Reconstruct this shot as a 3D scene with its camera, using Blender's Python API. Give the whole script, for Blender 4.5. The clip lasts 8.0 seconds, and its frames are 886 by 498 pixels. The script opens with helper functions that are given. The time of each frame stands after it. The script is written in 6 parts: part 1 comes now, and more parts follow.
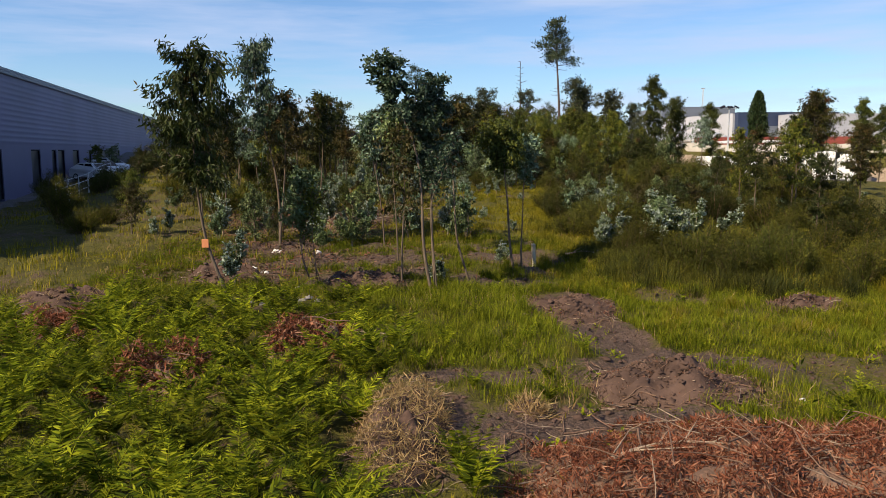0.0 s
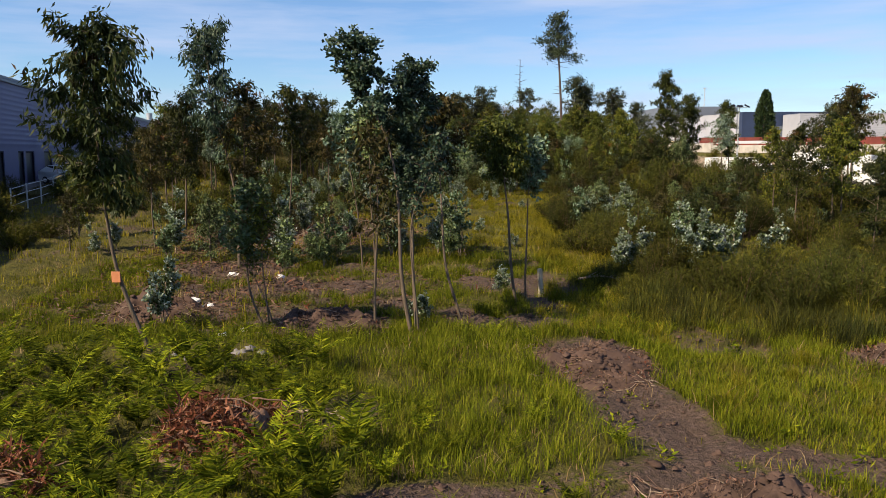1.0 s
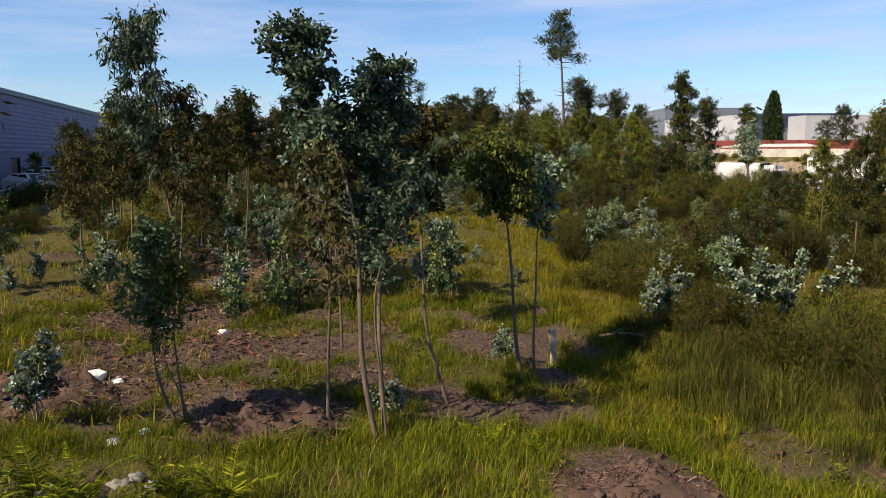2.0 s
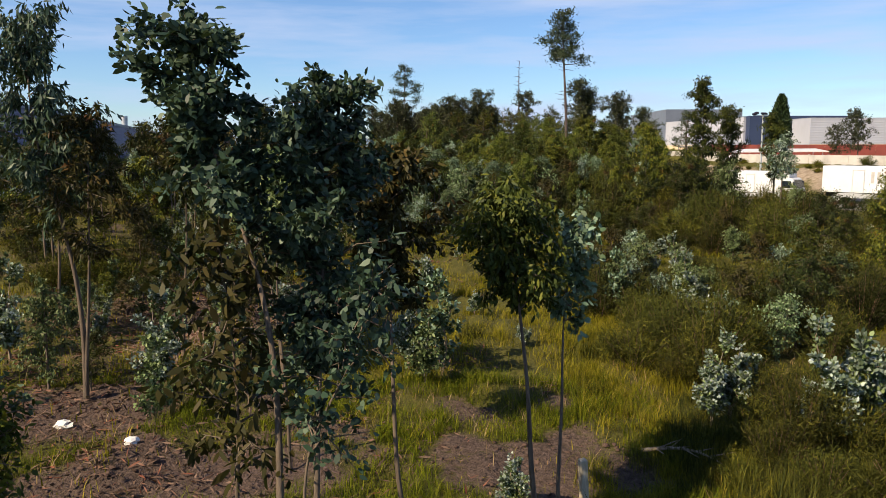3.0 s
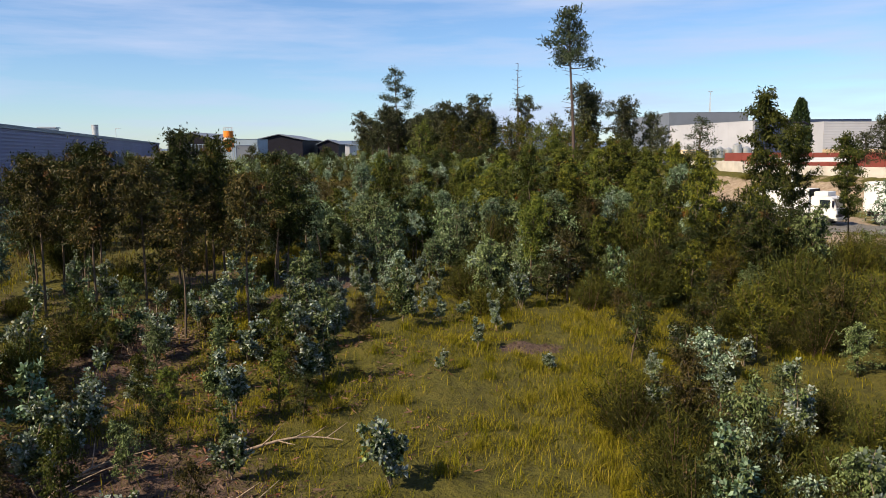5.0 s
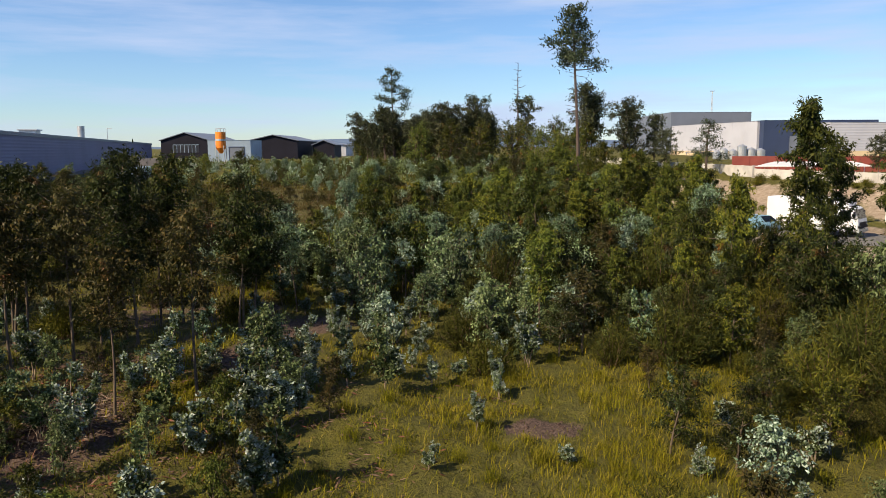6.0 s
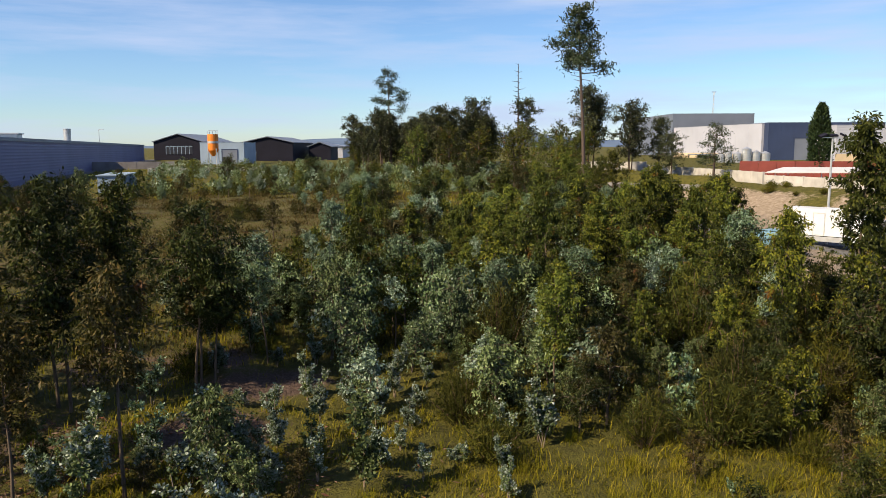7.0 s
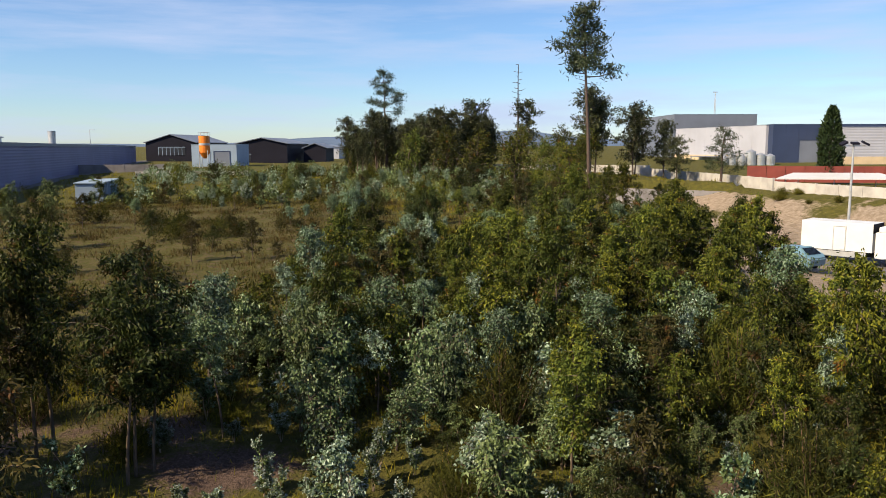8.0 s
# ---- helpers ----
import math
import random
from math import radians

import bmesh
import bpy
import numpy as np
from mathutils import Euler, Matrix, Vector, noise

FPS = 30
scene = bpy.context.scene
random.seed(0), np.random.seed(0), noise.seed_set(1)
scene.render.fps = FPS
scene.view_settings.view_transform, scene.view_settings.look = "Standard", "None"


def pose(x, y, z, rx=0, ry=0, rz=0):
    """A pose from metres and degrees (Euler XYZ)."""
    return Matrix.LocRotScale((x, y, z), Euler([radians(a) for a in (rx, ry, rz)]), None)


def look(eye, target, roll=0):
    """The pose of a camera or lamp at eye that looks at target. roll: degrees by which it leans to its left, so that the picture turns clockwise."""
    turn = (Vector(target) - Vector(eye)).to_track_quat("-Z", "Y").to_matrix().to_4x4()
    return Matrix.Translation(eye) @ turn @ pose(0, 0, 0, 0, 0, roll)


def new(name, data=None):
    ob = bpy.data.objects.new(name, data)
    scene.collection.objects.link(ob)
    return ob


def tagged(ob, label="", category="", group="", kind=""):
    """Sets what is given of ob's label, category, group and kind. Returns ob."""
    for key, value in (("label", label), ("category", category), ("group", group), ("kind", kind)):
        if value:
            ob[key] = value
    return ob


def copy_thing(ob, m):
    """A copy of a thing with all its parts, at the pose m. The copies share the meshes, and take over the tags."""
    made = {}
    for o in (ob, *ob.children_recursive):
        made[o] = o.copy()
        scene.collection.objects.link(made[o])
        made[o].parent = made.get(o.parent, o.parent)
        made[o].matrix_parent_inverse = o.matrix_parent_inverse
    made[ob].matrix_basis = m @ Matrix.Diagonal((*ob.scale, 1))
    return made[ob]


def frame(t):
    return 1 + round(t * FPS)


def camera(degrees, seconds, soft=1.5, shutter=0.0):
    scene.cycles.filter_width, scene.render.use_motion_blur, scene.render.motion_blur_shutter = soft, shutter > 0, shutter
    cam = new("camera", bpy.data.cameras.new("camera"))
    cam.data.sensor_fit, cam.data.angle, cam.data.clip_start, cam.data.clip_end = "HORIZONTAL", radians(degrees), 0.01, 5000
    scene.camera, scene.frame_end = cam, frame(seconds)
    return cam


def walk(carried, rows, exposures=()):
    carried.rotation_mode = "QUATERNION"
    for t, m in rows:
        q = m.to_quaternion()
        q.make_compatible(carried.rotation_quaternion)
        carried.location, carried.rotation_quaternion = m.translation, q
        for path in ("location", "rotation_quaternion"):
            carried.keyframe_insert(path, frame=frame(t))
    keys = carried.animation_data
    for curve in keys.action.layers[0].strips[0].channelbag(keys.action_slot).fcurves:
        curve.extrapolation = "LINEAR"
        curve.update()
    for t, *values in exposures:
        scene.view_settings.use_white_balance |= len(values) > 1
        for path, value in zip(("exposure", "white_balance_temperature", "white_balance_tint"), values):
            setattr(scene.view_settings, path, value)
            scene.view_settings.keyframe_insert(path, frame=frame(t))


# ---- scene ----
EXPOSURE = 0.96
cam = camera(60.0, 8.0, soft=0.5)
# seconds, eye, yaw, pitch, lean
PATH = [
    (0.0, 0.000, 0.000, 3.700, 0.370, -7.519, -0.224),
    (0.5, 0.128, 2.141, 3.727, 0.339, -7.539, -0.126),
    (1.0, 0.288, 4.253, 3.785, 0.312, -7.509, -0.228),
    (2.5, 0.652, 10.951, 4.577, 0.169, -7.467, -0.138),
    (3.0, 0.717, 13.172, 4.945, 0.050, -7.521, -0.045),
    (3.5, 0.883, 15.537, 5.264, 0.054, -7.460, -0.246),
    (4.0, 1.058, 18.069, 5.536, -0.000, -7.400, -0.350),
    (4.5, 1.156, 20.443, 5.862, -0.056, -7.368, -0.354),
    (6.0, 1.440, 26.790, 6.941, -0.213, -7.561, -0.262),
    (6.5, 1.497, 28.786, 7.265, -0.267, -7.496, -0.367),
    (7.0, 1.526, 30.702, 7.627, -0.332, -7.610, -0.169),
    (7.5, 1.625, 32.633, 7.966, -0.363, -7.642, -0.171),
    (8.0, 1.709, 34.626, 8.355, -0.455, -7.720, -0.076),
]
walk(cam, [(t, pose(x, y, z, 0, 0, yaw) @ pose(0, 0, 0, 90 + pitch, 0, 0) @ pose(0, 0, 0, 0, 0, lean)) for t, x, y, z, yaw, pitch, lean in PATH],
     exposures=[(0.0, EXPOSURE), (8.0, EXPOSURE)])

# ---------------------------------------------------------------- light
SUN_TO = Vector((-0.64, -0.42, 0.66)).normalized()
sun_data = bpy.data.lights.new("sun", "SUN")
sun_data.energy, sun_data.angle, sun_data.color = 5.0, radians(0.6), (1.0, 0.82, 0.56)
sun = new("sun", sun_data)
sun.matrix_world = look(SUN_TO * 100, (0, 0, 0))

world = bpy.data.worlds.new("sky")
scene.world = world
world.use_nodes = True
wn, wl = world.node_tree.nodes, world.node_tree.links
wn.clear()
w_out = wn.new("ShaderNodeOutputWorld")
w_bg = wn.new("ShaderNodeBackground")
w_sky = wn.new("ShaderNodeTexSky")
w_sky.sky_type, w_sky.sun_disc = "NISHITA", False
w_sky.sun_elevation = math.asin(SUN_TO.z)
w_sky.sun_rotation = math.atan2(SUN_TO.x, SUN_TO.y)
w_sky.altitude, w_sky.air_density, w_sky.dust_density, w_sky.ozone_density = 50, 1.0, 0.15, 3.0
# thin cirrus streaks all over the sky
w_tc = wn.new("ShaderNodeTexCoord")
w_map = wn.new("ShaderNodeMapping")
w_map.inputs["Scale"].default_value = (1.6, 1.2, 14.0)
w_map.inputs["Rotation"].default_value = (0.0, radians(-8), radians(20))
w_noise = wn.new("ShaderNodeTexNoise")
w_noise.inputs["Scale"].default_value, w_noise.inputs["Detail"].default_value = 1.6, 7.0
w_noise.inputs["Roughness"].default_value = 0.55
w_ramp = wn.new("ShaderNodeValToRGB")
w_ramp.color_ramp.elements[0].position, w_ramp.color_ramp.elements[1].position = 0.44, 0.70
w_ramp.color_ramp.elements[0].color, w_ramp.color_ramp.elements[1].color = (0, 0, 0, 1), (0.85, 0.85, 0.85, 1)
w_mix = wn.new("ShaderNodeMix")
w_mix.data_type = "RGBA"
w_mix.inputs["B"].default_value = (5.6, 6.6, 9.0, 1)
wl.new(w_tc.outputs["Generated"], w_map.inputs["Vector"])
wl.new(w_map.outputs["Vector"], w_noise.inputs["Vector"])
wl.new(w_noise.outputs["Fac"], w_ramp.inputs["Fac"])
wl.new(w_ramp.outputs["Color"], w_mix.inputs["Factor"])
# clear maritime air: a bluer sky down to the horizon
w_tint = wn.new("ShaderNodeMix")
w_tint.data_type, w_tint.blend_type = "RGBA", "MULTIPLY"
w_tint.inputs["Factor"].default_value = 1.0
w_tint.inputs["B"].default_value = (0.96, 1.13, 1.38, 1)
wl.new(w_sky.outputs["Color"], w_tint.inputs["A"])
wl.new(w_tint.outputs["Result"], w_mix.inputs["A"])
wl.new(w_mix.outputs["Result"], w_bg.inputs["Color"])
wl.new(w_bg.outputs["Background"], w_out.inputs["Surface"])
w_bg.inputs["Strength"].default_value = 0.054

# ---------------------------------------------------------------- materials
def material(name):
    m = bpy.data.materials.new(name)
    m.use_nodes = True
    nt = m.node_tree
    nt.nodes.clear()
    out = nt.nodes.new("ShaderNodeOutputMaterial")
    bsdf = nt.nodes.new("ShaderNodeBsdfPrincipled")
    nt.links.new(bsdf.outputs["BSDF"], out.inputs["Surface"])
    return m, nt, bsdf, out


def ramp_node(nt, source, stops):
    r = nt.nodes.new("ShaderNodeValToRGB")
    el = r.color_ramp.elements
    while len(el) < len(stops):
        el.new(0.5)
    for e, (p, c) in zip(el, stops):
        e.position, e.color = p, (*c, 1)
    nt.links.new(source, r.inputs["Fac"])
    return r.outputs["Color"]


def noise_node(nt, scale, detail=5.0, rough=0.55, vector=None):
    n = nt.nodes.new("ShaderNodeTexNoise")
    n.inputs["Scale"].default_value, n.inputs["Detail"].default_value = scale, detail
    n.inputs["Roughness"].default_value = rough
    if vector is None:
        tc = nt.nodes.new("ShaderNodeTexCoord")
        vector = tc.outputs["Object"]
    nt.links.new(vector, n.inputs["Vector"])
    return n.outputs["Fac"]


def mix_color(nt, fac, a, b, mode="MIX"):
    m = nt.nodes.new("ShaderNodeMix")
    m.data_type, m.blend_type = "RGBA", mode
    for key, v in (("Factor", fac), ("A", a), ("B", b)):
        if isinstance(v, bpy.types.NodeSocket):
            nt.links.new(v, m.inputs[key])
        elif key == "Factor":
            m.inputs[key].default_value = v
        else:
            m.inputs[key].default_value = (*v, 1)
    return m.outputs["Result"]


def maths(nt, op, a, b=0.0):
    m = nt.nodes.new("ShaderNodeMath")
    m.operation, m.use_clamp = op, op in ("MULTIPLY_ADD",)
    for i, v in enumerate((a, b)):
        if isinstance(v, bpy.types.NodeSocket):
            nt.links.new(v, m.inputs[i])
        else:
            m.inputs[i].default_value = v
    return m.outputs["Value"]


def bump(nt, bsdf, height, strength, distance):
    b = nt.nodes.new("ShaderNodeBump")
    b.inputs["Strength"].default_value, b.inputs["Distance"].default_value = strength, distance
    nt.links.new(height, b.inputs["Height"])
    nt.links.new(b.outputs["Normal"], bsdf.inputs["Normal"])


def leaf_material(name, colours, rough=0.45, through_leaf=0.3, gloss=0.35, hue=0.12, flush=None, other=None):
    """Leaves: each clump and leaf takes its own tone of the list, spread wide to paint in lit leaves and dark gaps,
    and lets some light through; flush colours clumps of new or dying growth, other is a second hue towards which whole
    plants lean."""
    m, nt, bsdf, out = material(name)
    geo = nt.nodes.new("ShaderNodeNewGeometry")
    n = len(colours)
    # random tone of clump and leaf, widened to stand for sun and shade
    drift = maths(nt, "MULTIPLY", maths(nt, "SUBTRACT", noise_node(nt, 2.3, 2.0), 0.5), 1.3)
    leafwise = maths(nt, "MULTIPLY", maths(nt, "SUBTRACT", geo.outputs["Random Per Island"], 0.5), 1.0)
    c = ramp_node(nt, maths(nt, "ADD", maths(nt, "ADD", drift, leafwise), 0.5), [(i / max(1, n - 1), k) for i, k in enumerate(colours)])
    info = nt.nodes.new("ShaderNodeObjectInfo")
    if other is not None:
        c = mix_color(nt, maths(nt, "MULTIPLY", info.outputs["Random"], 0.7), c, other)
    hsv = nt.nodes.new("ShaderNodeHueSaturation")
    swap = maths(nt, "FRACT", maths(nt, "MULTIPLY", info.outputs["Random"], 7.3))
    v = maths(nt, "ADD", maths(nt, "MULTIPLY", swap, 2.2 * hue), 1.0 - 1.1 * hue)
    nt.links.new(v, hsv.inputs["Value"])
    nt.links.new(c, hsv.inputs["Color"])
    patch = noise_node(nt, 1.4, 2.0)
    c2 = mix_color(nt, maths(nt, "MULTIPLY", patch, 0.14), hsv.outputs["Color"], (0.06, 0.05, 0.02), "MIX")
    if flush is not None:
        r = nt.nodes.new("ShaderNodeMapRange")
        r.inputs["From Min"].default_value, r.inputs["From Max"].default_value = 0.64, 0.70
        nt.links.new(noise_node(nt, 1.1, 1.0), r.inputs["Value"])
        c2 = mix_color(nt, maths(nt, "MULTIPLY", r.outputs["Result"], 0.65), c2, flush)
    nt.links.new(c2, bsdf.inputs["Base Color"])
    bsdf.inputs["Roughness"].default_value = rough
    bsdf.inputs["Specular IOR Level"].default_value = gloss
    tr = nt.nodes.new("ShaderNodeBsdfTranslucent")
    nt.links.new(mix_color(nt, 0.35, c2, (0.11, 0.15, 0.015)), tr.inputs["Color"])
    mx = nt.nodes.new("ShaderNodeMixShader")
    mx.inputs["Fac"].default_value = through_leaf
    nt.links.new(bsdf.outputs["BSDF"], mx.inputs[1])
    nt.links.new(tr.outputs["BSDF"], mx.inputs[2])
    nt.links.new(mx.outputs["Shader"], out.inputs["Surface"])
    return m


def plain(name, colour, rough=0.6, metal=0.0, vary=0.15, scale=3.0, fine=40.0, bumpy=0.1, gloss=0.4):
    """Painted, cast or rolled surfaces with stains at two scales."""
    m, nt, bsdf, out = material(name)
    big, small = noise_node(nt, scale), noise_node(nt, fine, 3.0)
    dark = tuple(max(0.0, c * (1 - vary * 1.6)) for c in colour)
    lite = tuple(min(1.0, c * (1 + vary)) for c in colour)
    c = ramp_node(nt, big, [(0.3, dark), (0.55, colour), (0.8, lite)])
    c = mix_color(nt, maths(nt, "MULTIPLY", small, vary), c, tuple(k * 0.5 for k in colour))
    nt.links.new(c, bsdf.inputs["Base Color"])
    bsdf.inputs["Roughness"].default_value, bsdf.inputs["Metallic"].default_value = rough, metal
    bsdf.inputs["Specular IOR Level"].default_value = gloss
    if bumpy:
        bump(nt, bsdf, small, bumpy, 0.02)
    return m


def bark(name, a, b):
    m, nt, bsdf, out = material(name)
    tc = nt.nodes.new("ShaderNodeTexCoord")
    mp = nt.nodes.new("ShaderNodeMapping")
    mp.inputs["Scale"].default_value = (9, 9, 1.3)
    nt.links.new(tc.outputs["Object"], mp.inputs["Vector"])
    f = noise_node(nt, 3.0, 6.0, 0.6, mp.outputs["Vector"])
    nt.links.new(ramp_node(nt, f, [(0.3, a), (0.7, b)]), bsdf.inputs["Base Color"])
    bsdf.inputs["Roughness"].default_value = 0.8
    bump(nt, bsdf, f, 0.5, 0.02)
    return m


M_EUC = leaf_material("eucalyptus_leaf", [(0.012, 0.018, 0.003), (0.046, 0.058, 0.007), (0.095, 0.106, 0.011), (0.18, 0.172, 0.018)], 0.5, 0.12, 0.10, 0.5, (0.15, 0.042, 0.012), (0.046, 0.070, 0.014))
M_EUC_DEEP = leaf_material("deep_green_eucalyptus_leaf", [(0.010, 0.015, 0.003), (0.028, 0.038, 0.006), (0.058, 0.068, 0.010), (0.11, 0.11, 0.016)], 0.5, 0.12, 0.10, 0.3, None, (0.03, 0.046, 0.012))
# near-black tones, partly standing for shade inside dense crowns
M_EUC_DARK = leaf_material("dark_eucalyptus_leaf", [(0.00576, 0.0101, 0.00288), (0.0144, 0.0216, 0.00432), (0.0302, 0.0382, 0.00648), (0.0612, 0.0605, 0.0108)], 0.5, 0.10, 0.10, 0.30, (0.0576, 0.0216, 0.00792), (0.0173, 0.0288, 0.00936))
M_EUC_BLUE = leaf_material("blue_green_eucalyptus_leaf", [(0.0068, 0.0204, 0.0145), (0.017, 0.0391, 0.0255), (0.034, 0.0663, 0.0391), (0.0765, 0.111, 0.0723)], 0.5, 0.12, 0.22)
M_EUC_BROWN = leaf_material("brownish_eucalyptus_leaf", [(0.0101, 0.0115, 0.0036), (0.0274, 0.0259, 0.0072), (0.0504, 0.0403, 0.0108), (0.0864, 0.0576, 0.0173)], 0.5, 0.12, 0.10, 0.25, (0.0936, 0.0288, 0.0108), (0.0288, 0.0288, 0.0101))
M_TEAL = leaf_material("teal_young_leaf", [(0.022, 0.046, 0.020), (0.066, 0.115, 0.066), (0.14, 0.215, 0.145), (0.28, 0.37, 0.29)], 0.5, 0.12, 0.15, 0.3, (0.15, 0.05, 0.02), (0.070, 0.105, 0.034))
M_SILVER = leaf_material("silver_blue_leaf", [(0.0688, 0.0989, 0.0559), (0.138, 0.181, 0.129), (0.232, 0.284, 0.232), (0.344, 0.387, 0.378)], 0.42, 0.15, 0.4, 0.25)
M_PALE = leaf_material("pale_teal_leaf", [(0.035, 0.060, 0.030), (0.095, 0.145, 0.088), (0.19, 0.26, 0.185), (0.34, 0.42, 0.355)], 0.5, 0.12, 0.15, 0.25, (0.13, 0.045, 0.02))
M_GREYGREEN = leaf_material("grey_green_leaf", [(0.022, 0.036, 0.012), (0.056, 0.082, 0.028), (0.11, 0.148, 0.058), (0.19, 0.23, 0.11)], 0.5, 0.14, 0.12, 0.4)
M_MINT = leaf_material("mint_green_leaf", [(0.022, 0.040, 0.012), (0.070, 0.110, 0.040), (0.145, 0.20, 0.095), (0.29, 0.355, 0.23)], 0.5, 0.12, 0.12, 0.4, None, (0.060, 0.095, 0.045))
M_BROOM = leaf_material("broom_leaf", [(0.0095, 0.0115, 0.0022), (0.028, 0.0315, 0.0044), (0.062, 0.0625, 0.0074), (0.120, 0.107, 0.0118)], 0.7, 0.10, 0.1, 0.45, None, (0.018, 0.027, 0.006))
# paler copy of the broom leaf, with sunlight put into its colours
M_BROOM_PALE = leaf_material("sunlit_broom_leaf", [(0.0185, 0.0213, 0.003), (0.053, 0.0550, 0.0047), (0.105, 0.0985, 0.0078), (0.168, 0.145, 0.014)], 0.7, 0.14, 0.1, 0.4, None, (0.034, 0.041, 0.007))
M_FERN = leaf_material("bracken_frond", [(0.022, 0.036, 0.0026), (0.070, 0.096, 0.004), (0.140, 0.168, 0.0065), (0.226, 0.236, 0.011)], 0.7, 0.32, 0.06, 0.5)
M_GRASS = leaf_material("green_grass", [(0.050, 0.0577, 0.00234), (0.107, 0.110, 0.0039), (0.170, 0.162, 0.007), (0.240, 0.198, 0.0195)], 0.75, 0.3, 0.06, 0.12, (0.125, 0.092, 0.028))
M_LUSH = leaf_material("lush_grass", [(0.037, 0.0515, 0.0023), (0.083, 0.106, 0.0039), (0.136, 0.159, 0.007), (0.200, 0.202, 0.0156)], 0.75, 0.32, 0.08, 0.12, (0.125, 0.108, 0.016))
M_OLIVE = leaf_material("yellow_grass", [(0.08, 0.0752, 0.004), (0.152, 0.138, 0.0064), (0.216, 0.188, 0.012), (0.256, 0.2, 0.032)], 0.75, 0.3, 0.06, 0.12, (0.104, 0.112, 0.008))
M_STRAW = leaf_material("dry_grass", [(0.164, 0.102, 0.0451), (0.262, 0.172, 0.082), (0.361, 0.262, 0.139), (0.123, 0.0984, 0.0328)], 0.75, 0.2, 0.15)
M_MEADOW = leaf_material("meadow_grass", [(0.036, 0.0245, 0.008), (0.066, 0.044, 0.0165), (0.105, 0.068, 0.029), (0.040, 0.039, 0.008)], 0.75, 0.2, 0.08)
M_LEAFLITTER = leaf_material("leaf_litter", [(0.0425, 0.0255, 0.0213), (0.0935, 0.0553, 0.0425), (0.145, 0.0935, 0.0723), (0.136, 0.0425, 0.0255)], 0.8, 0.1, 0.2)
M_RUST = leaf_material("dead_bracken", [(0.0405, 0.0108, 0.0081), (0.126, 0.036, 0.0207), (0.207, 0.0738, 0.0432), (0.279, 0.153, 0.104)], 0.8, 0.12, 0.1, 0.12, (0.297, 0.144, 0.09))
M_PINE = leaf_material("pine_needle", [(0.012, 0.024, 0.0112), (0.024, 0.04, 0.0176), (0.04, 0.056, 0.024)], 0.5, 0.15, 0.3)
# extra blue in these far leaves stands for haze
M_FARLEAF = leaf_material("far_eucalyptus_leaf_hazed", [(0.0064, 0.0104, 0.0048), (0.0192, 0.0272, 0.0112), (0.04, 0.0496, 0.0192), (0.072, 0.0736, 0.0272)], 0.5, 0.12, 0.25, 0.3)
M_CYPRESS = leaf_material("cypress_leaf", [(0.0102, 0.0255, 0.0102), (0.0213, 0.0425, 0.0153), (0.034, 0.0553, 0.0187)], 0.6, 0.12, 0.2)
M_BARK = bark("eucalyptus_bark", (0.035, 0.025, 0.018), (0.135, 0.098, 0.068))
M_PINEBARK = bark("pine_bark", (0.03, 0.02, 0.017), (0.10, 0.066, 0.052))
M_TWIG = bark("dead_twig", (0.11, 0.075, 0.052), (0.30, 0.235, 0.18))
M_TWIGDARK = bark("dark_twig", (0.05, 0.03, 0.02), (0.16, 0.09, 0.06))
M_CLOD = plain("soil_clod", (0.082, 0.053, 0.044), 0.95, 0, 0.35, 2.0, 25.0, 0.5, 0.1)
M_WHITEPAINT = plain("white_cladding", (0.36, 0.37, 0.43), 0.55, 0, 0.06, 0.2, 2.0, 0.0)
M_NAVY = plain("navy_cladding", (0.03, 0.045, 0.10), 0.5, 0, 0.12, 0.2, 3.0, 0.0)
M_GREYBAND = plain("grey_cladding", (0.13, 0.15, 0.20), 0.5, 0, 0.10, 0.2, 3.0, 0.0)
M_STEEL = plain("grey_blue_cladding", (0.122, 0.120, 0.225), 0.6, 0.0, 0.12, 0.15, 2.0, 0.0)
M_DARKDOOR = plain("dark_door", (0.02, 0.022, 0.03), 0.4, 0, 0.2, 1.0, 8.0, 0.0)
M_CONCRETE = plain("concrete", (0.42, 0.40, 0.38), 0.9, 0, 0.18, 0.6, 9.0, 0.2, 0.2)
M_CONCRETE_DARK = plain("dark_concrete", (0.20, 0.19, 0.20), 0.9, 0, 0.22, 0.5, 9.0, 0.2, 0.2)
M_BEIGE = plain("beige_render", (0.55, 0.43, 0.28), 0.8, 0, 0.1, 0.4, 5.0, 0.0)
M_RED = plain("red_brown_panel", (0.20, 0.045, 0.035), 0.6, 0, 0.15, 0.5, 6.0, 0.0)
M_CANOPY = plain("white_sheet_roof", (0.52, 0.52, 0.53), 0.5, 0, 0.05, 0.5, 4.0, 0.0)
M_TANK = plain("steel_tank", (0.55, 0.56, 0.57), 0.35, 0.7, 0.12, 0.8, 6.0, 0.0)
M_ORANGE = plain("orange_paint", (0.70, 0.20, 0.02), 0.45, 0, 0.12, 0.8, 6.0, 0.0)
M_PALEBLUE = plain("pale_blue_cladding", (0.23, 0.30, 0.40), 0.55, 0, 0.1, 0.3, 3.0, 0.0)
M_SHED = plain("dark_shed_cladding", (0.012, 0.012, 0.021), 0.7, 0, 0.15, 0.3, 3.0, 0.0, 0.12)
M_TYRE = plain("tyre_rubber", (0.02, 0.02, 0.02), 0.85, 0, 0.2, 4.0, 30.0, 0.1)
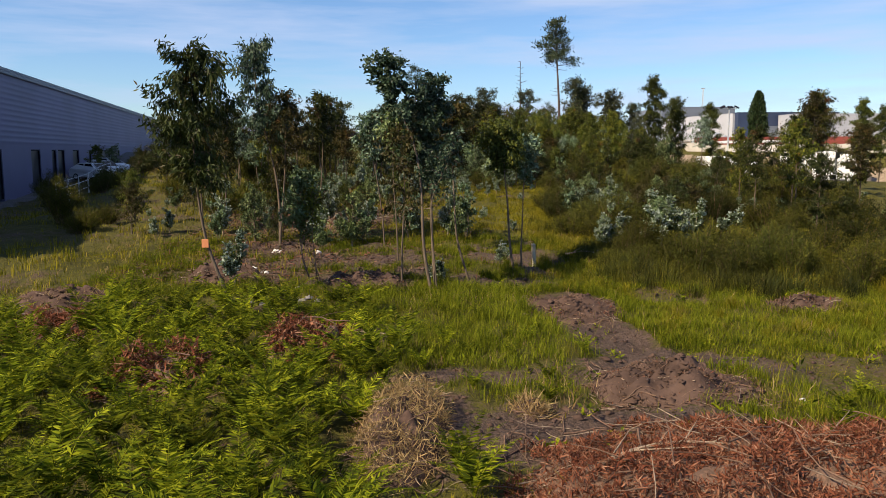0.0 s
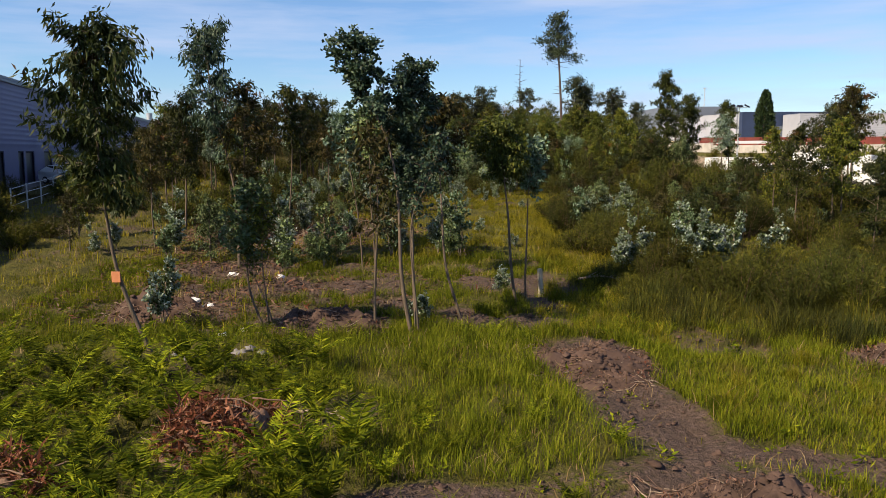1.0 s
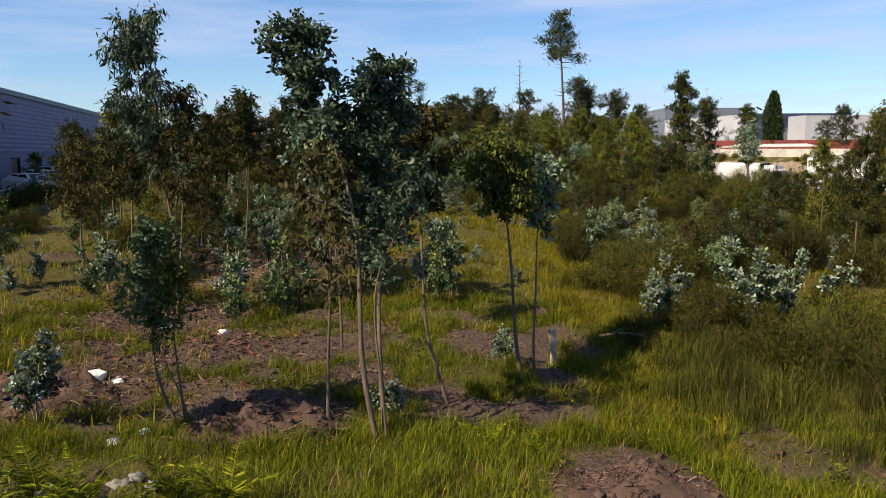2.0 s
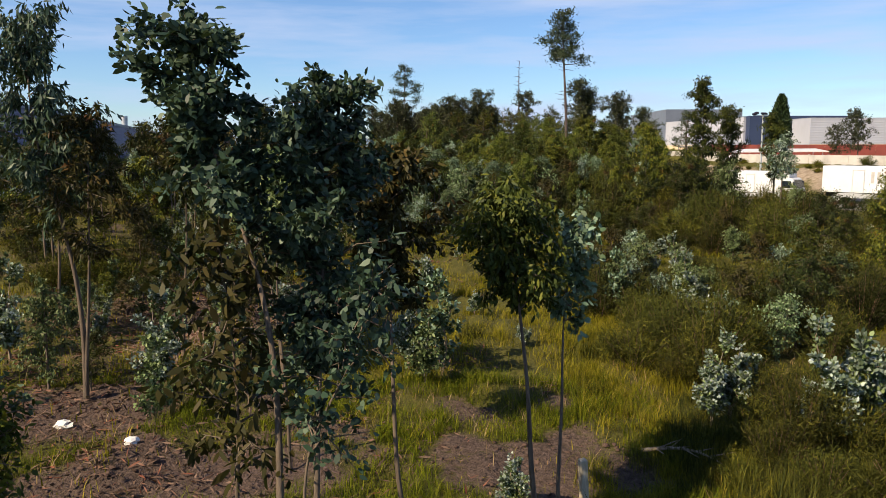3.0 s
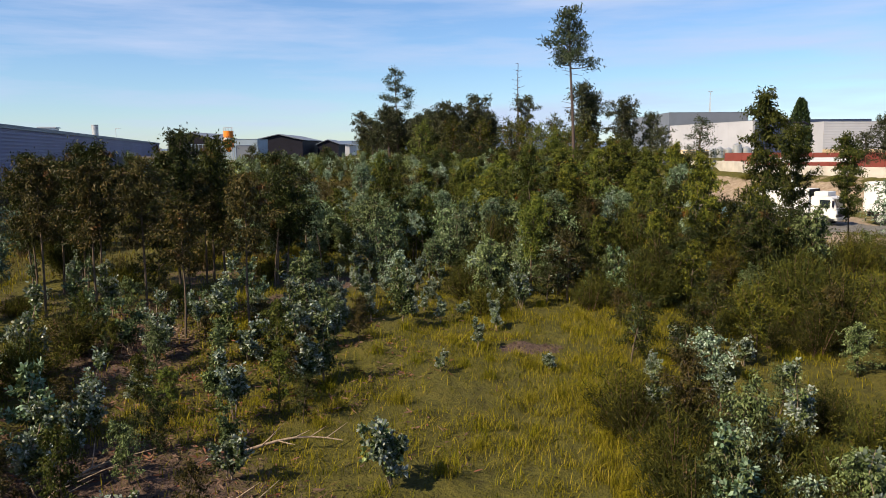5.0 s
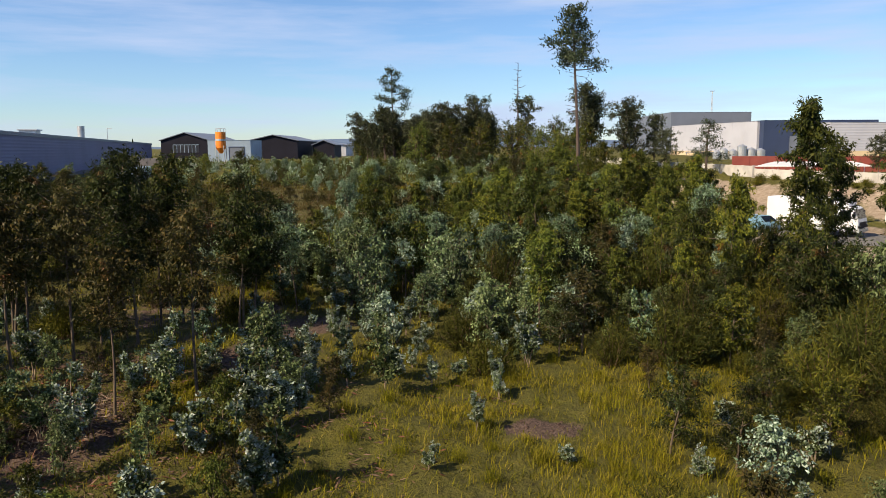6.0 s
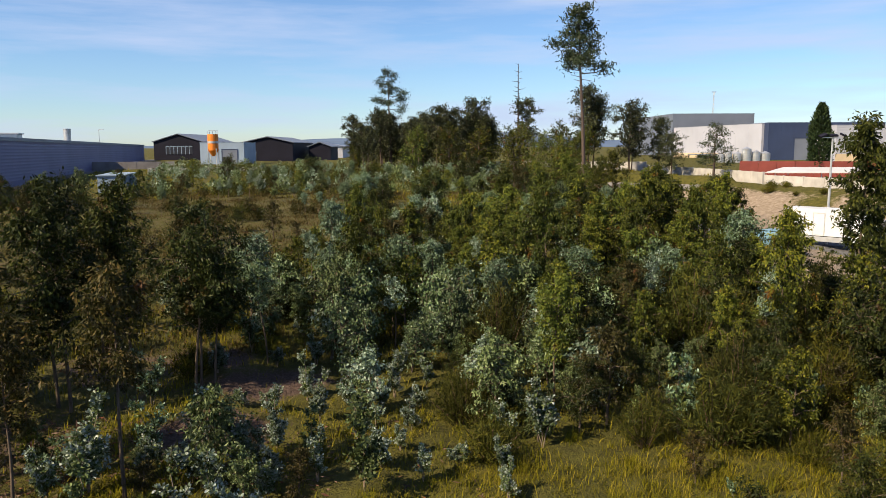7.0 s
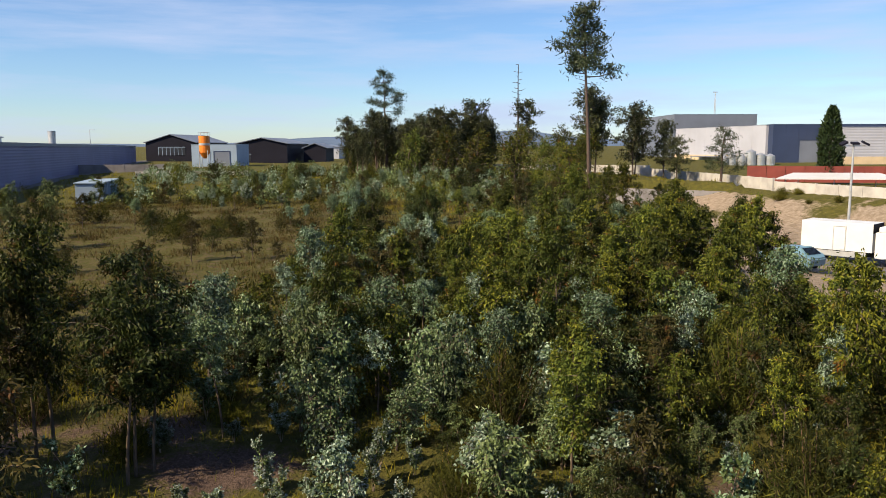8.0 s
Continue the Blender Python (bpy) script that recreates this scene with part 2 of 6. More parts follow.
M_METAL = plain("galvanised_metal", (0.50, 0.51, 0.52), 0.45, 0.6, 0.12, 2.0, 20.0, 0.0)
M_TRUCK = plain("white_truck_paint", (0.56, 0.57, 0.59), 0.35, 0, 0.05, 0.8, 8.0, 0.0, 0.5)
M_GLASS = plain("dark_car_glass", (0.012, 0.016, 0.02), 0.06, 0, 0.05, 1.0, 5.0, 0.0, 0.8)
M_CARBLUE = plain("pale_blue_car_paint", (0.12, 0.22, 0.29), 0.3, 0, 0.05, 1.0, 8.0, 0.0, 0.6)
M_CARWHITE = plain("silver_car_paint", (0.62, 0.64, 0.67), 0.3, 0.2, 0.05, 1.0, 8.0, 0.0, 0.6)
M_TAG = plain("orange_tag_plastic", (0.52, 0.20, 0.09), 0.5, 0, 0.08, 8.0, 40.0, 0.0)
M_LITTER = plain("white_plastic", (0.72, 0.70, 0.68), 0.5, 0, 0.15, 8.0, 40.0, 0.2)
M_WOODPOST = bark("weathered_post", (0.22, 0.18, 0.12), (0.46, 0.40, 0.30))
# the haze of distance is put into the hills' blue colour
M_HILL_HAZE = plain("far_hill_haze_blue", (0.10, 0.14, 0.22), 1.0, 0, 0.1, 0.01, 0.1, 0.0, 0.0)


def ground_material():
    """Grassed earth, bare soil, sand and asphalt by the cover map, broken up by grain."""
    m, nt, bsdf, out = material("ground_cover")
    at = nt.nodes.new("ShaderNodeAttribute")
    at.attribute_name = "cover"
    sep = nt.nodes.new("ShaderNodeSeparateColor")
    nt.links.new(at.outputs["Color"], sep.inputs["Color"])
    big, mid, fine = noise_node(nt, 0.35, 6.0), noise_node(nt, 2.2, 6.0, 0.65), noise_node(nt, 14.0, 5.0, 0.7)
    turf = ramp_node(nt, mid, [(0.28, (0.026, 0.032, 0.004)), (0.5, (0.072, 0.077, 0.007)), (0.75, (0.13, 0.118, 0.016))])
    turf = mix_color(nt, maths(nt, "MULTIPLY", fine, 0.6), turf, (0.075, 0.055, 0.03))
    soil = ramp_node(nt, fine, [(0.25, (0.020, 0.013, 0.011)), (0.48, (0.068, 0.045, 0.041)), (0.72, (0.165, 0.115, 0.107))])
    soil = mix_color(nt, maths(nt, "MULTIPLY", mid, 0.5), soil, (0.10, 0.07, 0.05))
    sand = ramp_node(nt, mid, [(0.3, (0.17, 0.13, 0.095)), (0.6, (0.31, 0.25, 0.195)), (0.8, (0.45, 0.39, 0.32))])
    tar = ramp_node(nt, mid, [(0.3, (0.10, 0.10, 0.105)), (0.7, (0.17, 0.165, 0.165))])

    def edged(channel, width):
        rough_edge = maths(nt, "ADD", maths(nt, "MULTIPLY", mid, 0.65), maths(nt, "MULTIPLY", fine, 0.35))
        v = maths(nt, "ADD", sep.outputs[channel], maths(nt, "MULTIPLY", maths(nt, "SUBTRACT", rough_edge, 0.5), width))
        r = nt.nodes.new("ShaderNodeMapRange")
        r.inputs["From Min"].default_value, r.inputs["From Max"].default_value = 0.38, 0.62
        nt.links.new(v, r.inputs["Value"])
        return r.outputs["Result"]

    c = mix_color(nt, edged("Red", 1.7), turf, soil)
    c = mix_color(nt, edged("Green", 0.9), c, sand)
    c = mix_color(nt, edged("Blue", 0.25), c, tar)
    c = mix_color(nt, maths(nt, "MULTIPLY", big, 0.25), c, (0.06, 0.045, 0.026))
    nt.links.new(c, bsdf.inputs["Base Color"])
    bsdf.inputs["Roughness"].default_value = 0.95
    bsdf.inputs["Specular IOR Level"].default_value = 0.15
    h = maths(nt, "ADD", maths(nt, "MULTIPLY", mid, 1.0), maths(nt, "MULTIPLY", fine, 0.4))
    bump(nt, bsdf, h, 1.0, 0.22)
    return m


M_GROUND = ground_material()

# ---------------------------------------------------------------- mesh helpers
def part(name, bm, mat, parent=None, label="", smooth=False):
    """Links a bmesh as one mesh object under a thing or a part."""
    me = bpy.data.meshes.new(name)
    bm.to_mesh(me)
    bm.free()
    me.materials.append(mat)
    if smooth:
        me.shade_smooth()
    ob = new(name, me)
    if parent is not None:
        ob.parent = parent
    if label:
        ob["label"] = label
    return ob


def from_arrays(name, verts, faces, mat, parent=None, smooth=False):
    """A mesh object of numpy arrays: verts (n, 3), faces (m, 3 or 4)."""
    verts, faces = np.asarray(verts, dtype=np.float32), np.asarray(faces, dtype=np.int32)
    me = bpy.data.meshes.new(name)
    k = faces.shape[1]
    me.vertices.add(len(verts))
    me.vertices.foreach_set("co", verts.ravel())
    me.loops.add(faces.size)
    me.loops.foreach_set("vertex_index", faces.ravel())
    me.polygons.add(len(faces))
    me.polygons.foreach_set("loop_start", np.arange(0, faces.size, k, dtype=np.int32))
    me.polygons.foreach_set("loop_total", np.full(len(faces), k, dtype=np.int32))
    me.update(calc_edges=True)
    me.materials.append(mat)
    if smooth:
        me.shade_smooth()
    ob = new(name, me)
    if parent is not None:
        ob.parent = parent
    return ob


def thing(name, place, label, category, group="", turn=0.0):
    e = new(name)
    e.matrix_basis = pose(*place, 0, 0, turn)
    e.empty_display_size = 0.2
    return tagged(e, label, category, group)


def box(bm, x0, y0, z0, x1, y1, z1, bevel=0.0):
    made = bmesh.ops.create_cube(bm, size=1.0)["verts"]
    m = Matrix.Translation(((x0 + x1) / 2, (y0 + y1) / 2, (z0 + z1) / 2)) @ Matrix.Diagonal((x1 - x0, y1 - y0, z1 - z0, 1))
    bmesh.ops.transform(bm, matrix=m, verts=made)
    if bevel:
        edges = list({e for v in made for e in v.link_edges})
        bmesh.ops.bevel(bm, geom=edges, offset=bevel, segments=2, affect="EDGES", profile=0.7)
    return bm


def boxes(*rows, bevel=0.0):
    bm = bmesh.new()
    for r in rows:
        box(bm, *r, bevel=bevel)
    return bm


def cyl(bm, a, b, r0, r1=None, sides=14, caps=True):
    a, b = Vector(a), Vector(b)
    r1 = r0 if r1 is None else r1
    d = b - a
    made = bmesh.ops.create_cone(bm, cap_ends=caps, segments=sides, radius1=r0, radius2=r1, depth=d.length)["verts"]
    m = Matrix.Translation((a + b) / 2) @ d.to_track_quat("Z", "Y").to_matrix().to_4x4()
    bmesh.ops.transform(bm, matrix=m, verts=made)
    return bm


def tube_arrays(points, radii, sides=6):
    """A tapered tube along a line of points, as arrays."""
    p = np.asarray(points, dtype=float)
    t = np.gradient(p, axis=0)
    t /= np.linalg.norm(t, axis=1)[:, None] + 1e-9
    ref = np.where(np.abs(t[:, 2:3]) > 0.9, np.array([[1.0, 0, 0]]), np.array([[0, 0, 1.0]]))
    u = np.cross(t, ref)
    u /= np.linalg.norm(u, axis=1)[:, None] + 1e-9
    w = np.cross(t, u)
    a = np.linspace(0, 2 * np.pi, sides, endpoint=False)
    ring = u[:, None, :] * np.cos(a)[None, :, None] + w[:, None, :] * np.sin(a)[None, :, None]
    v = (p[:, None, :] + ring * np.asarray(radii, dtype=float)[:, None, None]).reshape(-1, 3)
    f = []
    for i in range(len(p) - 1):
        for j in range(sides):
            k = (j + 1) % sides
            f.append((i * sides + j, i * sides + k, (i + 1) * sides + k, (i + 1) * sides + j))
    return v, np.array(f)


def merge(arrays):
    vs, fs, n = [], [], 0
    for v, f in arrays:
        vs.append(v)
        fs.append(f + n)
        n += len(v)
    return np.concatenate(vs), np.concatenate(fs)


def leaf_arrays(rng, base, along, length, width, fold=0.25):
    """Leaves as folded diamonds: base (n, 3), along (n, 3) unit ways, length and width (n)."""
    n = len(base)
    along = along / (np.linalg.norm(along, axis=1)[:, None] + 1e-9)
    side = np.cross(along, rng.normal(size=(n, 3)))
    side /= np.linalg.norm(side, axis=1)[:, None] + 1e-9
    up = np.cross(side, along)
    length, width = np.broadcast_to(length, n)[:, None], np.broadcast_to(width, n)[:, None]
    mid = base + along * length * 0.45 + up * width * fold
    tip = base + along * length
    v = np.stack([base, mid + side * width * 0.5, tip, mid - side * width * 0.5], axis=1).reshape(-1, 3)
    f = np.arange(4 * n).reshape(n, 4)
    return v, f


def round_leaf_arrays(rng, base, along, length, width, fold=0.2):
    """Broad rounded leaves with six corners."""
    n = len(base)
    along = along / (np.linalg.norm(along, axis=1)[:, None] + 1e-9)
    side = np.cross(along, rng.normal(size=(n, 3)))
    side /= np.linalg.norm(side, axis=1)[:, None] + 1e-9
    up = np.cross(side, along)
    length, width = np.broadcast_to(length, n)[:, None], np.broadcast_to(width, n)[:, None]
    low, top = base + along * length * 0.28 + up * width * fold, base + along * length * 0.68 + up * width * fold
    tip = base + along * length
    v = np.stack([base, low + side * width * 0.45, top + side * width * 0.42, tip, top - side * width * 0.42, low - side * width * 0.45], axis=1).reshape(-1, 3)
    return v, np.arange(6 * n).reshape(n, 6)


def blade_arrays(rng, root, height, width, lean=0.35):
    """Grass blades as bent triangles in two steps: root (n, 3)."""
    n = len(root)
    a = rng.uniform(0, 2 * np.pi, n)
    d = np.stack([np.cos(a), np.sin(a), np.zeros(n)], axis=1)
    s = np.stack([-np.sin(a), np.cos(a), np.zeros(n)], axis=1) * np.broadcast_to(width, n)[:, None] * 0.5
    h = np.broadcast_to(height, n)
    k = rng.uniform(0.05, lean, n)
    mid = root + d * (h * k * 0.45)[:, None] + np.stack([np.zeros(n), np.zeros(n), h * 0.6], axis=1)
    tip = root + d * (h * k * 1.4)[:, None] + np.stack([np.zeros(n), np.zeros(n), h * 0.97], axis=1)
    v = np.stack([root - s, root + s, mid + s * 0.7, mid - s * 0.7, tip], axis=1).reshape(-1, 3)
    i = np.arange(n)[:, None] * 5
    f = np.concatenate([i + np.array([[0, 1, 2]]), i + np.array([[0, 2, 3]]), i + np.array([[3, 2, 4]])])
    return v, f

import functools

# ---------------------------------------------------------------- the lie of the land
def ramp01(a, b, v):
    t = np.clip((np.asarray(v, dtype=float) - a) / (b - a), 0, 1)
    return t * t * (3 - 2 * t)


@functools.lru_cache(None)
def wave_rows(seed):
    r = np.random.RandomState(seed)
    return [(r.uniform(0, 6.28), r.uniform(0, 6.28), r.uniform(0.5, 1.6)) for k in range(7)]


def waves(x, y, size, seed):
    """Cheap smooth noise of about -1 to 1."""
    out = np.zeros(np.broadcast(x, y).shape)
    for a, ph, f in wave_rows(seed):
        s = size * f
        out = out + np.sin((x * np.cos(a) + y * np.sin(a)) * 6.28 / s + ph)
    return out / 3.2


def right_wall(x, y):
    """How far a place lies on the yard's side of the wall on the right."""
    return -(x - 42.1) * 0.937 - (y - 126) * 0.348


def low_wall(x, y):
    """The same for the retaining wall at the yard's end: minus within the yard."""
    return 0.593 * x + 0.805 * y - 127.5


def ground_z(x, y):
    x, y = np.asarray(x, dtype=float), np.asarray(y, dtype=float)
    z = np.interp(y, [-60, 20, 30, 43, 60, 90, 120, 200, 400, 3000], [-0.2, 0, 0.4, 1.05, 1.8, 3.0, 3.4, 4.2, 4.6, 4.8])
    near = 1 - ramp01(45, 70, y)
    z = z + near * (0.07 * waves(x, y, 3.1, 3) + 0.05 * waves(x, y, 1.1, 4) + 0.028 * waves(x, y, 0.62, 9)) + 0.15 * waves(x, y, 17.0, 5) * ramp01(24, 40, y)
    z = z + 0.14 * np.exp(-((x + 2.0) / 5.0) ** 2 - ((y - 18.4) / 1.6) ** 2)
    # the strip along the warehouse lies lower than the scrub
    u = x + 28.0 + 0.251 * (y - 56)
    z = z - 0.95 * (1 - ramp01(1.5, 6.0, u)) * ramp01(28, 46, y) * (1 - ramp01(80, 100, y)) * ramp01(-60, -45, x)
    # the lorry yard lies lower; a bank rises from it to the walls
    d, d2 = right_wall(x, y), low_wall(x, y)
    yard = np.interp(x, [14, 24, 34, 60, 200], [0.9, 0.40, -0.60, -0.9, -0.9])
    yard = yard + (0.1 + 0.085 * (np.clip(x, 20, 42) - 27) - yard) * ramp01(-26, -1, d2)
    low = yard + (2.75 - yard) * (1 - ramp01(0.6, 9, d)) + 0.1 * waves(x, y, 5, 8)
    low = np.where(d < 0.4, 2.9, low)
    inside = ramp01(13, 23, x - 0.05 * (y - 60)) * ramp01(48, 74, y) * (1 - ramp01(0.2, 1.5, d2))
    inside = np.where(d < 0.4, ramp01(48, 74, y) * (1 - ramp01(150, 220, y)), inside)
    inside = inside * (1 - ramp01(150, 300, x))
    return z + (low - z) * inside


def cover(x, y):
    """Shares of bare soil, sand and asphalt."""
    w = 0.5 + 0.35 * waves(x, y, 6.0, 11) + 0.25 * waves(x, y, 2.2, 12)
    soil = np.zeros(np.broadcast(x, y).shape)

    def blot(cx, cy, rx, ry, turn=0.0, s=1.0):
        c, n = math.cos(radians(turn)), math.sin(radians(turn))
        u, v = ((x - cx) * c + (y - cy) * n) / rx, (-(x - cx) * n + (y - cy) * c) / ry
        return s * np.exp(-(u * u + v * v) ** 1.1)

    for row in ((2.2, 9.6, 2.6, 1.5, 0), (3.2, 12.2, 1.3, 1.3, 0), (3.2, 15.0, 0.9, 2.6, 8), (2.9, 17.6, 1.1, 1.6, 0), (0.2, 12.2, 1.6, 0.45, 0),
                (4.8, 13.2, 1.7, 0.6, -30), (8.2, 17.6, 0.9, 0.7, 0), (-2.6, 20.6, 2.1, 1.0, 0), (-6.2, 21.9, 1.9, 0.9, 10), (-9.0, 17.4, 1.1, 1.6, 0),
                (2.3, 24.2, 2.0, 1.1, 0), (-3.4, 23.8, 3.2, 1.2, 15), (-6.0, 26.5, 2.4, 1.6, 0), (-0.3, 10.0, 0.9, 1.7, 0), (1.6, 20.6, 1.6, 0.7, 0),
                (-6.6, 42.0, 1.6, 2.5, 0), (-5.0, 34.0, 4.0, 3.0, 0), (3.6, 42.5, 1.0, 0.5, 0), (8.2, 49.3, 1.3, 1.0, 0), (-3.6, 47.5, 1.6, 1.6, 20), (-3.0, 50.6, 2.0, 1.3, 0), (-5.2, 52.6, 1.5, 1.0, 0), (11.5, 58.0, 1.5, 2.0, 0)):
        soil = np.maximum(soil, blot(*row))
    soil = np.maximum(soil, np.clip(w - 0.50, 0, 0.46) * (1 - ramp01(24, 30, y)))
    turned = ramp01(-10, -7, x) * (1 - ramp01(2.6, 4.2, x)) * ramp01(18.6, 20.2, y) * (1 - ramp01(26, 29, y))
    soil = np.maximum(soil, turned * np.clip(0.42 + 0.42 * waves(x, y, 2.1, 17), 0, 0.8))
    soil = np.maximum(soil, 0.45 * ramp01(-3, -7, x) * ramp01(24, 30, y) * (1 - ramp01(52, 60, y)) * np.clip(w + 0.3, 0, 1.2))
    soil = np.maximum(soil, 0.40 * ramp01(54, 60, y) * (1 - ramp01(98, 108, y)) * (1 - ramp01(-4, 3, x)))
    sand = ramp01(14.5, 19, x - 0.03 * (y - 60) + 1.5 * waves(x, y, 9, 13)) * ramp01(54, 66, y) * (low_wall(x, y) < -0.2)
    sand = sand * np.clip(0.75 + 0.5 * waves(x, y, 7, 14), 0, 1)
    d = right_wall(x, y)
    sand = sand * np.where(d < 3, 0.35 + 0.3 * waves(x, y, 4, 15), 1.0) * (d > 0)
    # the road on which the lorry stands runs from the corner of the yard to the right
    r = (x - 34) * 0.73 + (y - 91) * 0.68
    tar = ramp01(-6.5, -5.7, r) * (1 - ramp01(4.0, 4.8, r)) * ramp01(23, 25, x) * ramp01(52, 60, y)
    left = ramp01(0.4, 1.6, -(x + 28.0 + 0.244 * (y - 56)) ) * ramp01(20, 40, y) * (1 - ramp01(235, 250, y))
    return soil, sand, np.maximum(tar, left)


def graded(*runs):
    out = []
    for a, b, n in runs:
        out += list(np.linspace(a, b, n, endpoint=False))
    return np.array(out + [runs[-1][1]])


def build_ground():
    xs = graded((-3000, -300, 12), (-300, -90, 24), (-90, -16, 74), (-16, 14, 120), (14, 62, 80), (62, 140, 26), (140, 300, 12), (300, 3000, 12))
    ys = graded((-600, -30, 12), (-30, 5, 35), (5, 46, 164), (46, 140, 120), (140, 260, 40), (260, 3000, 24))
    gx, gy = np.meshgrid(xs, ys)
    gz = ground_z(gx, gy)
    v = np.stack([gx, gy, gz], axis=-1).reshape(-1, 3)
    nx, ny = len(xs), len(ys)
    i = (np.arange(ny - 1)[:, None] * nx + np.arange(nx - 1)[None, :]).ravel()
    f = np.stack([i, i + 1, i + nx + 1, i + nx], axis=1)
    ob = from_arrays("ground", v, f, M_GROUND, smooth=True)
    s, n, a = cover(v[:, 0], v[:, 1])
    col = ob.data.attributes.new("cover", "FLOAT_COLOR", "POINT")
    col.data.foreach_set("color", np.stack([s, n, a, np.ones(len(v))], axis=1).astype(np.float32).ravel())
    return tagged(ob, "rough scrubland of grass, bare brown soil and sand", "ground", kind="structure")


build_ground()


def build_hills():
    """Low far hills all round the horizon."""
    n = 240
    a = np.linspace(0, 2 * np.pi, n, endpoint=False)
    h = 26 + 9 * np.sin(a * 5 + 1) + 7 * np.sin(a * 11 + 2) + 4 * np.sin(a * 23)
    h = h + 26 * np.exp(-((a - np.pi / 2 + 0.10) / 0.05) ** 2)
    ring = lambda r, z: np.stack([np.cos(a) * r, np.sin(a) * r, z], axis=1)
    v = np.concatenate([ring(2300, h * 0 - 5), ring(2450, h * 0.7), ring(2650, h), ring(2900, h * 0 - 5)])
    f = []
    for k in range(3):
        for j in range(n):
            f.append((k * n + j, k * n + (j + 1) % n, (k + 1) * n + (j + 1) % n, (k + 1) * n + j))
    tagged(from_arrays("backdrop", v, np.array(f), M_HILL_HAZE, smooth=True), "far hills along the horizon in a painted haze blue", "hills", kind="structure")


build_hills()

# ---------------------------------------------------------------- buildings, walls and yard
def ribbed(name, u0, u1, z0, z1, y, depth, pitch, mat, parent):
    """Sheet cladding with level ribs, standing proud of y towards -y."""
    prof = []
    n = max(1, int((z1 - z0) / pitch))
    step = (z1 - z0) / n
    for i in range(n):
        a = z0 + i * step
        prof += [(y, a), (y, a + step * 0.55), (y - depth, a + step * 0.65), (y - depth, a + step * 0.95)]
    prof.append((y, z1))
    v = np.array([(u, q, z) for u in (u0, u1) for q, z in prof])
    m = len(prof)
    f = np.array([(i, m + i, m + i + 1, i + 1) for i in range(m - 1)])
    return from_arrays(name, v, f, mat, parent)


def left_warehouse():
    e = thing("warehouse", (-21.4, 20.0, 0.0), "long grey-blue metal clad warehouse with dark doors along its side", "building", turn=104.1)
    e.matrix_basis = pose(-21.4, 20.0, 0.1, 0, 0, 104.1) @ pose(0, 0, 0, 0, 0.24, 0)
    L, top = 217.0, 8.9
    doors = [(a - 20) / 0.9698 for a in (47.0, 50.0, 56.6, 59.1, 62.4, 63.9, 64.4, 66.7, 69.7, 72.2, 76.4, 77.7, 81.1, 87.8, 90.3, 94.1)]
    edges = [0.0] + doors + [L]
    bm = bmesh.new()
    for a, b in zip(edges[0::2], edges[1::2]):
        box(bm, a, 0, -1, b, 0.3, 3.75)
    box(bm, 0, 0, 3.75, L, 0.3, 4.0)
    box(bm, 0, 0.02, 4.0, L, 0.3, top)
    box(bm, 0, 0.3, -1, 0.3, 40, top)
    box(bm, L - 0.3, 0.3, -1, L, 40, top)
    box(bm, 0.3, 39.7, -1, L - 0.3, 40, top)
    part("wall", bm, M_STEEL, e)
    ribbed("cladding", 0, L, 4.0, top - 0.25, -0.01, 0.009, 0.34, M_STEEL, e)
    part("roof", boxes((-0.2, -0.15, top, L + 0.2, 40.2, top + 0.18)), M_GREYBAND, e)
    part("gutter", boxes((0, -0.14, top - 0.22, L, -0.07, top - 0.005), bevel=0.02), M_GREYBAND, e)
    for a, b in zip(doors[0::2], doors[1::2]):
        d = part("door", boxes((a, 0.16, 0.5, b, 0.22, 3.75)), M_DARKDOOR, e, "dark roller door set back in its opening")
        part("frame", boxes((a, 0.05, 0.5, a + 0.1, 0.15, 3.74), (b - 0.1, 0.05, 0.5, b, 0.15, 3.74), (a + 0.1, 0.05, 3.64, b - 0.1, 0.15, 3.74)), M_SHED, d)
    for u in (110.0,):
        part("roof_vent", boxes((u, 2, top + 0.18, u + 2.2, 4, top + 0.75), (u - 0.2, 1.8, top + 0.75, u + 2.4, 4.2, top + 0.9), bevel=0.03), M_METAL, e, "small pale roof vent")
    c = bmesh.new()
    cyl(c, (136, 1.6, top + 0.18), (136, 1.6, top + 2.0), 0.5, 0.55, 20)
    cyl(c, (136, 1.6, top + 2.0), (136, 1.6, top + 2.1), 0.58, 0.58, 20)
    part("chimney", c, M_METAL, e, "pale round steel flue", smooth=False)


left_warehouse()


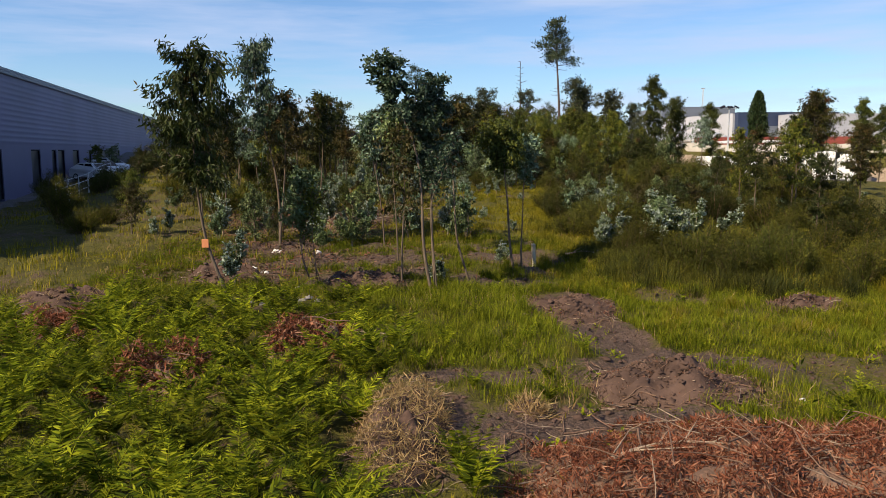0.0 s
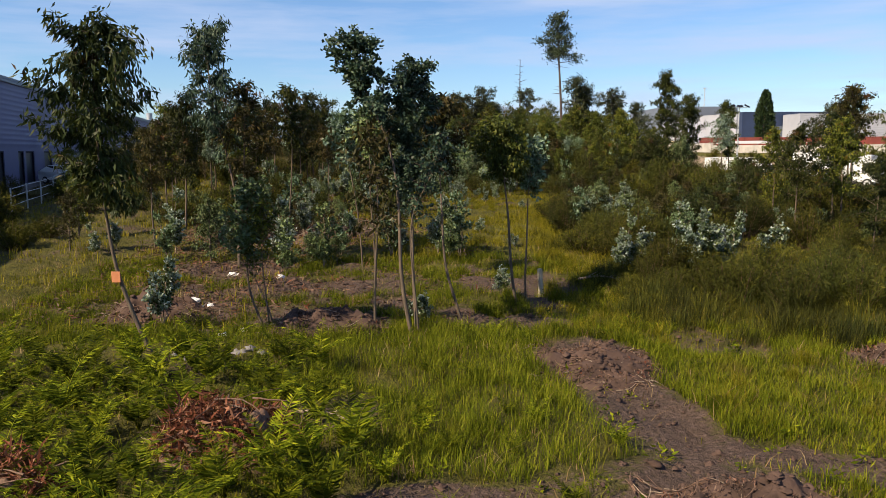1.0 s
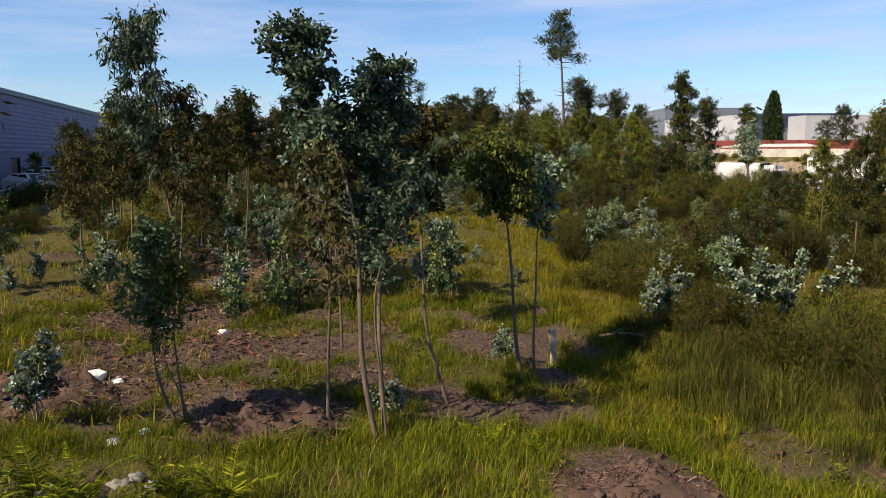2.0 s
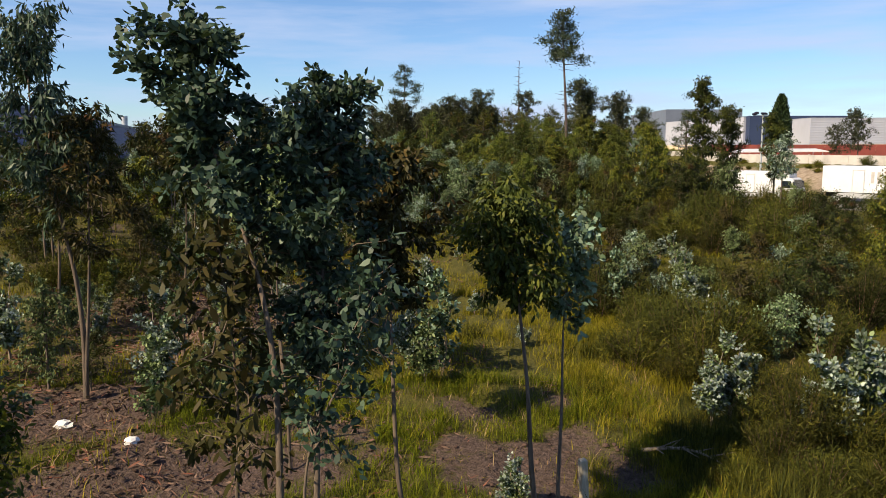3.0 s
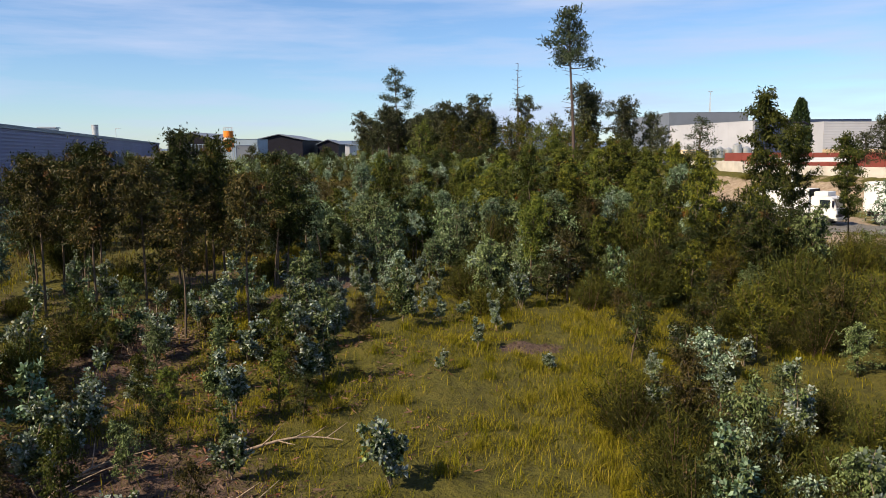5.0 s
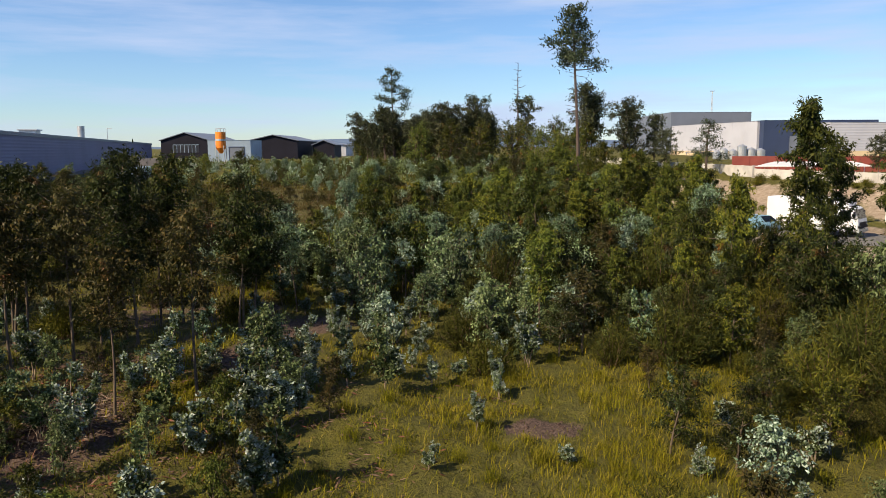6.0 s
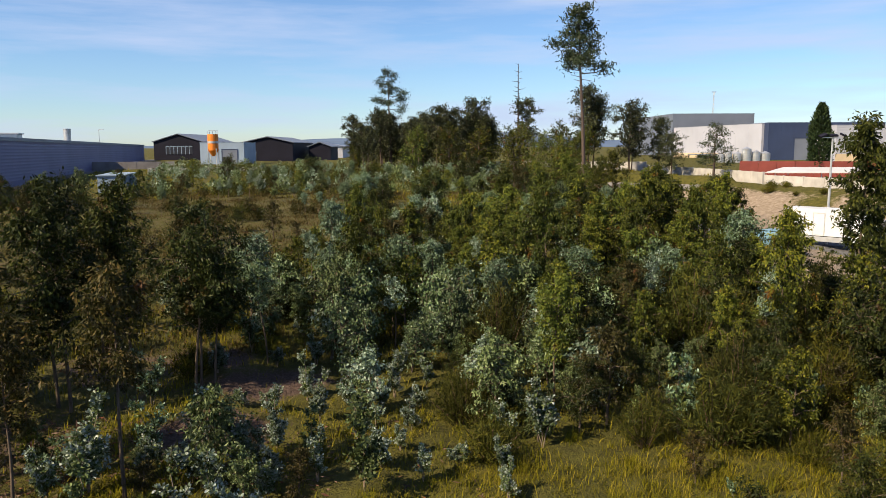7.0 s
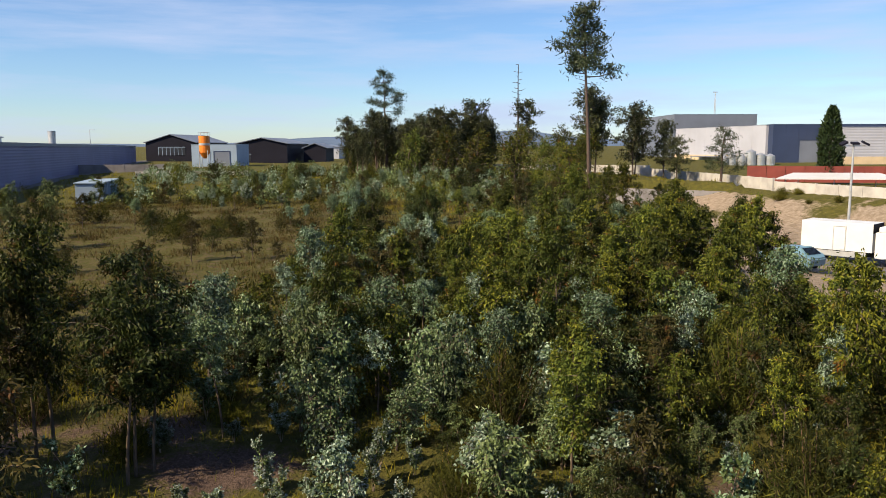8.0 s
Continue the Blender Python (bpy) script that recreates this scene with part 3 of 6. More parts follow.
def gable_shed(name, x0, x1, y, depth, z0, eave, ridge, mat, label, opening=None):
    e = thing(name, (x0, y, z0), label, "building")
    w, h, r = x1 - x0, eave - z0, ridge - z0
    bm = bmesh.new()
    v = [bm.verts.new(p) for p in [(0, 0, -1), (w, 0, -1), (w, 0, h), (w / 2, 0, r), (0, 0, h), (0, depth, -1), (w, depth, -1), (w, depth, h), (w / 2, depth, r), (0, depth, h)]]
    for f in ((0, 1, 2, 3, 4), (6, 5, 9, 8, 7), (1, 6, 7, 2), (5, 0, 4, 9)):
        bm.faces.new([v[i] for i in f])
    part("wall", bm, mat, e)
    rb = bmesh.new()
    for a, b, s in (((-0.4, h - 0.08), (w / 2, r + 0.12), 1), ((w / 2, r + 0.12), (w + 0.4, h - 0.08), 1)):
        q = [rb.verts.new((p[0], yy, p[1] + dz)) for dz in (0.02, 0.2) for yy in (-0.4, depth + 0.4) for p in (a, b)]
        for f in ((0, 1, 3, 2), (4, 6, 7, 5), (0, 4, 5, 1), (2, 3, 7, 6), (0, 2, 6, 4), (1, 5, 7, 3)):
            rb.faces.new([q[i] for i in f])
    part("roof", rb, M_GREYBAND, e)
    if opening:
        a, b, c, d, n = opening
        for i in range(n):
            u0, u1 = a + (b - a) * i / n + 0.12, a + (b - a) * (i + 1) / n - 0.12
            win = part("window", boxes((u0, -0.06, c, u1, -0.005, d)), M_DARKDOOR, e, "tall dark opening")
            part("frame", boxes((u0 - 0.12, -0.12, c, u0, -0.005, d), (u0 - 0.12, -0.12, d, u1, -0.005, d + 0.15)), M_PALEBLUE, win)
    return e


gable_shed("shed", -73.4, -60.6, 235, 30, 4.2, 9.0, 10.9, M_SHED, "dark gabled industrial shed with a row of tall openings", (3.2, 10.3, 1.6, 3.6, 7))
gable_shed("shed", -44.9, -33.1, 215, 30, 4.0, 8.65, 9.85, M_SHED, "dark gabled shed with a plain front", (1.0, 3.4, 0.6, 2.2, 1))
gable_shed("shed", -36.5, -27.0, 262, 20, 4.4, 7.6, 8.2, M_WHITEPAINT, "low white shed among the far buildings")
gable_shed("shed", -31.0, -25.5, 225, 14, 4.2, 7.6, 8.6, M_SHED, "small dark shed among the far buildings")


def box_building(name, x0, y0, x1, y1, z0, z1, mat, label, door=None, roof_mat=None):
    e = thing(name, (x0, y0, z0), label, "building")
    w, d, h = x1 - x0, y1 - y0, z1 - z0
    part("wall", boxes((0, 0, -1, w, 0.3, h), (0, d - 0.3, -1, w, d, h), (0, 0.3, -1, 0.3, d - 0.3, h), (w - 0.3, 0.3, -1, w, d - 0.3, h)), mat, e)
    part("roof", boxes((0.3, 0.3, h - 0.5, w - 0.3, d - 0.3, h - 0.3)), roof_mat or M_GREYBAND, e)
    part("coping", boxes((-0.05, -0.05, h + 0.003, w + 0.05, d + 0.05, h + 0.08)), roof_mat or mat, e)
    if door:
        a, b, c = door
        dd = part("door", boxes((a, -0.05, 0.05, b, -0.004, c)), M_GREYBAND, e, "large sheet metal door")
        part("frame", boxes((a - 0.15, -0.1, 0.05, a, -0.004, c + 0.15), (b, -0.1, 0.05, b + 0.15, -0.004, c + 0.15), (a, -0.1, c, b, -0.004, c + 0.15)), M_NAVY, dd)
    return e


box_building("annex", -46.8, 188, -37.9, 198, 3.9, 8.52, M_PALEBLUE, "pale blue boxy annex beside the orange silo", (4.5, 7.5, 3.2))
box_building("factory_hall", 76.9, 280, 103.1, 330, 4.0, 17.8, M_GREYBAND, "high grey hall rising behind a white factory")
# the white hall's front turns slightly towards the yard
hall = box_building("factory_hall", 0, 0, 43.4, 6, 0, 8.75, M_WHITEPAINT, "large white clad factory hall with a beige plinth")
hall.matrix_basis = pose(71.3, 260, 4.1, 0, 0, -79)
part("plinth", boxes((0, -0.12, 0, 43.4, -0.004, 1.5)), M_BEIGE, hall)
part("canopy", boxes((14.0, -3.0, 1.0, 30.0, -0.13, 1.25), (14.2, -2.9, -0.5, 14.4, -2.7, 0.997), (29.6, -2.9, -0.5, 29.8, -2.7, 0.997)), M_GREYBAND, hall)
for i in range(1, 8):
    part("cladding_seam", boxes((i * 5.4 - 0.04, -0.03, 1.61, i * 5.4 + 0.04, -0.004, 8.7)), M_WHITEPAINT, hall)
navy = box_building("factory_hall", 80.2, 215, 108.0, 250, 4.1, 13.0, M_NAVY, "dark navy clad factory hall with a tall sheet door", (6.3, 11.2, 5.2))
for i in range(1, 9):
    part("cladding_seam", boxes((i * 3.0 - 0.03, -0.03, 5.6, i * 3.0 + 0.03, -0.004, 9.0)), M_NAVY, navy)
white_r = box_building("factory_hall", 90.8, 204, 150.0, 214, 4.0, 12.1, M_WHITEPAINT, "long white clad hall with a beige plinth")
part("plinth", boxes((0, -0.1, 0, 59.2, -0.004, 1.7)), M_BEIGE, white_r)
ribbed("cladding", 0, 59.2, 1.72, 7.9, -0.005, 0.012, 0.6, M_WHITEPAINT, white_r)


def storage_tank(x, y, h, r):
    e = thing("storage_tank", (x, y, 3.2), "upright steel tank with a coned top beside the factory", "tank", "tanks beside the factory")
    bm = bmesh.new()
    cyl(bm, (0, 0, 0), (0, 0, h), r, r, 18)
    part("body", bm, M_TANK, e)
    bm = bmesh.new()
    cyl(bm, (0, 0, h + 0.003), (0, 0, h + 0.5), r * 1.02, 0.15, 18)
    part("cap", bm, M_TANK, e)
    for k in range(3):
        bm = bmesh.new()
        cyl(bm, (0, 0, h * (k + 1) / 4 - 0.06), (0, 0, h * (k + 1) / 4 + 0.06), r + 0.04, r + 0.04, 18)
        part("hoop", bm, M_METAL, e)


for x, h, r in ((64.6, 2.4, 0.8), (66.3, 2.8, 0.9), (68.3, 2.6, 0.9), (70.4, 3.6, 1.05), (72.5, 2.9, 1.0), (74.6, 2.7, 1.05)):
    storage_tank(x, 203, h, r)


def orange_silo():
    e = thing("silo", (-41.8, 180, 4.0), "orange cylindrical silo on steel legs with a railed top", "silo")
    bm = bmesh.new()
    cyl(bm, (0, 0, 3.0), (0, 0, 6.1), 1.0, 1.0, 20)
    cyl(bm, (0, 0, 1.9), (0, 0, 3.0), 0.25, 1.0, 20)
    part("drum", bm, M_ORANGE, e)
    bm = bmesh.new()
    cyl(bm, (0, 0, 4.35), (0, 0, 4.75), 1.02, 1.02, 20)
    part("band", bm, M_METAL, e, "pale painted band")
    for sx in (-0.8, 0.8):
        for sy in (-0.8, 0.8):
            bm = bmesh.new()
            cyl(bm, (sx, sy, -0.3), (sx, sy, 3.4), 0.08, 0.08, 8)
            part("leg", bm, M_METAL, e)
    bm = bmesh.new()
    for k in range(10):
        a = k * math.tau / 10
        b = (k + 1) * math.tau / 10
        cyl(bm, (math.cos(a), math.sin(a), 6.1), (math.cos(a), math.sin(a), 6.75), 0.03, 0.03, 5)
        cyl(bm, (math.cos(a), math.sin(a), 6.75), (math.cos(b), math.sin(b), 6.75), 0.03, 0.03, 5)
    part("railing", bm, M_METAL, e)


orange_silo()


def yard_wall(name, a, b, z0, z1, mat, label, thick=0.22, panel=3.0):
    """A wall of cast panels between posts from a to b on the plan."""
    a, b = Vector((*a, 0)), Vector((*b, 0))
    d = b - a
    e = new(name)
    e.matrix_basis = pose(a.x, a.y, z0, 0, 0, math.degrees(math.atan2(d.y, d.x)))
    tagged(e, label, "wall", kind="structure")
    n = max(1, round(d.length / panel))
    w = d.length / n
    for i in range(n):
        part("panel", boxes((i * w + 0.06, -thick / 2, -1.2, (i + 1) * w - 0.06, thick / 2, z1 - z0), bevel=0.02), mat, e)
    for i in range(n + 1):
        part("post", boxes((i * w - 0.075, -thick / 2 - 0.03, -1.2, i * w + 0.058, thick / 2 + 0.03, z1 - z0 + 0.06)), mat, e)
    return e


yard_wall("wall_right", (42.1, 126.0), (60.0, 77.8), 2.6, 4.0, M_CONCRETE, "pale grey concrete yard wall above a sandy bank")
yard_wall("wall_terrace", (42.0, 126.4), (38.0, 165.0), 2.8, 4.35, M_CONCRETE, "pale grey concrete wall behind a grass terrace")
yard_wall("wall_back", (37.8, 165.2), (12.0, 174.0), 3.2, 4.9, M_CONCRETE, "pale grey concrete wall behind the trees")
yard_wall("wall_retaining", (41.6, 127.6), (20.5, 143.1), 0.4, 2.55, M_CONCRETE_DARK, "dark weathered concrete retaining wall beside the sandy yard", 0.3, 4.0)
yard_wall("wall_far_left", (-62.0, 160.0), (-44.0, 164.0), 3.6, 5.2, M_CONCRETE_DARK, "low dark concrete wall before the far sheds")
yard_wall("wall_far_left", (-44.0, 152.0), (-28.0, 156.0), 3.4, 4.4, M_CONCRETE, "low pale concrete wall before the silo")


def red_fence():
    e = thing("panel_fence", (45.4, 142.7, 4.15), "long red-brown sheet metal fence behind the wall", "fence", turn=-14)
    for i in range(12):
        part("panel", boxes((i * 2.5 + 0.03, 0, -1, (i + 1) * 2.5 - 0.03, 0.06, 1.25), bevel=0.01), M_RED, e)
    for i in range(13):
        part("post", boxes((i * 2.5 - 0.025, 0.063, -1, i * 2.5 + 0.025, 0.14, 1.3)), M_RED, e)


red_fence()


def carport():
    e = thing("carport", (42.5, 127.0, 3.95), "low carport with a white sheet roof and thin posts", "carport", turn=-18)
    bm = bmesh.new()
    v = [bm.verts.new(p) for p in [(0, 0, 0.25), (13.5, 0, 0.35), (13.0, 9.0, 0.72), (3, 9.0, 0.66), (0, 0, 0.37), (13.5, 0, 0.47), (13.0, 9.0, 0.84), (3, 9.0, 0.78)]]
    for f in ((0, 3, 2, 1), (4, 5, 6, 7), (0, 1, 5, 4), (1, 2, 6, 5), (2, 3, 7, 6), (3, 0, 4, 7)):
        bm.faces.new([v[i] for i in f])
    part("roof", bm, M_CANOPY, e)
    for x, y in ((1.2, 0.6), (6.5, 0.6), (12.8, 0.6), (3.6, 8.6), (12.6, 8.6)):
        bm = bmesh.new()
        cyl(bm, (x, y, -1.6), (x, y, 0.3 + y * 0.04), 0.05, 0.05, 8)
        part("post", bm, M_METAL, e)


carport()


def flood_light():
    e = thing("flood_light", (34.15, 94.6, -0.5), "tall grey floodlight mast with three lamp heads", "street lamp")
    bm = bmesh.new()
    cyl(bm, (0, 0, -0.2), (0, 0, 8.85), 0.13, 0.07, 10)
    part("pole", bm, M_METAL, e)
    bm = boxes((-0.9, -0.05, 8.72, 0.9, 0.05, 8.80))
    part("arm", bm, M_METAL, e)
    for x, t in ((-0.85, -25), (0.05, 0), (0.85, 25)):
        bm = boxes((-0.28, -0.22, -0.06, 0.28, 0.22, 0.10), bevel=0.03)
        h = part("lamp_head", bm, M_SHED, e, "dark floodlight head")
        h.matrix_basis = pose(x, -0.1, 8.93, 15, t, 0)


flood_light()


def mast():
    e = thing("radio_mast", (111.0, 340.0, 0.0), "thin far lattice mast above the factory roofs", "mast")
    for sx, sy in ((-0.5, -0.3), (0.5, -0.3), (0, 0.6)):
        bm = bmesh.new()
        cyl(bm, (sx, sy, 0), (sx * 0.3, sy * 0.3, 28.6), 0.09, 0.06, 6)
        part("leg", bm, M_METAL, e)
    for k in range(14):
        bm = bmesh.new()
        s = 1 - 0.7 * k / 14
        p = [(-0.5 * s, -0.3 * s), (0.5 * s, -0.3 * s), (0, 0.6 * s)]
        for i in range(3):
            a, b = p[i], p[(i + 1) % 3]
            cyl(bm, (*a, 2 * k + 1), (*b, 2 * k + 2.6), 0.04, 0.04, 4)
        part("brace", bm, M_METAL, e)
    part("head", boxes((-0.9, -0.1, 28.6, 0.9, 0.1, 28.9)), M_METAL, e)


mast()


def street_lamp(x, y, z, h):
    e = thing("street_lamp", (x, y, z), "thin far street lamp with a short arm", "street lamp")
    bm = bmesh.new()
    cyl(bm, (0, 0, -0.5), (0, 0, h), 0.11, 0.06, 8)
    part("pole", bm, M_METAL, e)
    part("lamp_head", boxes((0, -0.12, h, 1.3, 0.12, h + 0.12), bevel=0.02), M_METAL, e)


street_lamp(-88.0, 236.0, 4.3, 8.0)


def wheel(parent, x, y, z, r, w):
    bm = bmesh.new()
    cyl(bm, (x, y - w / 2, z), (x, y + w / 2, z), r, r, 20)
    bmesh.ops.bevel(bm, geom=[ed for ed in bm.edges if len(ed.link_faces) == 2 and ed.calc_face_angle(0) > 1.0], offset=0.04, segments=2, affect="EDGES")
    t = part("wheel", bm, M_TYRE, parent)
    bm = bmesh.new()
    cyl(bm, (x, y - w / 2 - 0.012, z), (x, y + w / 2 + 0.012, z), r * 0.58, r * 0.58, 16)
    part("rim", bm, M_METAL, t)


def lorry(place, label, emblem, size=1.0):
    # local x runs to the front
    e = thing("lorry", place, label, "truck", "lorries on the yard road", -46.0)
    e.scale = (size, size, size)
    L = 5.1
    part("box_body", boxes((-L + 2.0, -1.2, 0.95, 2.0, 1.2, 3.1), bevel=0.04), M_TRUCK, e)
    part("chassis", boxes((-L + 2.1, -0.5, 0.55, 4.3, 0.5, 0.94)), M_TYRE, e)
    part("side_guard", boxes((-2.0, -1.18, 0.5, 1.6, -1.12, 0.9), bevel=0.01), M_METAL, e)
    part("side_door", boxes((-0.7, -1.225, 1.05, 0.1, -1.203, 2.75)), M_TRUCK, e)
    part("door_frame", boxes((-0.76, -1.232, 1.0, -0.70, -1.203, 2.81), (0.1, -1.232, 1.0, 0.16, -1.203, 2.81), (-0.70, -1.232, 2.75, 0.1, -1.203, 2.81)), M_METAL, e)
    if emblem:
        for x in (0.75, 1.2):
            part("emblem", boxes((x - 0.12, -1.212, 1.75, x + 0.12, -1.2035, 2.65), bevel=0.003), M_CONCRETE, e, "grey emblem")
    part("front_rim", boxes((2.003, -1.2, 2.4, 2.03, 1.2, 3.08)), M_SHED, e)
    cab = bmesh.new()
    prof = [(2.15, 0.55), (4.25, 0.55), (4.35, 1.1), (4.28, 1.5), (3.95, 2.35), (3.6, 2.5), (2.15, 2.5)]
    a = [cab.verts.new((x, -1.12, z)) for x, z in prof]
    b = [cab.verts.new((x, 1.12, z)) for x, z in prof]
    cab.faces.new(a)
    cab.faces.new(b[::-1])
    for i in range(len(prof)):
        j = (i + 1) % len(prof)
        cab.faces.new((a[j], a[i], b[i], b[j]))
    bmesh.ops.recalc_face_normals(cab, faces=cab.faces)
    bmesh.ops.bevel(cab, geom=list(cab.edges), offset=0.05, segments=2, affect="EDGES")
    c = part("cab", cab, M_TRUCK, e)
    ws = bmesh.new()
    q = [ws.verts.new(p) for p in [(4.31, -0.98, 1.52), (4.31, 0.98, 1.52), (4.0, 0.98, 2.30), (4.0, -0.98, 2.30)]]
    ws.faces.new(q)
    bmesh.ops.solidify(ws, geom=ws.faces[:], thickness=-0.03)
    part("windscreen", ws, M_GLASS, c, "dark windscreen")
    part("side_window", boxes((2.9, -1.145, 1.5, 3.75, -1.122, 2.2), bevel=0.01), M_GLASS, c, "dark side window")
    part("grille", boxes((4.33, -0.8, 0.75, 4.39, 0.8, 1.25), bevel=0.01), M_SHED, c, "dark front grille")
    part("bumper", boxes((4.2, -1.15, 0.4, 4.45, 1.15, 0.7), bevel=0.05), M_METAL, c)
    for y in (-0.9, 0.9):
        part("headlight", boxes((4.3, y - 0.18, 0.78, 4.42, y + 0.18, 0.98), bevel=0.03), M_GLASS, c, "headlight")
        part("mirror", boxes((3.95, y * 1.32 - 0.08, 1.6, 4.1, y * 1.32 + 0.08, 2.15), bevel=0.03), M_SHED, c, "dark wing mirror")
    w = bmesh.new()
    box(w, 2.3, -0.95, 2.5, 3.5, 0.95, 2.9, 0.12)
    part("wind_deflector", w, M_TRUCK, c)
    for x in (-1.9, 3.35):
        for y in (-1.0, 1.0):
            wheel(e, x, y, 0.45, 0.45, 0.28)


lorry((33.2, 92.6, -0.55), "white box lorry with a dark windscreen parked on the yard road", False)
lorry((43.0, 90.0, -0.68), "tall white box lorry with a grey emblem on the yard road", True, 1.22)


def car(place, turn, paint, label, group=""):
    e = thing("car", place, label, "car", group, turn)
    body = bmesh.new()
    low = [(-2.0, 0.3), (2.0, 0.3), (2.05, 0.6), (1.9, 0.82), (1.0, 0.92), (0.35, 1.42), (-1.15, 1.45), (-1.8, 0.98), (-2.05, 0.8)]
    a = [body.verts.new((x, -0.82 if z < 1 else -0.66, z)) for x, z in low]
    b = [body.verts.new((x, 0.82 if z < 1 else 0.66, z)) for x, z in low]
    body.faces.new(a)
    body.faces.new(b[::-1])
    for i in range(len(low)):
        j = (i + 1) % len(low)
        body.faces.new((a[j], a[i], b[i], b[j]))
    bmesh.ops.recalc_face_normals(body, faces=body.faces)
    bmesh.ops.bevel(body, geom=list(body.edges), offset=0.07, segments=2, affect="EDGES")
    part("body", body, paint, e)

    def pane(name, pts):
        g = bmesh.new()
        g.faces.new([g.verts.new(p) for p in pts])
        bmesh.ops.solidify(g, geom=g.faces[:], thickness=0.02)
        part(name, g, M_GLASS, e, "dark glass")

    pane("windscreen", [(1.0, -0.64, 0.97), (1.0, 0.64, 0.97), (0.42, 0.56, 1.40), (0.42, -0.56, 1.40)])
    pane("rear_window", [(-1.75, 0.64, 1.05), (-1.75, -0.64, 1.05), (-1.25, -0.56, 1.42), (-1.25, 0.56, 1.42)])
    for s in (-1, 1):
        pane("side_window", [(0.75, s * 0.80, 0.98), (0.30, s * 0.69, 1.36), (-0.35, s * 0.69, 1.38), (-0.35, s * 0.80, 0.98)][::s])
        pane("side_window", [(-0.45, s * 0.80, 0.98), (-0.45, s * 0.69, 1.38), (-1.1, s * 0.69, 1.38), (-1.5, s * 0.80, 1.0)][::s])
        part("headlight", boxes((1.93, s * 0.58 - 0.16, 0.60, 2.06, s * 0.58 + 0.16, 0.76), bevel=0.03), M_METAL, e, "headlight")
        for x in (-1.25, 1.25):
            wheel(e, x, s * 0.74, 0.31, 0.31, 0.2)


def parked(x, y):
    return (x, y, float(ground_z(x, y)))


car(parked(25.0, 84.5), 118, M_CARBLUE, "pale blue hatchback parked on the sandy yard")
for x, y, t in ((-29.6, 64.5, -20), (-30.4, 68.0, -20), (-31.6, 72.0, -22)):
    car(parked(x, y), t, M_CARWHITE, "silver car parked beside the long warehouse", "cars beside the warehouse")


def container():
    e = thing("container", (-31.4, 110.0, 2.75), "pale blue cargo container with a white roof edge", "container", turn=104)
    part("body", boxes((-4.5, -1.2, 0, 4.5, 1.2, 2.1)), M_PALEBLUE, e)
    part("roof", boxes((-4.6, -1.3, 2.103, 4.6, 1.3, 2.22), bevel=0.02), M_PALEBLUE, e)
    for i in range(11):
        part("rib", boxes((-4.3 + i * 0.85, -1.24, 0.05, -4.15 + i * 0.85, -1.203, 2.05)), M_PALEBLUE, e)


container()


def wire_fence():
    e = thing("wire_fence", (-23.5, 46.0, 0.0), "old wire fence with thin posts beside the warehouse yard", "fence")
    pts = [(-23.5 - 0.2514 * (y - 46), y) for y in range(46, 66, 3)]
    prev = None
    for x, y in pts:
        z = float(ground_z(x, y))
        bm = bmesh.new()
        cyl(bm, (x + 23.5, y - 46, z - 0.2), (x + 23.5, y - 46, z + 1.5), 0.05, 0.045, 7)
        part("post", bm, M_METAL, e)
        if prev:
            for h in (0.5, 1.0, 1.42):
                bm = bmesh.new()
                cyl(bm, (prev[0] + 23.5, prev[1] - 46, prev[2] + h), (x + 23.5, y - 46, z + h), 0.018, 0.018, 4)
                part("wire", bm, M_METAL, e)
        prev = (x, y, z)


wire_fence()

# ---------------------------------------------------------------- plants
def spine(rng, height, lean, wiggle, n=9):
    """A trunk's line from the ground up, leaning by lean (x, y) at its top."""
    t = np.linspace(0, 1, n)
    ph = rng.uniform(0, 6.28, 4)
    x = lean[0] * t ** 1.2 + wiggle * (np.sin(t * 5 + ph[0]) - np.sin(ph[0])) * t
    y = lean[1] * t ** 1.2 + wiggle * (np.sin(t * 4.3 + ph[1]) - np.sin(ph[1])) * t
    return np.stack([x, y, t * height], axis=1)


def bent(line, n=22):
    """A trunk's line through a few bends (x, y, z), rounded off."""
    line = np.array(line, dtype=float)
    far = np.concatenate([[0], np.cumsum(np.linalg.norm(np.diff(line, axis=0), axis=1))])
    t = np.linspace(0, far[-1], n)
    p = np.stack([np.interp(t, far, line[:, i]) for i in range(3)], axis=1)
    for k in range(3):
        p[1:-1] = 0.25 * p[:-2] + 0.5 * p[1:-1] + 0.25 * p[2:]
    return p


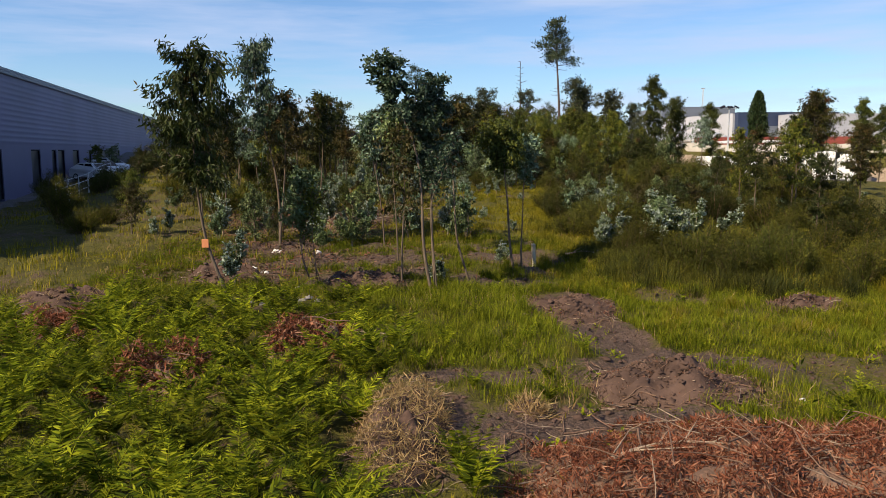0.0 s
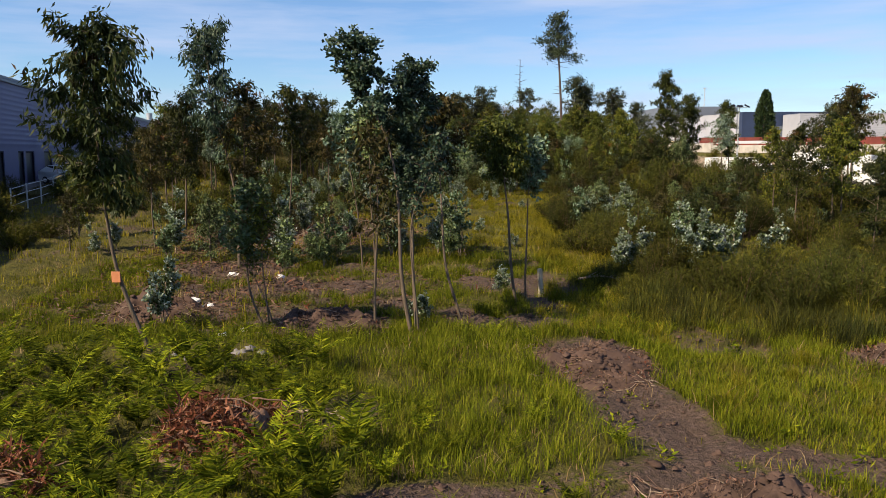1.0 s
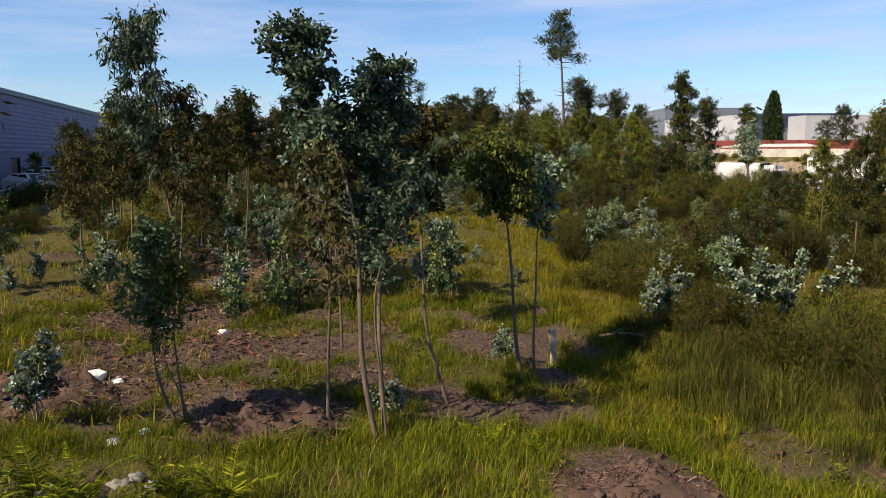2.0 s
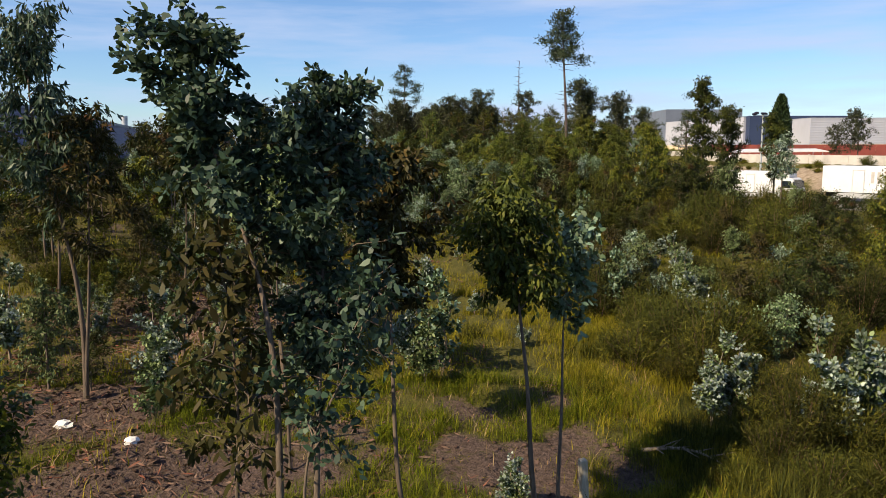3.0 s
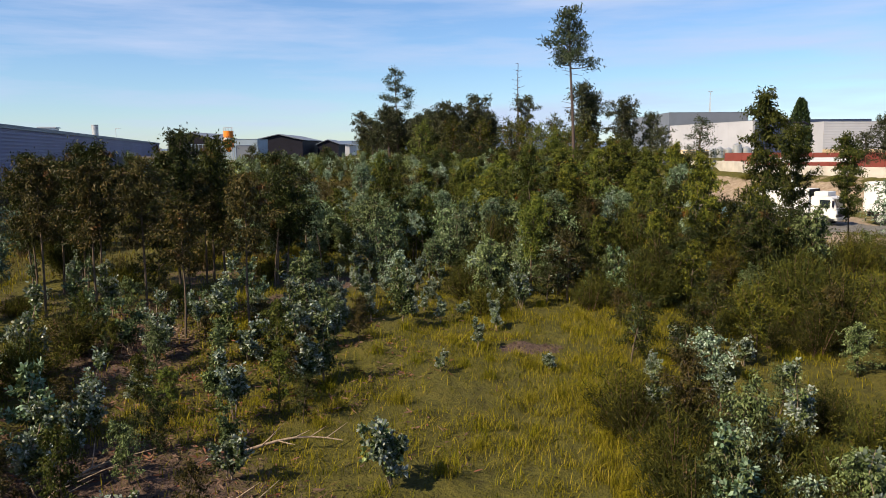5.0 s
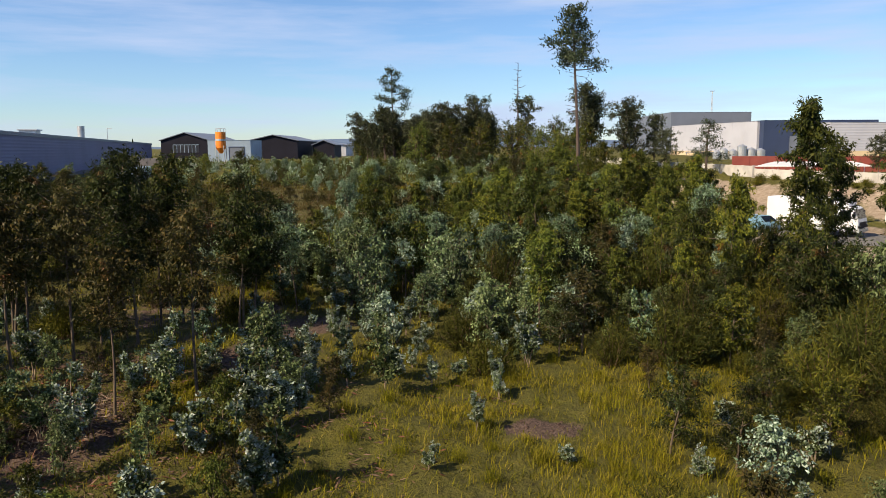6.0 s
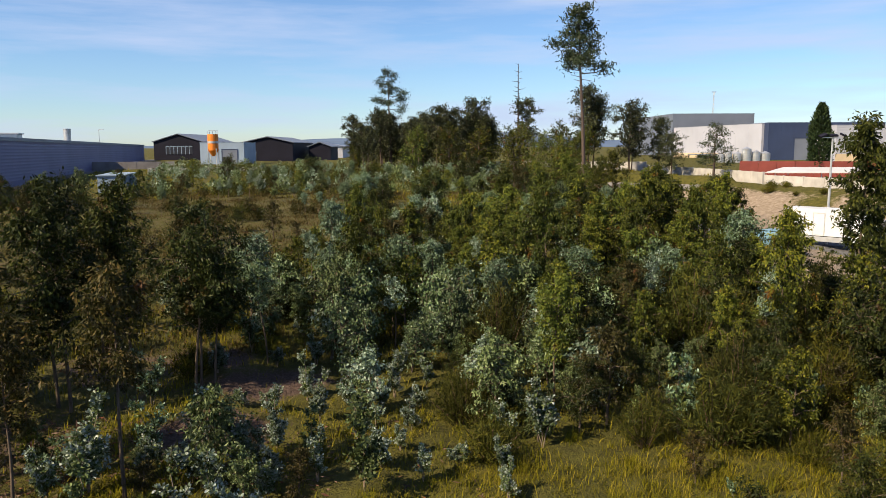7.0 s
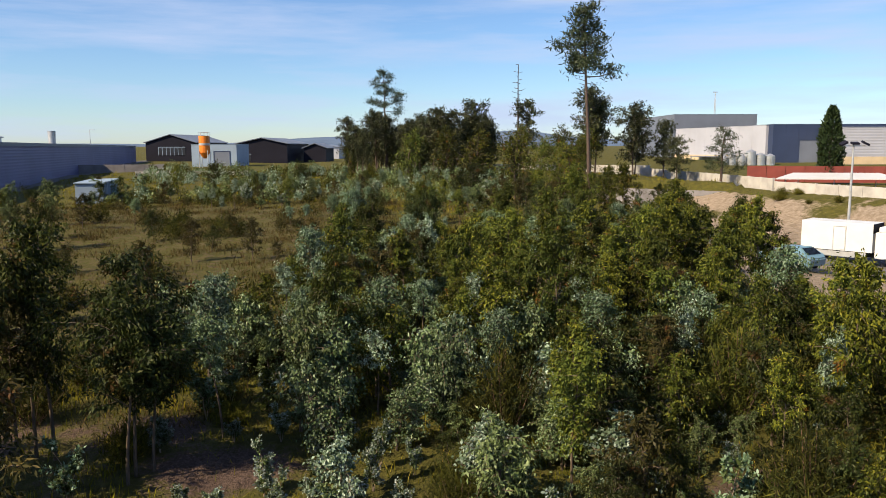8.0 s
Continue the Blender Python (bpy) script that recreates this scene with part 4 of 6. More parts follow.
def eucalyptus_arrays(seed, height, crown_from, radius, lean=(0, 0), leaves=1500, leaf=(0.17, 0.045), droop=0.8, girth=0.05, limbs=16, wiggle=0.12, base=(0, 0), top_taper=0.35, clump=0.3, leaf_shape=leaf_arrays, line=None, twigs=5):
    """Trunk with limbs, and a crown of leaves hanging along the twigs that the limbs carry."""
    rng = np.random.RandomState(seed)
    sp = spine(rng, height, lean, wiggle) if line is None else bent(line)
    sp[:, 0] += base[0]
    sp[:, 1] += base[1]
    height = sp[-1, 2]
    wood = [tube_arrays(np.vstack([sp[0] - [0, 0, 0.15], sp]), np.concatenate([[girth * 1.35], np.linspace(girth, girth * 0.12, len(sp))]), 7)]
    hubs, ways, sizes = [], [], []
    for k in range(limbs):
        f = (k + 0.5) / limbs
        z = crown_from + (height - crown_from) * (f ** 0.9) * 0.97
        p = np.array([np.interp(z, sp[:, 2], sp[:, i]) for i in range(3)])
        a = k * 2.4 + rng.uniform(-0.5, 0.5)
        prof = top_taper * 0.8 + (1.25 - top_taper * 0.8) * math.sin(math.pi * (0.10 + 0.86 * f ** 0.85)) ** 0.9
        ln = radius * prof * rng.uniform(0.45, 1.2)
        d = np.array([math.cos(a), math.sin(a), rng.uniform(0.25, 0.9)])
        d /= np.linalg.norm(d)
        q = p + d * ln * 0.55 + [0, 0, 0.05 * ln]
        r = p + d * ln + [0, 0, -0.12 * ln]
        g = girth * (1 - z / height) * 0.5 + 0.006
        wood.append(tube_arrays(np.array([p, q, r]), [g, g * 0.6, g * 0.2], 4))
        for j in range(twigs):
            u = (j + rng.uniform(0.3, 1.0)) / twigs
            c = p + (q - p) * u / 0.55 if u < 0.55 else q + (r - q) * (u - 0.55) / 0.45
            w = d * 0.55 + rng.normal(size=3) * 0.6 + [0, 0, 0.12]
            hubs.append(c)
            ways.append(w / np.linalg.norm(w))
            sizes.append(clump * rng.uniform(0.45, 1.5) * (0.75 + 0.35 * u))
    for j in range(twigs):
        w = rng.normal(size=3) * 0.55 + [0, 0, 0.8]
        hubs.append(sp[-1] - [0, 0, 0.12 * j * clump])
        ways.append(w / np.linalg.norm(w))
        sizes.append(clump * rng.uniform(0.6, 1.1))
    hubs, ways, sizes = np.array(hubs), np.array(ways), np.array(sizes)
    for c, w, ln in zip(hubs, ways, sizes):
        wood.append(tube_arrays(np.array([c, c + w * ln - [0, 0, 0.2 * ln]]), [0.006 + 0.1 * girth, 0.003], 3))
    pick = rng.choice(len(hubs), leaves, p=sizes ** 1.2 / (sizes ** 1.2).sum())
    u = rng.uniform(0.08, 1.08, leaves)
    ln = sizes[pick]
    pos = hubs[pick] + ways[pick] * (u * ln)[:, None] + rng.normal(size=(leaves, 3)) * 0.16 * ln[:, None]
    pos[:, 2] -= 0.2 * ln * u ** 2
    way = rng.normal(size=(leaves, 3)) * 0.6 + ways[pick] * 0.5 + np.array([0, 0, -droop])
    ln = leaf[0] * rng.uniform(0.6, 1.3, leaves)
    return wood[0], merge(wood[1:]), leaf_shape(rng, pos, way, ln, leaf[1] * rng.uniform(0.7, 1.3, leaves))


def grown(arrays, bark_mat, leaf_mat, e):
    trunk, limbs, crown = arrays
    from_arrays("trunk", *trunk, bark_mat, e, smooth=True)
    from_arrays("branchwork", *limbs, bark_mat, e)["kind"] = "stuff"
    from_arrays("crown", *crown, leaf_mat, e)


def tree(name, place, label, category, stems, leaf_mat, bark_mat=None, group=""):
    """stems: keyword sets for eucalyptus_arrays; each stem is a trunk with its own crown."""
    e = thing(name, place, label, category, group)
    for kw in stems:
        kw = dict(kw)
        mat = kw.pop("mat", leaf_mat)
        grown(eucalyptus_arrays(**kw), bark_mat or M_BARK, mat, e)
    return e


def on_ground(x, y, sink=0.0):
    return (x, y, float(ground_z(x, y)) - sink)


# the trees that the way passes
tree("eucalyptus_tree", on_ground(-0.42, 19.15), "tall young eucalyptus with slender bent trunks and dark blue-green crowns", "tree",
     [dict(seed=1, height=6.6, crown_from=4.05, radius=0.60, leaves=6400, leaf=(0.092, 0.047), droop=0.25, girth=0.047, clump=0.27, limbs=17, mat=M_EUC_BLUE, leaf_shape=round_leaf_arrays,
           line=((0, 0, 0), (-0.12, 0, 0.6), (-0.20, 0, 1.05), (-0.22, 0.02, 1.7), (-0.22, 0.12, 2.4), (-0.27, 0.28, 3.0), (-0.38, 0.45, 3.6), (-0.58, 0.65, 4.1), (-0.85, 0.85, 4.65), (-1.08, 1.0, 5.2), (-1.14, 1.1, 5.85))),
      dict(seed=2, height=5.7, crown_from=2.75, radius=0.50, leaves=7600, leaf=(0.088, 0.044), droop=0.35, girth=0.040, base=(0.1, 0.12), clump=0.28, limbs=25, mat=M_EUC_BLUE, leaf_shape=round_leaf_arrays,
           line=((0, 0, 0), (-0.06, 0.15, 0.8), (-0.10, 0.35, 1.6), (-0.10, 0.65, 2.6), (-0.10, 1.0, 3.6), (-0.11, 1.35, 4.5), (-0.10, 1.6, 5.45))),
      dict(seed=14, height=3.6, crown_from=2.3, radius=0.32, leaves=900, leaf=(0.09, 0.048), droop=0.4, girth=0.024, base=(0.14, 0.0), clump=0.26, limbs=11, mat=M_EUC_BLUE, leaf_shape=round_leaf_arrays,
           line=((0, 0, 0), (-0.06, 0, 0.8), (-0.16, 0, 1.75), (-0.14, 0, 2.35), (0.0, 0, 2.7), (0.2, 0, 3.0), (0.36, 0, 3.4), (0.42, 0.05, 3.8)))], M_EUC_DARK)
tree("eucalyptus_tree", on_ground(0.58, 21.05), "slender young eucalyptus bent above bare soil", "tree",
     [dict(seed=3, height=5.0, crown_from=3.1, radius=0.46, leaves=3800, leaf=(0.11, 0.04), girth=0.036, clump=0.24, limbs=19, leaf_shape=round_leaf_arrays,
           line=((0, 0, 0), (-0.13, 0, 0.5), (-0.27, 0, 0.85), (-0.36, 0, 1.25), (-0.39, 0.05, 1.95), (-0.41, 0.1, 2.5), (-0.45, 0.45, 3.1), (-0.48, 0.75, 3.9), (-0.48, 1.0, 4.85)))], M_EUC_BROWN)
tree("eucalyptus_tree", on_ground(1.90, 21.95), "young eucalyptus with a dense dark hanging crown", "tree",
     [dict(seed=4, height=4.7, crown_from=2.75, radius=0.50, leaf_shape=round_leaf_arrays, leaves=6600, leaf=(0.105, 0.036), girth=0.040, droop=1.1, clump=0.30, limbs=22, top_taper=0.5,
           line=((0, 0, 0), (-0.09, 0, 0.47), (-0.15, 0, 1.1), (-0.18, 0, 1.85), (-0.22, 0.25, 2.4), (-0.28, 0.45, 3.0), (-0.36, 0.65, 3.6), (-0.42, 0.8, 4.2)))], M_EUC_DEEP)
tree("eucalyptus_tree", on_ground(2.17, 22.3), "thin young eucalyptus with a silvery green crown", "tree",
     [dict(seed=5, height=4.1, crown_from=2.5, radius=0.30, leaves=1500, leaf_shape=round_leaf_arrays, leaf=(0.10, 0.065), girth=0.028, clump=0.24, mat=M_TEAL,
           line=((0, 0, 0), (-0.04, 0, 0.3), (-0.02, 0, 0.8), (0.02, 0.1, 1.6), (0.05, 0.35, 2.3), (0.12, 0.65, 2.9), (0.30, 1.0, 3.75)))], M_EUC)
left_tree = tree("eucalyptus_tree", on_ground(-5.25, 18.15), "leaning eucalyptus with brown-green leaves and an orange tag", "tree",
                 [dict(seed=7, height=5.8, crown_from=2.6, radius=0.70, leaves=7000, leaf=(0.17, 0.045), droop=1.2, girth=0.045, clump=0.42, limbs=22,
                       line=((0, 0, 0), (-0.18, 0, 0.42), (-0.36, 0, 0.97), (-0.53, 0, 1.45), (-0.62, 0, 2.0), (-0.66, 0, 2.55), (-0.68, -0.1, 3.1), (-0.62, -0.3, 4.4), (-0.50, -0.5, 5.75)))], M_EUC_DARK)
part("tag", boxes((-0.60, -0.09, 1.32, -0.44, -0.07, 1.52), bevel=0.006), M_TAG, left_tree, "orange plastic tag")
tree("eucalyptus_tree", on_ground(-5.95, 27.0), "tall eucalyptus with a drooping grey-green crown", "tree",
     [dict(seed=8, height=6.9, crown_from=3.5, radius=0.84, leaves=5400, leaf=(0.18, 0.046), droop=1.2, girth=0.055, clump=0.44, limbs=22, mat=M_EUC_BLUE,
           line=((0, 0, 0), (0.03, 0, 1.4), (-0.05, 0, 2.4), (-0.32, 0, 3.7), (-0.66, 0, 4.9), (-0.74, 0.1, 6.85))),
      dict(seed=9, height=5.2, crown_from=2.6, radius=0.62, lean=(0.55, -0.2), leaves=2400, leaf=(0.16, 0.042), girth=0.04, clump=0.32)], M_EUC_BROWN)
tree("eucalyptus_tree", on_ground(-5.0, 29.6), "slender eucalyptus with a small dark crown", "tree",
     [dict(seed=15, height=5.3, crown_from=3.4, radius=0.5, lean=(0.2, 0.0), leaves=2200, leaf=(0.16, 0.046), droop=1.0, girth=0.035, clump=0.30, limbs=18)], M_EUC_DARK)
tree("eucalyptus_tree", on_ground(-2.25, 27.0), "thin young eucalyptus with a small silvery crown", "tree",
     [dict(seed=12, height=4.5, crown_from=3.0, radius=0.42, lean=(-0.35, 0.0), leaves=1700, leaf_shape=round_leaf_arrays, leaf=(0.12, 0.062), droop=0.3, girth=0.03, clump=0.28, mat=M_TEAL)], M_EUC)
tree("eucalyptus_tree", on_ground(-1.6, 24.2), "thin young eucalyptus with a small grey-green crown", "tree",
     [dict(seed=17, height=4.5, crown_from=3.4, radius=0.46, lean=(0.05, 0.0), leaves=1700, leaf_shape=round_leaf_arrays, leaf=(0.11, 0.058), droop=0.3, girth=0.03, clump=0.28, mat=M_GREYGREEN)], M_EUC)
tree("eucalyptus_tree", on_ground(-1.2, 19.75), "thin young eucalyptus with sparse reddish-brown leaves", "tree",
     [dict(seed=13, height=4.1, crown_from=1.9, radius=0.55, lean=(-0.1, 0.2), leaves=1000, leaf=(0.13, 0.05), droop=0.8, girth=0.032, clump=0.28, limbs=15, leaf_shape=round_leaf_arrays)], M_EUC_BROWN)
tree("eucalyptus_tree", on_ground(-3.55, 20.0), "small leafy eucalyptus with several thin stems", "tree",
     [dict(seed=10, height=3.2, crown_from=1.5, radius=0.36, leaves=1700, leaf=(0.11, 0.055), droop=0.3, girth=0.028, clump=0.24, mat=M_TEAL, leaf_shape=round_leaf_arrays,
           line=((0, 0, 0), (-0.18, 0, 0.45), (-0.32, 0, 0.95), (-0.32, 0, 1.5), (-0.30, 0, 2.2), (-0.26, 0, 3.0))),
      dict(seed=11, height=2.8, crown_from=1.6, radius=0.28, leaves=700, leaf=(0.10, 0.042), droop=0.3, girth=0.022, clump=0.2, base=(0.1, 0.05),
           line=((0, 0, 0), (-0.06, 0, 0.7), (-0.12, 0, 1.4), (-0.08, 0, 2.6))),
      dict(seed=16, height=1.9, crown_from=1.1, radius=0.2, lean=(-0.45, 0.1), leaves=160, leaf=(0.09, 0.042), droop=0.3, girth=0.018, clump=0.2, base=(0.22, -0.1))], M_EUC)


# ------------------------------------------------------------ kinds that come again
def kind_eucalyptus(i, mat, label, height=5.0, radius=1.0, leaves=1500, crown_from=1.7, leaf=(0.15, 0.05), clump=0.3, name="eucalyptus_tree", stems=1, limbs=18):
    e = thing(name, (0, 0, -50 - i), label, "tree", "young eucalyptus trees" if name == "eucalyptus_tree" else "low eucalyptus growth")
    for s in range(stems):
        off = (0.42 * math.cos(s * 2.2 + i), 0.42 * math.sin(s * 2.2 + i)) if s else (0, 0)
        arrays = eucalyptus_arrays(100 + i + 40 * s, height * (1 - 0.13 * s), crown_from, radius, (0.3 * math.sin(i * 2.1 + s), 0.3 * math.cos(i * 1.7 + s)), leaves // stems, leaf, 0.9, 0.05, limbs, clump=clump, base=off)
        grown(arrays, M_BARK, mat, e)
    return e


def kind_sapling(i, mat, label, height=1.8, radius=0.5, leaves=700, stems=3, leaf=(0.07, 0.05)):
    """Young eucalyptus: a few crooked stems with side shoots, green below, silver at the tips; the contrast also paints
    in glints and shade underneath.
    """
    rng = np.random.RandomState(200 + i)
    e = thing("eucalyptus_sapling", (0, 0, -50 - i), label, "shrub", "silvery saplings")
    wood, low, tips = [], [], []
    for s in range(stems):
        a = s * 6.28 / stems + rng.uniform(-0.7, 0.7)
        r, h = radius * rng.uniform(0.1, 0.75), height * (1.0 if s == 0 else rng.uniform(0.45, 0.85))
        t = np.linspace(0, 1, 7)
        kink = rng.normal(size=(7, 2)) * 0.05 * height * t[:, None]
        line = np.stack([math.cos(a) * r * t + kink[:, 0], math.sin(a) * r * t + kink[:, 1], h * t - 0.03], axis=1)
        wood.append(tube_arrays(line, np.linspace(0.016, 0.004, 7), 4))
        ends = [(line[-1], np.array([0, 0, 1.0]), 0.55)]
        for k in range(7):
            u = rng.uniform(0.22, 0.95)
            p = np.array([np.interp(u, t, line[:, j]) for j in range(3)])
            b = rng.uniform(0, 6.28)
            d = np.array([math.cos(b), math.sin(b), rng.uniform(0.3, 1.2)])
            d /= np.linalg.norm(d)
            q = p + d * radius * rng.uniform(0.35, 1.0) * (1.15 - 0.6 * u)
            wood.append(tube_arrays(np.array([p, (p + q) / 2 + [0, 0, 0.02], q]), [0.007, 0.005, 0.002], 3))
            ends.append((q, d, np.linalg.norm(q - p)))
        m = leaves // (stems * len(ends))
        for q, d, ln in ends:
            u = rng.uniform(0, 1, m) ** 0.8
            c = q - d * (u * ln * 0.85)[:, None]
            w = rng.normal(size=(m, 3)) + d * 0.5
            w /= np.linalg.norm(w, axis=1)[:, None]
            c = c + w * (0.012 + 0.05 * rng.uniform(0, 1, m))[:, None] * (height / 1.6)
            # pale tips over darker leaves, partly a painted stand-in for sun and shade
            pale = (u < 0.58) & (rng.uniform(size=m) < 0.85)
            tips.append(np.concatenate([c[pale], w[pale]], axis=1))
            low.append(np.concatenate([c[~pale], w[~pale]], axis=1))
    st = from_arrays("stem", *merge(wood), M_TWIG, e)
    st["kind"] = "stuff"
    for nm, rows, mt in (("tip_foliage", tips, mat), ("foliage", low, M_GREYGREEN)):
        rows = np.concatenate(rows)
        n = len(rows)
        from_arrays(nm, *round_leaf_arrays(rng, rows[:, :3], rows[:, 3:], leaf[0] * rng.uniform(0.6, 1.3, n), leaf[1] * rng.uniform(0.7, 1.2, n), 0.15), mt, e)["kind"] = "stuff"
    return e


def kind_broom(i, label, mat, height=1.8, radius=1.1, sprays=2600):
    """Broom and heath: a dense mass of fine upright green sprays."""
    rng = np.random.RandomState(300 + i)
    e = thing("broom_bush", (0, 0, -50 - i), label, "shrub", "broom bushes")
    wood, hubs = [], []
    for s in range(26):
        a, r = rng.uniform(0, 6.28), radius * math.sqrt(rng.uniform(0.0, 1.0))
        h = height * (1 - 0.45 * (r / radius) ** 2) * rng.uniform(0.65, 1.05)
        tip = np.array([math.cos(a) * r, math.sin(a) * r, h])
        wood.append(tube_arrays(np.array([[math.cos(a) * 0.1, math.sin(a) * 0.1, -0.1], tip * [0.6, 0.6, 0.55], tip]), [0.02, 0.012, 0.004], 4))
        hubs.append(tip)
    hubs = np.array(hubs)
    k = rng.choice(len(hubs), sprays)
    t = rng.uniform(0.12, 1.0, sprays) ** 0.7
    pos = hubs[k] * np.stack([t ** 0.8, t ** 0.8, t], axis=1) + rng.normal(size=(sprays, 3)) * np.array([0.17, 0.17, 0.12])
    pos[:, 2] = np.maximum(pos[:, 2], 0.02)
    way = rng.normal(size=(sprays, 3)) * 0.7 + np.array([0, 0, 0.7]) + hubs[k] * [0.35, 0.35, 0]
    st = from_arrays("stem", *merge(wood), M_TWIGDARK, e)
    st["kind"] = "stuff"
    from_arrays("foliage", *leaf_arrays(rng, pos, way, rng.uniform(0.10, 0.28, sprays), rng.uniform(0.012, 0.032, sprays)), mat, e)
    return e


def kind_fern(i):
    rng = np.random.RandomState(400 + i)
    vs, fs, n = [], [], 0
    for s in range(9):
        a = s * 0.7 + rng.uniform(-0.3, 0.3)
        ln, rise = rng.uniform(0.75, 1.2), rng.uniform(0.55, 0.95)
        m = 34
        t = np.linspace(0.0, 1, m)
        out = ln * (0.22 * t + 0.42 * t ** 2)
        up = rise * ln * (1.55 * t - 0.70 * t ** 2)
        d, side = np.array([math.cos(a), math.sin(a), 0]), np.array([-math.sin(a), math.cos(a), 0])
        line = d * out[:, None] + np.array([0, 0, 1.0]) * up[:, None]
        wv, wf = tube_arrays(line, np.linspace(0.008, 0.002, m), 3)
        pos, way, size = [], [], []
        for k in range(6, m):
            w = 0.22 * ln * (1 - t[k]) ** 0.8 + 0.02
            tang = line[min(k + 1, m - 1)] - line[k - 1]
            tang /= np.linalg.norm(tang)
            for sg in (-1, 1):
                pos.append(line[k])
                way.append(side * sg + tang * 0.55 + np.array([0, 0, rng.uniform(-0.25, 0.1)]))
                size.append(w * rng.uniform(0.85, 1.1))
        pos, way, size = np.array(pos), np.array(way), np.array(size)
        lv, lf = leaf_arrays(rng, pos, way, size, size * 0.13 + 0.007, 0.12)
        fl = np.concatenate([wf, lf + len(wv)])
        vs.append(np.concatenate([wv, lv]))
        fs.append(fl + n)
        n += len(wv) + len(lv)
    ob = from_arrays("bracken_fern", np.concatenate(vs), np.concatenate(fs), M_FERN)
    ob.location = (0, 0, -50 - i)
    return tagged(ob, "bright green bracken fern with arching fronds", "fern", "bracken ferns")


def kind_tussock(i, mat, label, height, spread, n=260):
    rng = np.random.RandomState(450 + i)
    root = np.concatenate([rng.normal(size=(n, 2)) * spread, np.zeros((n, 1))], axis=1)
    h = height * rng.uniform(0.45, 1.05, n) * np.exp(-(root[:, 0] ** 2 + root[:, 1] ** 2) / (6 * spread * spread))
    ob = from_arrays("grass_tussock", *blade_arrays(rng, root, h, rng.uniform(0.006, 0.014, n), 0.85), mat)
    ob.location = (0, 0, -50 - i)
    return tagged(ob, label, "grass", "grass tussocks")


TUSSOCK = [kind_tussock(0, M_OLIVE, "tall yellow-green grass tussock", 0.65, 0.22),
           kind_tussock(1, M_BROOM_PALE, "tall olive green grass tussock", 0.75, 0.26),
           kind_tussock(2, M_GRASS, "green grass tussock in the clearing", 0.6, 0.18, 200),
           kind_tussock(3, M_BROOM, "tall dark heathy grass tussock", 0.75, 0.28)]
EUC = [kind_eucalyptus(0, M_EUC, "young eucalyptus with a green hanging crown", 5.2, 0.80, 5000, 2.1, (0.135, 0.050), 0.42),
       kind_eucalyptus(1, M_EUC, "young eucalyptus with a green hanging crown", 4.6, 0.72, 4600, 1.8, (0.13, 0.050), 0.40),
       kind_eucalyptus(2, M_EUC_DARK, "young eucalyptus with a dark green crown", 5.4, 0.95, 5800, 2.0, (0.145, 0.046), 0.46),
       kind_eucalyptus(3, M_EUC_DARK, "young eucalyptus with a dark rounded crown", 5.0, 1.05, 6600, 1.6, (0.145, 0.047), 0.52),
       kind_eucalyptus(4, M_EUC_BROWN, "young eucalyptus with a brown-green crown", 5.0, 0.8, 4200, 2.4, (0.135, 0.044), 0.40),
       kind_eucalyptus(5, M_TEAL, "young eucalyptus with a teal crown on a thin stem", 4.2, 0.55, 2600, 2.5, (0.12, 0.06), 0.38),
       kind_eucalyptus(6, M_PALE, "thin young eucalyptus with a small silvery crown", 4.0, 0.48, 2200, 2.2, (0.11, 0.055), 0.34)]
# crown shade of these clumps is partly painted by their near-black leaves
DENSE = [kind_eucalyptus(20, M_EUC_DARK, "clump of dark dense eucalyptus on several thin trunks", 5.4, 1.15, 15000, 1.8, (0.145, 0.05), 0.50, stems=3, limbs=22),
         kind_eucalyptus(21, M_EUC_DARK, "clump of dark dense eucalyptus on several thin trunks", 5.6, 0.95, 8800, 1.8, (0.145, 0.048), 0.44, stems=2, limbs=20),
         kind_eucalyptus(22, M_EUC_DEEP, "tall leafy green eucalyptus with a full crown", 5.6, 0.44, 7800, 1.9, (0.13, 0.046), 0.38, limbs=26),
         kind_eucalyptus(23, M_EUC_DEEP, "leafy green eucalyptus with a broad full crown", 5.8, 0.72, 10500, 1.4, (0.135, 0.047), 0.46, limbs=26)]
YOUNG = [kind_eucalyptus(10, M_EUC, "low young eucalyptus leafy to the ground", 3.0, 0.75, 3400, 0.4, (0.12, 0.048), 0.36, "young_eucalyptus"),
         kind_eucalyptus(11, M_GREYGREEN, "low grey-green eucalyptus leafy to the ground", 2.5, 0.75, 2600, 0.3, (0.12, 0.05), 0.36, "young_eucalyptus"),
         kind_eucalyptus(12, M_EUC_BROWN, "low young eucalyptus with some reddish leaves", 2.8, 0.7, 2100, 0.5, (0.15, 0.045), 0.36, "young_eucalyptus"),
         kind_eucalyptus(13, M_EUC_DARK, "low young eucalyptus with dark leaves", 3.2, 0.9, 4000, 0.5, (0.125, 0.045), 0.42, "young_eucalyptus")]
MINT = [kind_eucalyptus(14, M_MINT, "rounded eucalyptus bush with pale mint green leaves", 2.0, 0.66, 2800, 0.15, (0.105, 0.06), 0.34, "eucalyptus_bush", limbs=22),
        kind_eucalyptus(15, M_MINT, "eucalyptus bush with pale mint green leaves on several stems", 2.4, 0.50, 3000, 0.4, (0.105, 0.06), 0.34, "eucalyptus_bush", stems=2),
        kind_eucalyptus(16, M_PALE, "rounded eucalyptus bush with blue-grey leaves", 1.8, 0.60, 2400, 0.2, (0.10, 0.06), 0.32, "eucalyptus_bush", limbs=20)]
